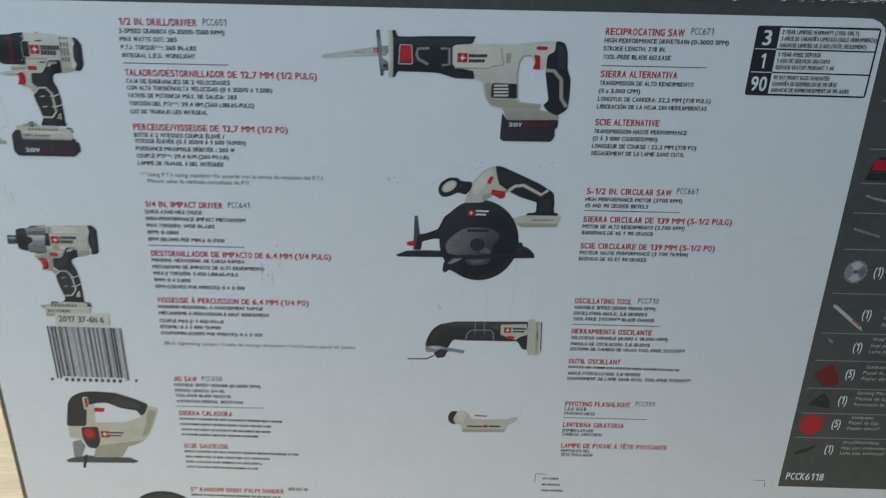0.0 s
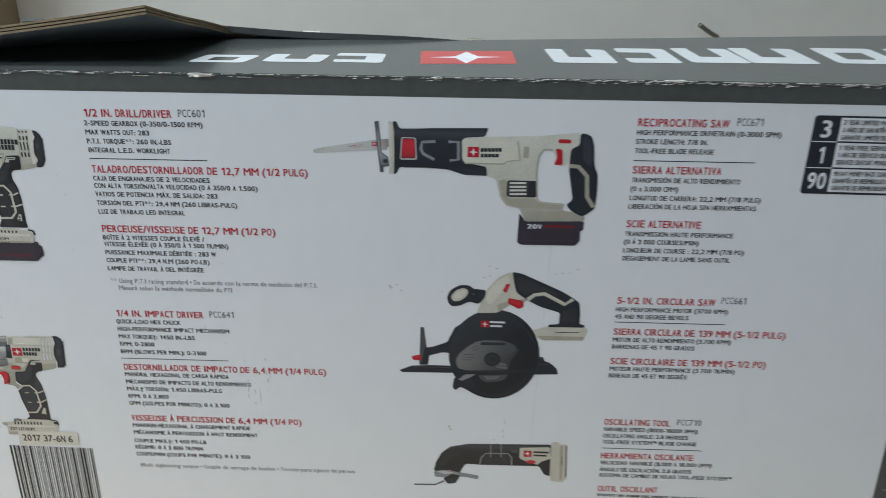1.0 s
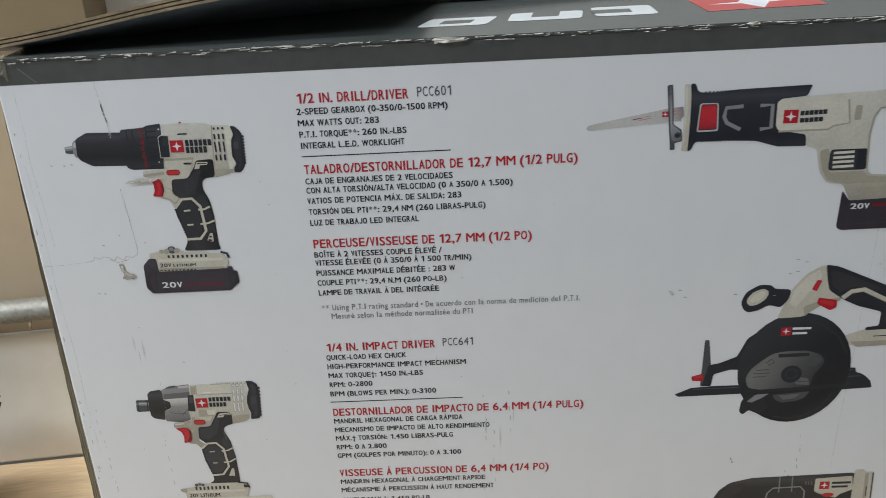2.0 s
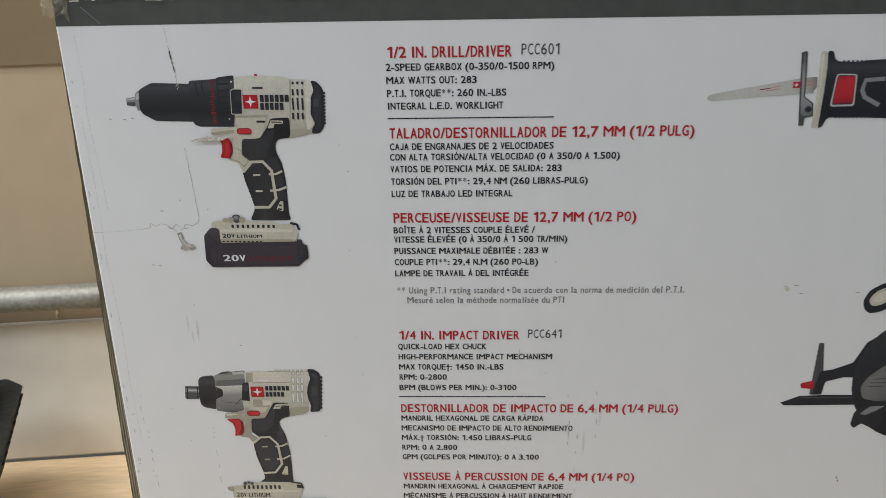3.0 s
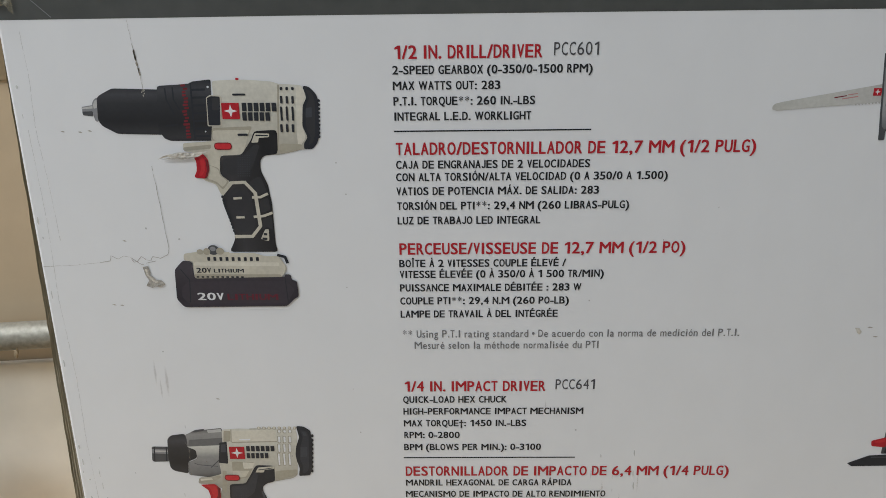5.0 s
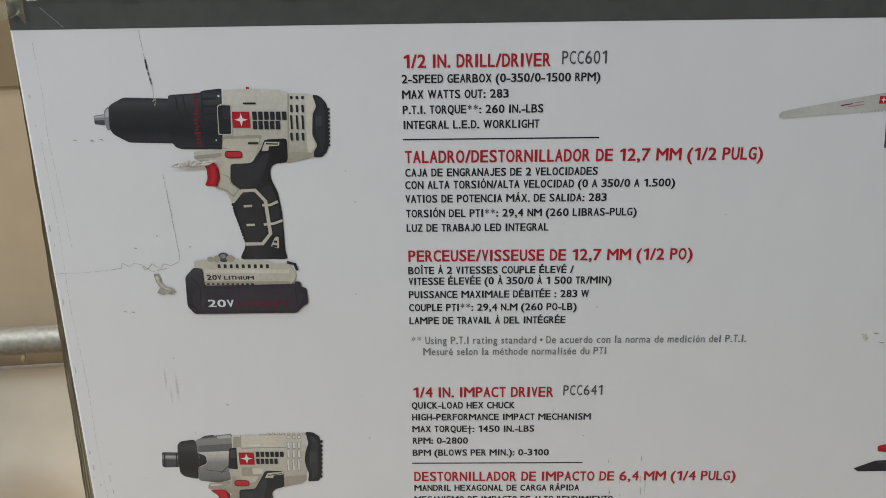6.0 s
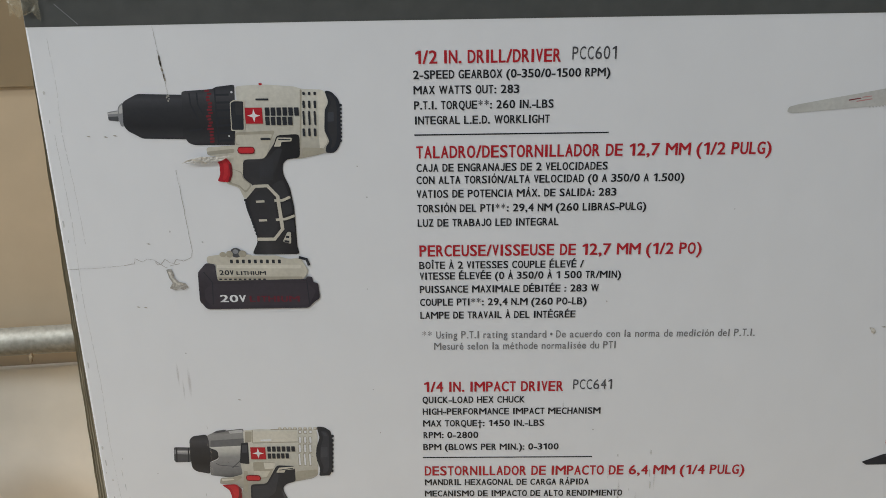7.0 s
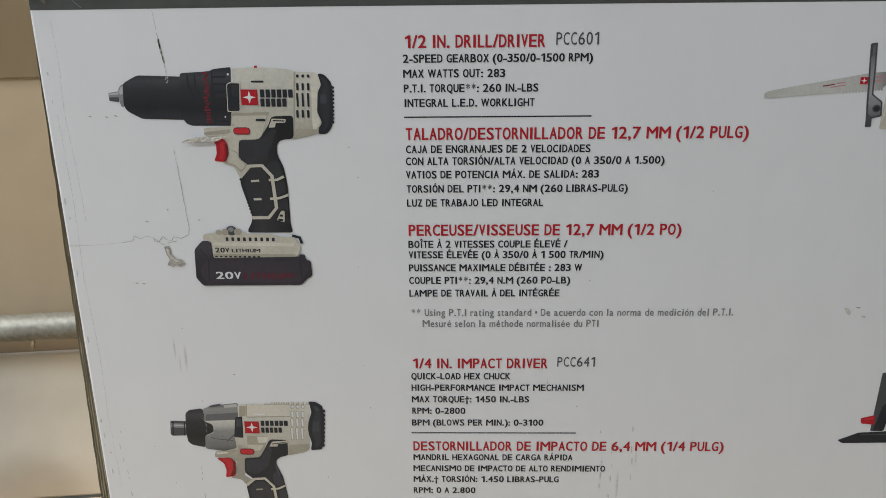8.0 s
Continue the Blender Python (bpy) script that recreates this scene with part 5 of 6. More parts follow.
# foot plate with a stepped heel, upright fence and front arm
pic.poly(BLACK, [(340.8, 174.6), (348.2, 178), (358.5, 178.7), (374, 178.8), (404, 177.6), (416, 176), (416.4, 186.8), (422.4, 186.6), (423.2, 184), (425.6, 183.3), (428.2, 181.4), (430.4, 178.9), (431.4, 175.4), (416, 174.6), (372.8, 174), (342.6, 173.3)], 0.4)
pic.stroke(STEEL_DARK, [(349, 177.2), (372, 177.6)], 0.5)
pic.stroke(STEEL_DARK, [(417, 185.6), (421.8, 185.4)], 0.5)
pic.stroke(STEEL_DARK, [(418, 181.8), (425.4, 182)], 0.5)
pic.poly(STEEL_DARK, [(352.9, 203.8), (354.9, 203.8), (356.6, 189.4), (356.4, 178.8), (352.3, 178.8)], 0.4)
pic.poly(BLACK, [(355.4, 190.3), (360, 191.1), (368, 194.5), (372, 204), (381, 211), (381.4, 187.6), (373.2, 187.2), (365.3, 187.5), (358, 185.2), (357.3, 178.8), (353.2, 178.8)], 0.8)
pic.poly(RED, [(348, 184.3), (353.2, 185.8), (353.5, 181.5), (348.4, 182)], 0.5)
pic.poly(BRIGHT_RED, [(349.2, 184.1), (352.8, 185.1), (352.9, 183.7), (349.4, 183.4)], 0.3)
# battery seat
pic.poly(BEIGE, [(414, 203.6), (423.5, 206.9), (444.8, 206.9), (446, 205.2), (443.8, 198.5), (421.4, 197.8), (417.1, 199.5)], 1.0)
pic.poly(BEIGE_DARK, [(418, 200.6), (444.4, 201), (443.8, 198.5), (421.4, 197.8)], 0.6)
pic.stroke(SOFT_BLACK, [(428, 203.2), (441.4, 203.6)], 0.5)
# round guard
pic.disc(GUARD_TONE, 394.56, 186.89, 25.6, 29.7)
pic.poly(BLACK, [(375.2, 173.4), (372.2, 170.1), (371.5, 164), (373.2, 162), (376, 164.6), (381, 162), (385, 166), (381.6, 173)], 0.8)
pic.stroke(GRIP_SOFT, [(371.5, 196.5), (376.5, 204.5), (385, 210.8), (394.5, 212.8), (404, 210.6), (412.5, 203.8), (417.6, 194.6)], 0.6)
pic.stroke(GRIP_SOFT, [(413.6, 172.5), (408.4, 164.6), (401.6, 160.4), (394.6, 159.2), (387.6, 160.6)], 0.6)
# pressed cover with its hub, slots and blade peeping out below
pic.poly(COVER_TONE, [(374.4, 177.0), (372.8, 182.5), (374.9, 187.3), (379.9, 192.2), (384.4, 195.5), (389, 196.4), (399, 196.7), (405.8, 194.4), (408.3, 190.6), (406.2, 186.5), (404, 183.8), (403, 176.9), (390.6, 175.9), (381.5, 175.6)], 1.6)
pic.poly(BLACK, [(386.6, 195.2), (400.6, 195.4), (400.8, 193.6), (387, 193.2)], 0.5)
pic.stroke(STEEL_DARK, [(381.6, 190.6), (384.2, 192.8), (385.2, 190.4), (382.6, 189.4)], 0.5)
pic.stroke(STEEL_DARK, [(377.6, 186.6), (383.2, 186.9)], 0.5)
pic.stroke(STEEL_DARK, [(376.4, 184.8), (383.6, 185)], 0.5)
pic.stroke(STEEL_DARK, [(376.2, 183), (382, 183.1)], 0.5)
pic.poly(STEEL_MID, [(396.4, 182.6), (401.6, 181.4), (402.6, 177.8), (396.6, 178.2), (395.2, 180.4)], 0.6)
pic.stroke(STEEL_DARK, [(396.6, 179.8), (401.8, 179.6)], 0.5)
pic.poly(STEEL_DARK, [(400.4, 192.8), (405.6, 193.2), (407, 190.6), (403.2, 187.6), (400, 188.4)], 0.8)
pic.disc(BLACK, 393.7, 184.0, 4.7, 4.7)
pic.disc(GRIP_SOFT, 393.7, 184.1, 3.0, 3.0)
pic.poly(BLACK, [(392.0, 185.6), (394.2, 186.2), (395.8, 184.8), (395.4, 182.6), (393.2, 182.0), (391.6, 183.4)], 0.3)
pic.poly(BLACK, [(372.6, 175.6), (403.4, 177.0), (420, 178.4), (420, 176.2), (372.4, 173.8)], 0.4)
pic.poly(STEEL_DARK, [(386, 172.9), (403.3, 174.2), (401, 170.6), (397.8, 169.1), (390.9, 168.2), (387.6, 170)], 0.8)
pic.poly(STEEL, [(374.6, 169.4), (378.4, 173.2), (384.6, 173.6), (381.6, 171.4), (377, 168.8)], 0.5)
pic.poly(STEEL_MID, [(389, 172.4), (399, 173), (396.6, 170.6), (391.4, 169.8)], 0.5)
# handle, fore grip, switch and trigger
pic.poly(BEIGE, [(383.9, 214), (386.3, 220.6), (388.3, 223.8), (389, 228.8), (394.8, 236.4), (400.6, 239.9), (403, 240.2), (406.6, 235.1), (411.4, 223.8), (404.4, 221.8), (399.6, 218.4), (395.6, 214.6)], 1.5)
pic.poly(BEIGE_LIGHT, [(390.4, 228.6), (395.6, 235.2), (400.4, 238.4), (401.6, 234.4), (396.4, 226.4), (391.6, 219.4), (388.8, 221.6)], 1.2)
pic.poly(BEIGE_DARK, [(395, 219.8), (402.2, 222.4), (411.4, 224.1), (410.8, 222.1), (402.5, 220.1), (397.4, 216.2), (396.1, 214.5)], 1)
pic.poly(BLACK, [(367.3, 223.4), (369.2, 228), (374.6, 231.5), (380, 231.2), (381.6, 229.2), (389, 228.7), (388.2, 223.7), (384.9, 219.6), (379.8, 221.3), (374.9, 218.4), (370.4, 217.6), (368.2, 219.7)], 1.6)
pic.poly(BEIGE, [(369.4, 223.6), (372, 228), (376.8, 229.7), (379.3, 228), (378.5, 224.6), (374.8, 221.4), (371, 220.8)], 2.2)
pic.poly(BEIGE_LIGHT, [(371.2, 224), (373.2, 227), (376.8, 228.5), (377.9, 227.4), (377, 225), (374.4, 222.9), (371.8, 222.6)], 1.4)
pic.poly(BLACK, [(402.6, 240.5), (408.2, 239.4), (419.3, 234.3), (430.5, 229.1), (436.4, 225.4), (440.1, 222.6), (440.9, 216), (441, 209), (444, 208.5), (444, 206.9), (423.7, 206.5), (424.1, 208.1), (429.7, 208.6), (429.8, 215.9), (419.1, 219.2), (412.4, 222.6), (405.5, 227.6), (404.2, 232)], 1.2)
pic.poly(GRIP_SOFT, [(404.8, 237.6), (410, 236.4), (420, 231.8), (429, 227.4), (424, 226.2), (416, 229.2), (410.6, 226.4), (406.6, 229.6)], 1.4)
pic.poly(GRIP_SOFT, [(431.4, 217.4), (438.6, 219.6), (439.2, 210.2), (431.2, 209.8)], 1.0)
pic.stroke(BEIGE, [(411.6, 223.6), (415.4, 226.8), (420.7, 227.6), (432.2, 221.3), (436.4, 224.6)], 2.0)
pic.stroke(BEIGE_DARK, [(412.4, 222.7), (415.8, 225.8), (420.6, 226.5), (432.2, 220.2)], 0.4)
pic.poly(RED, [(397.7, 228.4), (399.7, 233.1), (401.9, 232.7), (400, 227.3)], 0.6)
pic.poly(BRIGHT_RED, [(398.6, 228.7), (400, 232.2), (401, 231.9), (399.7, 228.2)], 0.4)
pic.poly(RED, [(401.2, 224.2), (409.5, 222.6), (409.7, 218.8), (407, 217.4), (400.8, 221)], 0.8)
pic.poly(BRIGHT_RED, [(402.2, 223.2), (408.4, 221.8), (408.2, 219.4), (402, 221.6)], 0.6)
pic.mark(388.815, 207.09, 4.2)
pic.rect(WHITE_INK, 391.6, 207.9, 399.9, 209.1, 0.2)
pic.rect(WHITE_INK, 391.7, 205.4, 398.3, 206.6, 0.2)
pic.done()

pic = Picture('oscillating_tool_picture', 'printed picture of a black and beige oscillating tool')
pic.stroke(STEEL_DARK, [(349.4, 92.0), (362.4, 92.4), (367.6, 95.6)], 1.0)
pic.poly(STEEL, [(361.2, 102.6), (366, 104.6), (372.6, 103.2), (388.4, 100.6), (388.0, 97.7), (379.4, 99.3), (369, 98.1), (362, 98.4)], 0.8)
pic.poly(STEEL_LIGHT, [(363, 102.4), (367, 103.6), (374, 101.8), (368, 100.6)], 0.5)
pic.poly(BLACK, [(367, 97.4), (369.8, 93.3), (374.6, 94.2), (377.2, 100.1), (372, 101.2)], 0.8)
pic.poly(GRIP_SOFT, [(369.4, 96.6), (371, 94.6), (373.8, 95.2), (375, 98.2)], 0.6)
pic.poly(BARREL_TONE, [(361.1, 102.8), (362.4, 109.4), (365.7, 116.8), (370.9, 121.5), (381.5, 124.1), (412.5, 125.1), (430.4, 125.7), (431.6, 123.4), (431.6, 102.3), (427.6, 103), (424.3, 109.4), (408.5, 109.1), (389.8, 108.8), (380.4, 109.2), (378.4, 105.9), (377, 102), (370, 104)], 1.4)
pic.poly(GRIP_SOFT, [(364.2, 108), (367, 115.4), (371.6, 119.6), (379, 121.4), (377, 116.4), (370.6, 111.8), (367.4, 106.8)], 1.2)
pic.poly(GRIP_SOFT, [(390.6, 109.6), (391, 113.8), (393, 116.4), (404.6, 116.8), (406.6, 114.8), (407, 110)], 0.8)
pic.stroke(STEEL, [(388.7, 108.8), (389.7, 114.4), (392.2, 117.4), (405.5, 117.9), (407.6, 115.1), (407.8, 109.4)], 0.8)
pic.stroke(STEEL, [(394.9, 124.2), (395.2, 114.6)], 0.5)
pic.stroke(STEEL, [(401, 124.5), (401.4, 114.9)], 0.5)
pic.stroke(STEEL_MID, [(407.6, 121.2), (408, 118.8)], 0.5)
pic.stroke(STEEL_MID, [(409, 121.2), (409.4, 118.8)], 0.5)
pic.stroke(STEEL_MID, [(410.4, 121.2), (410.8, 118.8)], 0.5)
pic.poly(BEIGE, [(412.2, 122.6), (429.8, 123.8), (430.9, 115.3), (425.1, 112.7), (423.2, 110.3), (415, 113.1), (412.3, 114.6)], 0.8)
pic.stroke(BEIGE_DARK, [(412.6, 114.8), (415.2, 113.4), (423, 110.6)], 0.5)
pic.poly(BLACK, [(424.6, 110), (431.4, 113.6), (431.6, 102.2), (428.0, 102.9)], 0.6)
pic.poly(BEIGE, [(430.5, 127.4), (434.8, 127.8), (435.6, 126), (439.8, 126.1), (441, 100.6), (438.6, 98), (432.1, 98.4), (431, 102.3)], 0.8)
pic.poly(BEIGE_DARK, [(435.8, 125.4), (437.6, 125.4), (438.6, 100), (437, 99.4)], 0.4)
pic.stroke(SOFT_BLACK, [(439.6, 125.4), (440.6, 102)], 0.7)
pic.stroke(SOFT_BLACK, [(437.4, 117), (437.8, 111)], 0.5)
pic.disc(BRIGHT_RED, 419.3, 112.4, 2.9, 1.3)
pic.mark(416.995, 118.35, 4.6)
pic.rect(BLACK, 420.4, 119.1, 429.6, 120.4, 0.2)
pic.rect(BLACK, 420.5, 116.7, 428.4, 118.0, 0.2)
pic.done()

pic = Picture('flashlight_picture', 'printed picture of a small beige pivoting flashlight')
pic.disc(BLACK, 383.16, 41.5, 4.45, 6.04)
pic.poly(BEIGE, [(385.3, 47.2), (388.6, 48.4), (392, 46.8), (396.3, 40.3), (420.6, 41.4), (427.2, 44.2), (428.9, 42.6), (428.1, 40), (422.5, 37.1), (419.9, 29.7), (389.3, 28.4), (388.4, 35.3), (384, 35.8), (382.2, 40.6)], 2)
pic.poly(BEIGE_DARK, [(388.8, 31.3), (420.5, 32.2), (419.7, 29.7), (389.4, 28.4)], 0.8)
pic.poly(BEIGE_LIGHT, [(385.6, 46.6), (389.3, 47.8), (392.1, 43.6), (389.6, 37.8), (385.3, 37.6)], 2)
pic.rect(SOFT_BLACK, 392.48, 33.37, 403.68, 34.81, 0.3)
pic.rect(SOFT_BLACK, 407.92, 33.91, 416.29, 35.46, 0.3)
pic.rect(RED, 404.11, 33.36, 407.48, 35.65, 0.2)
pic.stroke(RED, [(397.8, 44), (406.4, 43.7)], 1.2)
pic.done()

pic = Picture('jig_saw_picture', 'printed picture of a beige jig saw with black handle')
pic.poly(STEEL, [(103.6, 7.8), (110.2, 10.1), (112.8, 4.1), (107.9, -7.4), (102.5, -7)], 1)
pic.poly(STEEL_DARK, [(96, -10), (101.2, -7.7), (112.7, -5.1), (144.3, -5.8), (150.6, -9.1), (146.9, -10.9), (97.3, -12.2)], 0.5)
pic.poly(BLACK, [(110, -5.2), (113.2, -4.1), (109.6, -17.2), (107.7, -17.2)], 0.4)
pic.poly(BEIGE, [(102.7, 22.2), (116.2, 23.4), (120, 44.2), (125.3, 43.4), (123.2, 26.7), (144.7, 27.6), (157, 33), (163, 44), (170.7, 41.4), (167.2, 30.5), (161.7, 17.4), (155.7, 9.6), (147.4, 5.6), (144.5, 5.1), (138.8, -5.4), (117.3, -6.4), (120.3, 3.4), (111.8, 10.2), (102.3, 11.8)], 1.5)
pic.poly(BEIGE_DARK, [(120.4, 4.4), (146.3, 9.6), (155.9, 11.1), (147.4, 5.6), (144.1, 5.1), (138.9, -5), (117.6, -6)], 1.2)
pic.poly(BEIGE_DARK, [(163.3, 40.2), (168.8, 38.4), (161.5, 18.4), (155.5, 14.1), (159.6, 26.2)], 1)
pic.poly(BLACK, [(101.7, 22.4), (105.8, 43.6), (109.3, 49.5), (116.9, 54), (126.2, 55), (141.3, 54.3), (154.4, 49.5), (163.7, 45), (160.9, 37.1), (157.1, 33.6), (155, 38.8), (144.1, 40.3), (134, 45.1), (126.2, 44.4), (119.4, 42.2), (116.1, 23)], 2)
pic.poly(SOFT_BLACK, [(135.7, 46.4), (140.8, 50.4), (154.2, 47.1), (159, 42.9), (156.4, 40.3), (144.2, 41.7)], 1.5)
pic.rect(BEIGE, 116.88, 37.99, 120.95, 49.81, 1.5)
pic.rect(RED, 118.25, 40.3, 120.37, 48.71, 1.2)
pic.poly(RED, [(124.4, 40.5), (132, 40), (130.6, 36.4), (123.8, 36.6)], 0.8)
pic.poly(BLACK, [(112, 21.8), (124.6, 22.8), (124.5, 8.7), (120.8, 2), (114.6, 2.6), (111.8, 10.2)], 2)
pic.disc(DARK_RED, 117.37, 15.86, 4.72, 5.69)
pic.disc(RED, 117.14, 16.45, 3.47, 4.26)
pic.mark(128.64, 15.83, 6.06)
pic.rect(BLACK, 132.1, 16.94, 142.55, 18.3, 0.2)
pic.rect(BLACK, 131.71, 14.24, 140.63, 15.47, 0.2)
pic.done()


# warranty table
pic = Picture("warranty_table", "black framed warranty table")
UP = 1.9
pic.poly(BLACK, [(548, 333.2), (618.6, 333.6), (618.6, 291.5), (547.4, 291.2)], 1.6)
pic.rect(PANEL, 561, 290.6 + UP, 617.6, 303.2 + UP)
pic.rect(PANEL, 561, 304.1 + UP, 617.6, 317.2 + UP)
pic.rect(PANEL, 561, 318.1 + UP, 617.6, 330.4 + UP)
pic.rect(PANEL, 548.6, 303.4 + UP, 561, 303.9 + UP)
pic.rect(PANEL, 548.6, 317.4 + UP, 561, 317.9 + UP)
pic.text(WHITE_INK, 551.8, 320 + UP, 5.6, 8.6, "3")
pic.text(WHITE_INK, 552.8, 306.2 + UP, 3.6, 8.6, "1")
pic.text(WHITE_INK, 549.8, 292.2 + UP, 9.8, 8.6, "90")
pic.done()
for z, w, words in ((328.3, 44, "3 YEAR LIMITED WARRANTY (TOOL ONLY)"), (324.4, 55, "3 AÑOS DE GARANTÍA LIMITADA (SOLO HERRAMIENTA)"), (320.4, 50, "GARANTIE LIMITÉE DE 3 ANS (OUTIL SEULEMENT)"),
                    (315.0, 25, "1 YEAR FREE SERVICE"), (311.1, 31, "1 AÑO DE SERVICIO GRATUITO"), (307.2, 34, "SERVICE GRATUIT PENDANT 1 AN"),
                    (301.0, 33, "90 DAY MONEY BACK GUARANTEE"), (297.1, 38, "GARANTÍA DE REEMBOLSO DE 90 DÍAS"), (293.2, 46, "GARANTIE DE REMBOURSEMENT DE 90 JOURS")):
    t = line("b", 562.2, z + UP - 0.2, w, words, 0.92)
    t.location.y = -0.0004

# accessory column
def accessory(name, label):
    p = Picture(name, label)
    p.lift = 2.0
    return p


for z in (290, 259, 236, 215.3, 189, 155.6, 124, 101.4, 77.6, 55.6, 33.4):
    pic = Picture("column_rule", "pale grey printed rule")
    pic.stroke(STEEL, [(629, z), (745, z + 1)], 0.8)
    pic.done()
pic = accessory("tool_bag_picture", "printed red and black tool bag")
pic.poly(BLACK, [(631, 236), (633, 246), (637, 252), (680, 252), (680, 236)], 1.5)
pic.rect(RED, 634, 243, 680, 250, 1)
pic.rect(BLACK, 642, 243.5, 643, 249.5)
pic.rect(DARK_RED, 645, 244.4, 652, 248.8, 0.6)
pic.stroke(STEEL_DARK, [(632, 241.6), (680, 241.9)], 0.6)
pic.stroke(GRIP_SOFT, [(634, 238.4), (680, 238.6)], 0.8)
pic.done()
pic = accessory("screw_bit_picture", "printed steel screwdriver bit")
pic.poly(STEEL, [(635, 226.5), (640, 224.5), (656, 221), (656, 219.5), (639, 223), (634, 225)], 0.5)
pic.stroke(STEEL_LIGHT, [(640, 224.1), (655, 220.8)], 0.4)
pic.done()
pic = accessory("drill_bit_picture", "printed steel drill bit")
pic.poly(STEEL, [(632, 203), (637, 201.5), (650, 197.5), (650, 196), (636, 200), (632, 201.5)], 0.5)
for k in range(5):
    pic.stroke(STEEL_DARK, [(634 + 2.6 * k, 202.3 - 0.85 * k), (635.2 + 2.6 * k, 200.4 - 0.85 * k)], 0.4)
pic.done()
pic = accessory("saw_disc_picture", "printed round steel saw blade")
pic.disc(STEEL, 640.5, 170.5, 7.2, 8.4)
for k in range(14):
    a = k * math.pi / 7
    pic.poly(STEEL, [(640.5 + 7.0 * math.cos(a), 170.5 + 8.2 * math.sin(a)), (640.5 + 7.8 * math.cos(a + 0.12), 170.5 + 9.1 * math.sin(a + 0.12)), (640.5 + 7.0 * math.cos(a + 0.3), 170.5 + 8.2 * math.sin(a + 0.3))])
pic.poly(STEEL_LIGHT, [(640.5, 170.5), (636.2, 175.8), (640.4, 178.4), (644.4, 176)], 0.5)
pic.poly(STEEL_LIGHT, [(640.5, 170.5), (644.6, 165.2), (640.8, 162.6), (636.8, 165)], 0.5)
pic.poly(STEEL_MID, [(640.5, 170.5), (646, 174), (647, 170), (646, 167)], 0.5)
pic.disc(STEEL_DARK, 640.5, 170.5, 1.2, 1.4)
pic.done()
pic = accessory("saw_blade_picture", "printed pale reciprocating saw blade")
pic.poly(STEEL_LIGHT, [(631.5, 145), (634, 144.5), (654, 128), (655.5, 124.5), (652, 126.5), (632, 143)], 0.3)
pic.stroke(RED, [(647, 133), (653, 128)], 0.8)
pic.done()
pic = accessory("jig_blade_picture", "printed dark wood-cutting blade")
pic.poly(STEEL, [(633, 118.5), (637, 116.5), (639, 113.5), (636, 114.5)], 0.5)
pic.stroke(STEEL_DARK, [(638, 114.5), (652, 105.5)], 1.6)
pic.done()
pic = accessory("sanding_sheet_picture", "printed dark red sanding sheet")
pic.poly(DARK_RED, [(630, 87), (635, 92), (642, 97.5), (647, 88), (650, 79), (639, 77)], 3)
pic.done()
pic = accessory("sanding_platen_picture", "printed black sanding platen")
pic.poly(BLACK, [(631, 61), (641, 72), (646, 66), (648, 58)], 2)
pic.poly(GRIP_SOFT, [(637, 64.6), (641, 69.6), (643.4, 66.4), (641.6, 63.6)], 1)
pic.done()
pic = accessory("sanding_disc_picture", "printed red sanding disc")
pic.disc(RED, 638, 43.5, 8.6, 9.0)
pic.done()
pic = accessory("metal_blade_picture", "printed black wood and metal blade")
pic.poly(BLACK, [(631, 18), (638, 21), (645, 25), (645, 22), (638, 17.5), (632, 15)], 0.8)
pic.done()
pic = accessory("kit_number", "white kit number")
pic.text(WHITE_INK, 629.5, -8.6, 28, 6.4, "PCCK6118")
pic.done()
for z, n in ((171, "(1)"), (138, "(1)"), (111.5, "(1)"), (89, "(5)"), (66, "(1)"), (45, "(5)"), (21.5, "(1)")):
    pic = accessory("piece_count", "white piece count")
    pic.text(WHITE_INK, 652.5, z - 3.4, 6.2, 6.8, n)
    pic.done()
for z, rows in ((143, ("x", "x", "x", "x")), (116, ("Wood Cutting Blade", "Hoja para madera", "Lame pour bois")), (93, ("Sandpaper", "Papel de lija", "Papier abrasif")),
                (70.5, ("Sanding Platen", "Platina de lijado", "Porte-patin de ponçage")), (49, ("Sandpaper", "Papel de lija", "Papier abrasif")), (26, ("Wood/Metal Blade", "Hoja para madera/metal", "Lame pour bois/métal"))):
    for i, words in enumerate(rows):
        if words == "x":
            b = Picture("faint_text_line")
            b.rect(STEEL, 667, z + 4 - 5.4 * i, 696 - 3 * (i % 2), z + 6.6 - 5.4 * i, 0.4)
            b.done()
            continue
        t = line("f", 664 + (0 if len(words) > 10 else 1), z + 4.2 - 5 * i, 1.45 * len(words) + 3, words, 0.95)
        t.data.materials[0] = STEEL_LIGHT

# sander, corner brackets, date sticker, bar code
pic = Picture("sander_picture", "printed picture of a black palm sander")
pic.disc(BLACK, 165, -62, 26, 24)
pic.disc(SOFT_BLACK, 165, -56, 20, 15)
pic.rect(BEIGE, 143, -86, 188, -66, 4)
pic.done()
pic = Picture("corner_bracket")
pic.stroke(GREY_INK, [(445, -17), (445, -9), (453, -9)], 0.5)
pic.done()
pic = Picture("corner_bracket")
pic.stroke(GREY_INK, [(607, -8.5), (615, -8.5), (615.5, -14.5)], 0.5)
pic.done()
pic = Picture("date_sticker", "pale printed date sticker", base=0.0004)
pic.poly(BEIGE_LIGHT, [(109.5, 121), (146, 122), (145.6, 112.4), (109, 111)], 0.5)
pic.text(BODY_INK, 111.5, 114.2, 31, 4.6, "2017 37-6N 6")
pic.done()
pic = Picture("bar_code", "black bar code")
random.seed(11)
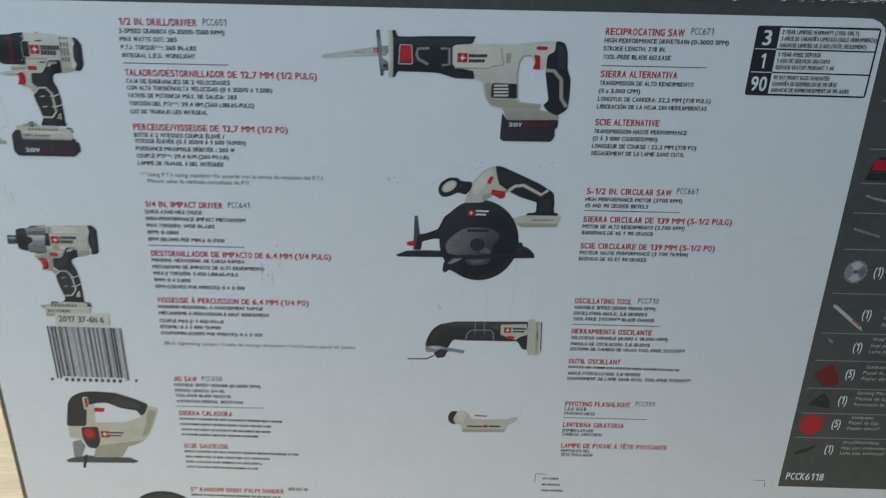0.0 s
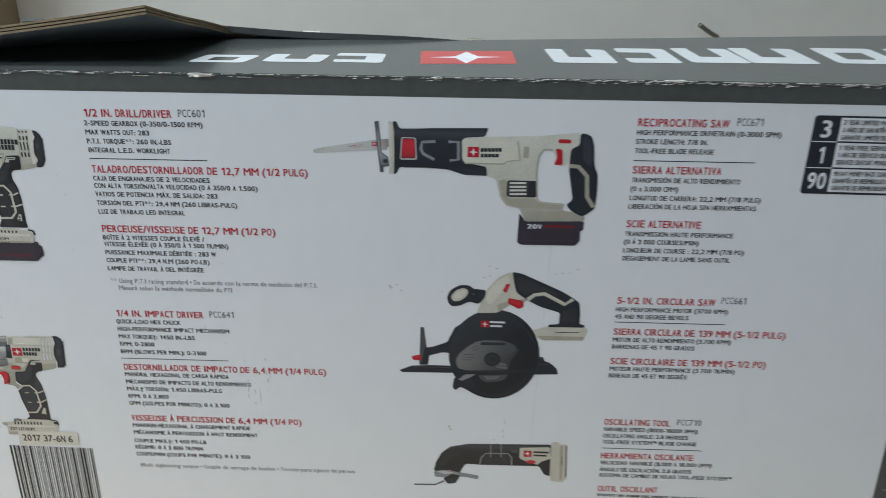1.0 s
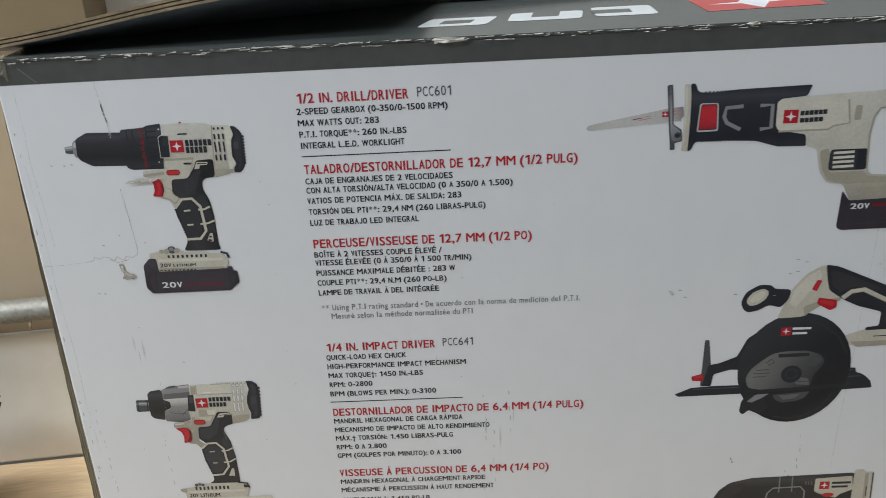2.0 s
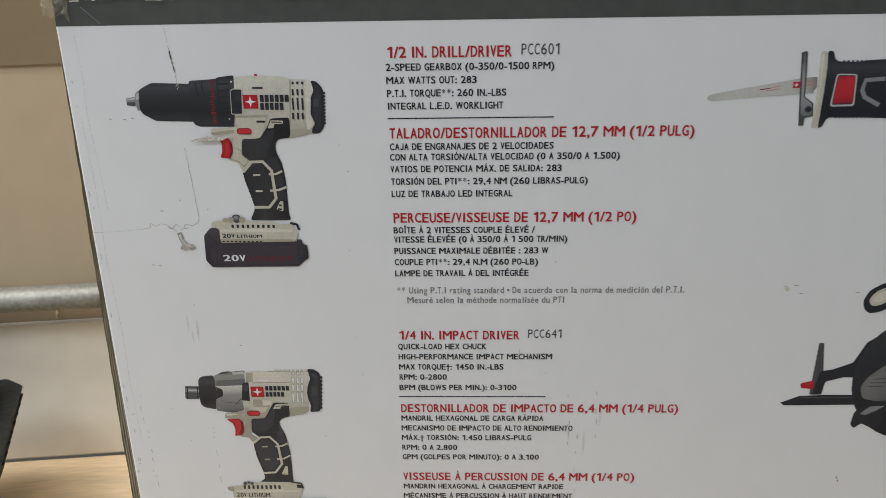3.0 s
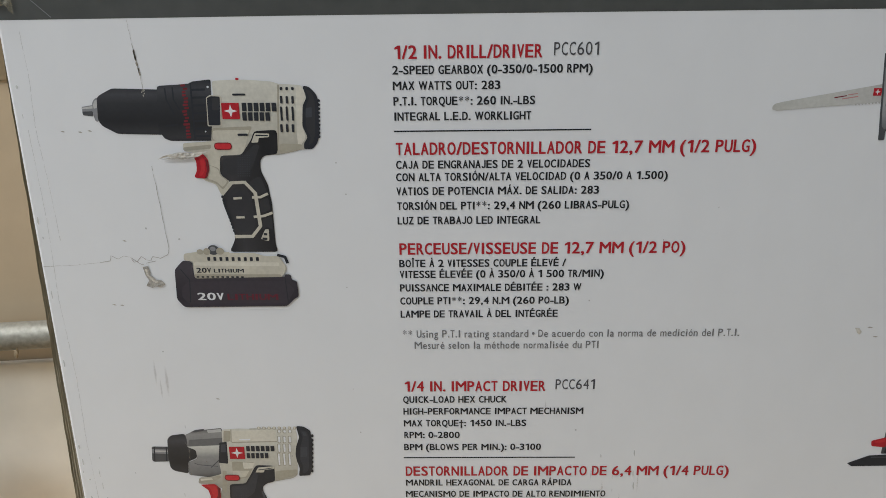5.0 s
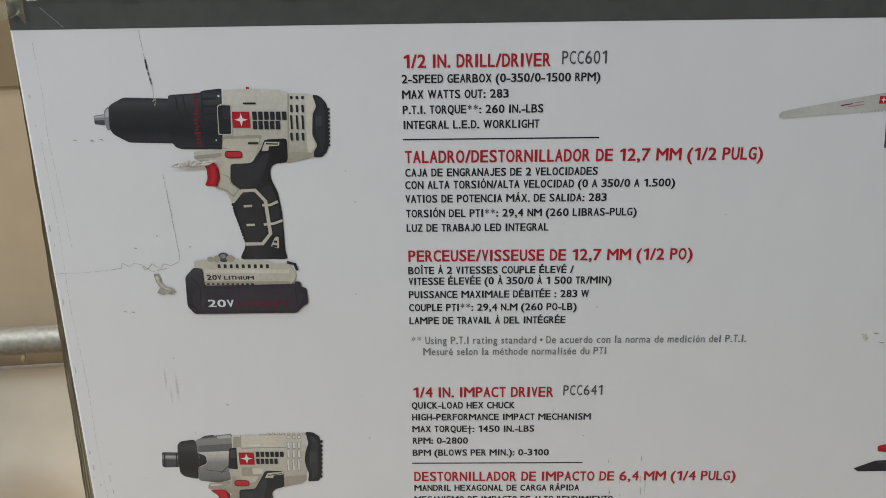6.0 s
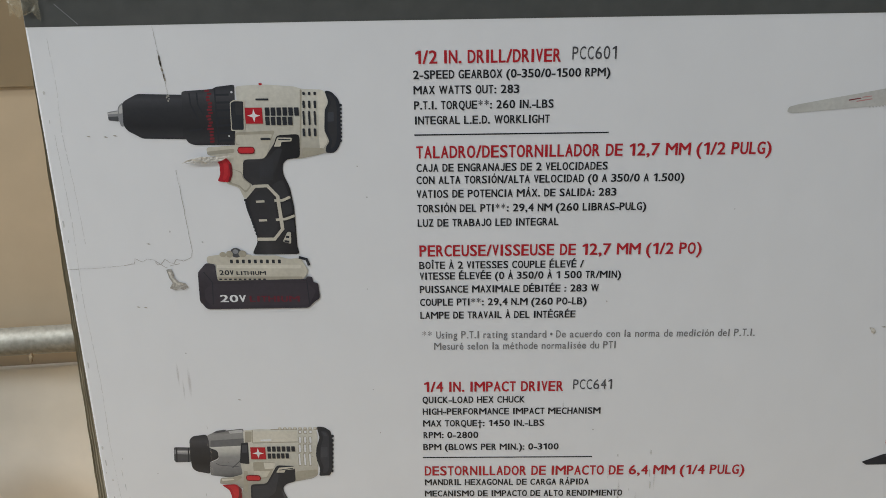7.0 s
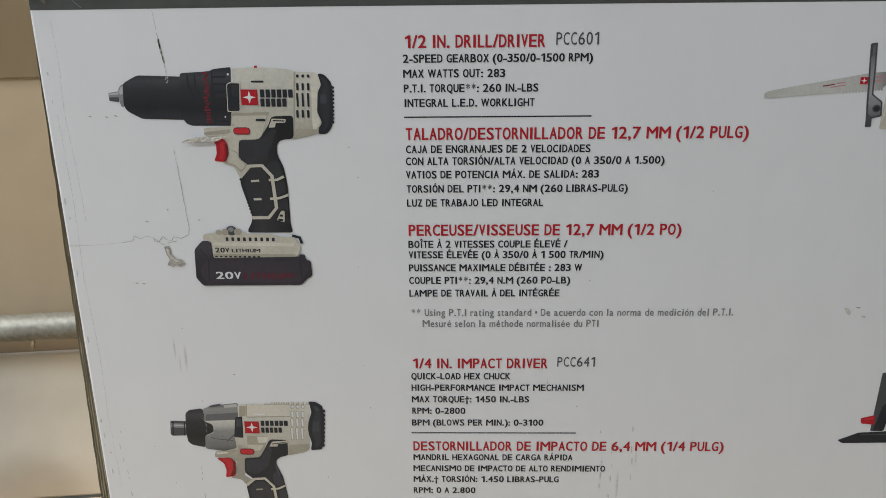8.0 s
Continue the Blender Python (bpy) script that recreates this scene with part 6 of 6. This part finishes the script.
x = 102.0
while x < 153:
    w = random.choice((0.45, 0.45, 0.9, 1.35))
    tall = 67.5 if 106 < x < 150 else 65.5
    pic.rect(BLACK, x, tall, x + w, 110)
    x += w + random.choice((0.45, 0.45, 0.9))
for k in range(10):
    pic.rect(GREY_INK, 107.5 + 4.2 * k, 63.4, 109.8 + 4.2 * k, 66.3, 0.6)
pic.rect(GREY_INK, 97.5, 63.6, 99.4, 66, 0.5)
pic.rect(GREY_INK, 157, 64.5, 158.8, 67, 0.5)
tagged(pic.done(), kind="stuff")

# wear on the white front
def crack(pts, width, mat=CREASE):
    """One crack line, its width wandering along its length."""
    c = Picture("crease", "grey crack line in the coated paper")
    fine = []
    for (x0, z0), (x1, z1) in zip(pts, pts[1:]):
        n = max(1, int(math.hypot(x1 - x0, z1 - z0) / 0.8))
        fine += [(x0 + (x1 - x0) * k / n + random.uniform(-0.1, 0.1), z0 + (z1 - z0) * k / n + random.uniform(-0.1, 0.1)) for k in range(n)]
    fine.append(pts[-1])
    at = 0
    while at < len(fine) - 1:
        n = random.randint(2, 7)
        c.stroke(mat, fine[at:at + n + 1], width * random.uniform(0.5, 1.25))
        at += n + (1 if random.random() < 0.3 else 0)
    tagged(c.done(), kind="stuff")


def scuff(mat, pts, r=0.5, base=0.00012):
    c = Picture("scuff", "torn grey scuff in the coated paper", base=base)
    c.poly(mat, pts, r)
    c.done()


random.seed(5)
crack([(99.6, 334.5), (100.2, 329), (100.6, 325)], 0.14)
crack([(100.6, 325), (101, 322), (101.6, 318)], 0.22)
crack([(101.6, 318), (102.1, 311.0)], 0.16)
for k in range(16):
    u = random.random()
    x, z, d = 100.5 + 1.1 * u + random.uniform(-0.15, 0.15), 325.4 - 7.6 * u, random.uniform(0.15, 0.34)
    scuff(CHIP, [(x - d, z + d), (x + d * 0.8, z + d * 2), (x + d, z - d * 1.5), (x - d * 0.3, z - d * 2)], 0.05)
for k in range(6):
    x, z, d = 101.9 + random.uniform(-0.5, 0.4), 313.0 - 2 * random.random(), random.uniform(0.15, 0.3)
    scuff(SCUFF, [(x - d, z + d), (x + d, z + d * 1.5), (x + d, z - d), (x - d * 0.3, z - d * 1.5)], 0.05)
crack([(101.6, 288), (102.6, 276), (103.8, 259), (103.4, 257.2)], 0.15)
crack([(103.4, 257), (102, 256.3), (100.6, 255.6), (98, 256.2), (97.2, 254.6), (95.6, 255), (94.2, 256.3), (92.6, 254.4), (91.4, 254.2), (90.6, 256), (88, 256.4), (86.4, 255.2), (84, 256.4), (83.6, 254.6), (80, 253.9)], 0.17)
crack([(80, 253.9), (71, 253.0), (60.5, 252.4)], 0.12)
crack([(91, 255.5), (94, 253.2), (99, 254.6)], 0.18)
for sx, sz in ((79.5, 299.4), (82.6, 299.8), (113.8, 201), (82, 238.3), (84.6, 238.1), (88.6, 262), (74, 299.6), (381, 226), (425, 240), (429, 240.6), (433, 241), (396, 128), (398, 125)):
    scuff(SCUFF, [(sx, sz), (sx + 0.8, sz + 0.15), (sx + 1.5, sz - 0.3), (sx + 0.7, sz - 0.35)], 0.1)
c = Picture("scratch", "pale scratch across the dark band", base=0.0005)
c.stroke(STEEL, [(70.5, 341.6), (77, 335.4)], 0.22)
c.done()
c = Picture("scuff", "torn paper curl beside the battery picture", base=0.0002)
c.poly(SCUFF, [(94.2, 252.4), (96.0, 252.8), (96.6, 250.4), (96.4, 249), (98.0, 247.8), (100.2, 247.4), (101.2, 245.8), (99.4, 244.8), (97.8, 245.3), (96.6, 244.6), (94.6, 245.4), (95.8, 247.4), (94.8, 249.4)], 0.25)
c.poly(TORN, [(94.8, 251.6), (95.6, 251.8), (95.8, 249.6), (97.4, 247.6), (99.4, 246.8), (98.4, 246.2), (96.2, 247.8), (95.2, 249.6)], 0.2)
c.poly(CREASE, [(96.2, 250), (96.8, 248.6), (98.4, 247.6), (97.4, 248.6)], 0.1)
c.done()
scuff(TORN, [(104, 290.4), (107, 291.2), (112, 290.4), (117, 291.4), (121, 293.4), (116, 292.6), (111, 292.8), (106, 291.6)], 0.3, 0.0009)
scuff(SCUFF, [(105, 290.5), (109, 290.5), (114, 290.7), (118, 291.5), (113, 291.1), (108, 291)], 0.1, 0.00092)
scuff(TORN, [(335, 230.0), (336.6, 229.8), (337.6, 228.4), (337.0, 227.3), (336, 228), (335.6, 229)], 0.3)
# long faint creases down the sheet, and rust-coloured smears
crack([(422.6, 262), (422, 240), (421, 214), (420.4, 188), (419.2, 160), (418.4, 128)], 0.16, FAINT_CREASE)
crack([(66.4, 331), (66.9, 318), (66.2, 300), (67.4, 280), (68, 262)], 0.16, FAINT_CREASE)
crack([(63.8, 300), (64.6, 270), (63.9, 240), (65.2, 210), (64.8, 182), (65.8, 150)], 0.16, FAINT_CREASE)
for sx, sz in ((389, 243.6), (393, 242.2), (386.4, 236.6), (389.6, 237.6), (436.4, 243.4), (339, 230.2), (341.4, 226.6), (363.4, 227.2)):
    scuff(SCUFF, [(sx, sz), (sx + 1.1, sz + 0.2), (sx + 2.2, sz - 0.15), (sx + 1.0, sz - 0.3)], 0.1)
for sx, sz in ((369.6, 136.2), (370.4, 134.4)):
    scuff(CHIP, [(sx, sz), (sx + 0.4, sz + 0.9), (sx + 0.8, sz - 0.2), (sx + 0.5, sz - 1.0)], 0.1)
smear = Picture("smear", "faint rust-coloured smears running down the paper")
for x, z, w, h in ((93.4, 211.5, 0.5, 5.2), (97.2, 208, 0.7, 6.4), (94.8, 205, 0.35, 4.4), (252.8, 160, 0.5, 7), (259.4, 153, 0.6, 8), (265.8, 166, 0.35, 5), (248.6, 170, 0.3, 4), (231, 198, 0.3, 3)):
    for k in range(4):
        smear.poly(SMEAR, [(x - w * (1 - 0.2 * k), z), (x - w * 0.4, z + h * (1 - 0.2 * k)), (x + w * 0.5, z + h * (0.9 - 0.2 * k)), (x + w * (1 - 0.2 * k), z - h * 0.1), (x + w * 0.3, z - h * (1 - 0.2 * k)), (x - w * 0.5, z - h * (0.9 - 0.2 * k))], 0.3)
tagged(smear.done(), kind="stuff")
# broken grease streaks and specks
pic = Picture("stains", "faint broken grease streaks and specks")
random.seed(3)
for x, z0, z1 in ((252, 178, 150), (256, 170, 128), (263.5, 180, 152), (101, 190, 168), (98, 160, 122), (402, 150, 112), (430, 60, 30), (68, 176, 120)):
    z = z0
    while z > z1:
        d = random.uniform(0.8, 4.5)
        w = random.uniform(0.12, 0.42)
        dx = random.uniform(-0.8, 0.8)
        pic.poly(STAIN, [(x + dx - w * 0.4, z), (x + dx + w * 0.5, z - d * 0.2), (x + dx + w * 0.7, z - d * 0.7), (x + dx + 0.1, z - d), (x + dx - w * 0.6, z - d * 0.5)], 0.1)
        z -= d + random.uniform(0.5, 6)
        x += 0.12
for k in range(22):
    x, z = random.uniform(70, 290), random.uniform(120, 300)
    pic.disc(STAIN, x, z, random.uniform(0.12, 0.35), random.uniform(0.12, 0.4))
for k in range(26):
    x, z = 61.6 + random.uniform(0, 1.5) ** 2, random.uniform(-60, 330)
    pic.disc(STAIN, x, z, random.uniform(0.1, 0.4), random.uniform(0.3, 1.6))
tagged(pic.done(), kind="stuff")


# ---- top flaps ----
def sheet(name, corners, thick, mat, label="", cuts=10, wave=0.0, seed=0, under=None, rim=None):
    """A bent cardboard flap between four corners (front left, front right, back right, back left)."""
    bm = bmesh.new()
    a, b, c, d = [Vector(p) for p in corners]
    top = [[None] * (cuts + 1) for _ in range(cuts + 1)]
    low = [[None] * (cuts + 1) for _ in range(cuts + 1)]
    for i in range(cuts + 1):
        for j in range(cuts + 1):
            u, v = i / cuts, j / cuts
            p = a.lerp(b, u).lerp(d.lerp(c, u), v)
            p.z += wave * noise.noise(Vector((u * 3 + seed, v * 2, seed)))
            top[i][j] = bm.verts.new(p)
            low[i][j] = bm.verts.new(p - Vector((0, 0, thick)))
    for i in range(cuts):
        for j in range(cuts):
            bm.faces.new((top[i][j], top[i + 1][j], top[i + 1][j + 1], top[i][j + 1]))
            f = bm.faces.new((low[i][j + 1], low[i + 1][j + 1], low[i + 1][j], low[i][j]))
            f.material_index = 1
    ring = [(i, 0) for i in range(cuts)] + [(cuts, j) for j in range(cuts)] + [(i, cuts) for i in range(cuts, 0, -1)] + [(0, j) for j in range(cuts, 0, -1)]
    for (i, j), (k, l) in zip(ring, ring[1:] + ring[:1]):
        f = bm.faces.new((low[i][j], low[k][l], top[k][l], top[i][j]))
        f.material_index = 2
    return part(name, bm, [mat, under or KRAFT, rim or KRAFT], box, label)


# the front flap lies back over the opening and sinks a little, more so towards the left
FLAP_BACK = 0.121


def flap_z(x, y):
    return TOP + rise(x) - max(y, 0) * 0.08


def flap_reach(x):
    return FLAP_BACK - 0.024 + 0.145 * (x - 0.36) if x > 0.36 else FLAP_BACK - 0.024


flap = bmesh.new()
cols, rows = 36, 8
grid = []
for i in range(cols + 1):
    x = LEFT + 0.004 + (RIGHT - LEFT - 0.006) * i / cols
    y1 = min(flap_reach(x), DEPTH - 0.002)
    grid.append([[flap.verts.new((x, (y1 + 0.0004) * j / rows - 0.0004, flap_z(x, y1 * j / rows) - t * (0.35 if j == 0 else 1))) for j in range(rows + 1)] for t in (0, 0.0035)])
for i in range(cols):
    for j in range(rows):
        (a, b), (c, d) = grid[i], grid[i + 1]
        flap.faces.new((a[j], c[j], c[j + 1], a[j + 1]))
        flap.faces.new((b[j + 1], d[j + 1], d[j], b[j])).material_index = 1
    for j in (0, rows):
        (a, b), (c, d) = grid[i], grid[i + 1]
        flap.faces.new((a[j], b[j], d[j], c[j])).material_index = 1 if j else 0
for i in (0, cols):
    for j in range(rows):
        a, b = grid[i]
        flap.faces.new((a[j], a[j + 1], b[j + 1], b[j])).material_index = 1
bmesh.ops.recalc_face_normals(flap, faces=flap.faces[:])
front_flap = part("front_flap", flap, [TOPPRINT, KRAFT], box, "dark grey printed front flap folded back")
# the back flap dips into the box behind it, its near edge lifted towards the left
# bare board really; the near rim is coloured dark for the shaded gap
sheet("back_flap", [(0.17, 0.086, TOP + 0.003), (0.378, 0.099, flap_z(0.378, 0.099) - 0.0006), (0.385, DEPTH - 0.006, TOP - 0.030), (0.17, DEPTH - 0.006, TOP - 0.024)], 0.0036, KRAFT, "back flap dipping into the box, rim coloured dark for shade", wave=0.0010, seed=4, under=SHADE_GREY, rim=BAND)
# the side flap stands up at its near corner and dips towards the back, its layers split apart
# the underside colour carries the bluish tone of the shade beneath
for k in range(3):
    lift = 0.0014 * k
    sheet("side_flap", [(LEFT - 0.004, 0.003 + 0.0012 * k, TOP + 0.001 + lift), (0.216 - 0.0008 * k, 0.010 + 0.0012 * k, TOP + 0.026 + lift), (0.238, 0.100, TOP - 0.008 + lift), (LEFT - 0.004, 0.125, TOP - 0.034 + lift)], 0.0011, KRAFT, "raised side flap with bare brown layered edges", wave=0.0015, seed=8, under=SHADE_GREY)


class FlapPrint(Picture):
    """Print on the front flap, in millimetres along and back from the fold."""

    def done(self):
        bmesh.ops.subdivide_edges(self.bm, edges=self.bm.edges[:], cuts=2)
        for v in self.bm.verts:
            y = v.co.z
            v.co = (v.co.x, y, flap_z(v.co.x, y) + 0.00008 - (v.co.y + self.base))
        for f in self.bm.faces:
            f.normal_update()
            if f.normal.z < 0:
                f.normal_flip()
        return Picture.done(self)


def block(x0, w, y0, y1, lean, slot):
    """A leaning block of white print with one plain slot."""
    p = FlapPrint("flap_print", "white block print on the flap", front_flap)
    h = y1 - y0
    p.poly(LETTER, [(x0, y0), (x0 + w, y0), (x0 + w + lean, y1), (x0 + lean, y1)], 3)
    a, b, c, d = slot
    p.poly(TOPPRINT, [(x0 + w * u + lean * v, y0 + h * v) for u, v in ((a, b), (c, b), (c, d), (a, d))], 1)
    p.done()


CLOSED, SIDE, BACK = (0.26, 0.26, 0.72, 0.70), (-0.02, 0.30, 0.62, 0.70), (0.30, 0.40, 0.68, 1.02)
for x0, w, y0, y1, lean, slot in (
        (229, 29, 24.5, 44.5, 6, CLOSED), (267, 31, 28.5, 49, 3, BACK), (304.5, 26, 30, 54.5, 0, SIDE),
        (421, 33.5, 38, 76, -4, BACK), (461, 28, 41, 81, -5, SIDE), (494, 31.5, 44, 84, -6, BACK),
        (526, 36, 45, 87, -5, BACK), (572, 34, 48, 91, -4, CLOSED), (613, 32, 50, 92, -4, CLOSED)):
    block(x0, w, y0, y1, lean, slot)
p = FlapPrint("flap_emblem", "red print with a white spark", front_flap)
p.poly(FLAP_RED, [(350.5, 29), (401, 33), (399, 68), (349, 63.5)], 1)
p.poly(WHITE_INK, [(354.5, 46.5), (368.5, 45.8), (374.5, 32), (380.5, 47), (394.5, 50.5), (380.5, 51), (374, 63.5), (368, 50)])
p.done()

# frayed fold along the top of the front
fray = bmesh.new()
random.seed(21)
x = LEFT + 0.004
while x < RIGHT - 0.01:
    w = random.choice((0.0012, 0.002, 0.004, 0.007)) * random.uniform(0.6, 1.3)
    busy = 0.75 if (x < 0.30 or x > 0.42) else 0.4
    if random.random() < busy:
        h = random.uniform(0.00015, 0.0005) * (2.2 if 0.45 < x < 0.66 and random.random() < 0.25 else 1)
        z = TOP + rise(x) - random.choice((0.0, 0.0, 0.0006, 0.0015)) - 0.0004
        n = 5
        up = [fray.verts.new((x + w * k / n, -0.0007 - random.uniform(0, 0.0003), z + h * random.uniform(0.3, 1))) for k in range(n + 1)]
        dn = [fray.verts.new((x + w * k / n, -0.0007 - random.uniform(0, 0.0003), z - h * random.uniform(0.1, 0.9))) for k in range(n + 1)]
        for k in range(n):
            fray.faces.new((dn[k], dn[k + 1], up[k + 1], up[k]))
    x += w * random.uniform(0.6, 1.5)
for k in range(420):
    x = random.uniform(LEFT + 0.01, RIGHT - 0.01) if k % 3 else random.uniform(0.40, 0.68)
    w, h = random.uniform(0.001, 0.0042), random.uniform(0.00006, 0.00015)
    z = TOP + rise(x) - (random.uniform(0.0002, 0.0005) if k % 2 else random.uniform(0.0003, 0.0020))
    up = random.uniform(-0.02, 0.24) * w * (1 if k % 2 == 0 else 0.2)
    y = -0.0006 - random.uniform(0, 0.0006)
    fray.faces.new([fray.verts.new(p) for p in ((x, y, z - up / 2), (x + w, y - 0.0003, z + up / 2), (x + w * 0.9, y, z + up / 2 + h), (x + w * 0.1, y, z - up / 2 + h))])
tagged(part("frayed_fold", fray, TORN, box, "white torn paper along the fold"), kind="stuff")


def chip(x, z, w, h, seed):
    bm = bmesh.new()
    rnd = random.Random(seed)
    ring = [bm.verts.new((x + w * math.cos(a * 0.6283) * rnd.uniform(0.7, 1.1), -0.0009 - rnd.uniform(0, 0.0012), z + h * math.sin(a * 0.6283) * rnd.uniform(0.6, 1.1))) for a in range(10)]
    mid = bm.verts.new((x, -0.0019, z))
    for i in range(10):
        bm.faces.new((mid, ring[i], ring[(i + 1) % 10]))
    part("paper_chip", bm, TORN, box, "loose torn paper chip")


chip(0.2435, 0.3463, 0.0075, 0.0016, 1)
chip(0.478, 0.3491, 0.007, 0.0009, 2)
chip(0.515, 0.3491, 0.006, 0.0007, 3)
chip(0.361, 0.3478, 0.003, 0.0009, 4)

# the corrugated end of the back flap, its shade put into the colour, and torn white shreds on the fold behind
def lump(name, x0, x1, y, z, h, mat, label, seed):
    bm = slab(x0, x1, y - 0.003, y + 0.003, z, z + h)
    bmesh.ops.subdivide_edges(bm, edges=bm.edges[:], cuts=5, use_grid_fill=True)
    for v in bm.verts:
        v.co += noise.noise_vector(v.co * 260 + Vector((seed, 0, 0))) * h * 0.3
    part(name, bm, mat, box, label)


lump("flap_end", 0.086, 0.108, 0.152, 0.3298, 0.0030, BAND, "ragged end of the back flap, coloured dark for shade", 3)
lump("paper_shred", 0.374, 0.383, 0.100, flap_z(0.38, 0.100) - 0.0010, 0.0012, TAPE, "pale torn tape shred", 5)
lump("paper_shred", 0.276, 0.286, 0.104, 0.3410, 0.0006, TORN, "white torn paper shred", 7)

# crumpled tape at the top corner
tape = bmesh.new()
bmesh.ops.create_grid(tape, x_segments=18, y_segments=14, size=0.5)
for v in tape.verts:
    u, w = v.co.x, v.co.y
    v.co = (LEFT + 0.0005 + 0.011 * u, -0.0009 + 0.010 * max(0, w) ** 1.2 - 0.0016 * noise.noise(Vector((u * 6, w * 6, 3))) + 0.006 * max(0, -u), TOP + rise(LEFT) - 0.002 + 0.011 * min(w, 0.28) + 0.002 * noise.noise(Vector((u * 5, w * 5, 9))))
part("corner_tape", tape, TAPE, box, "crumpled yellowed tape on the corner", smooth=True)
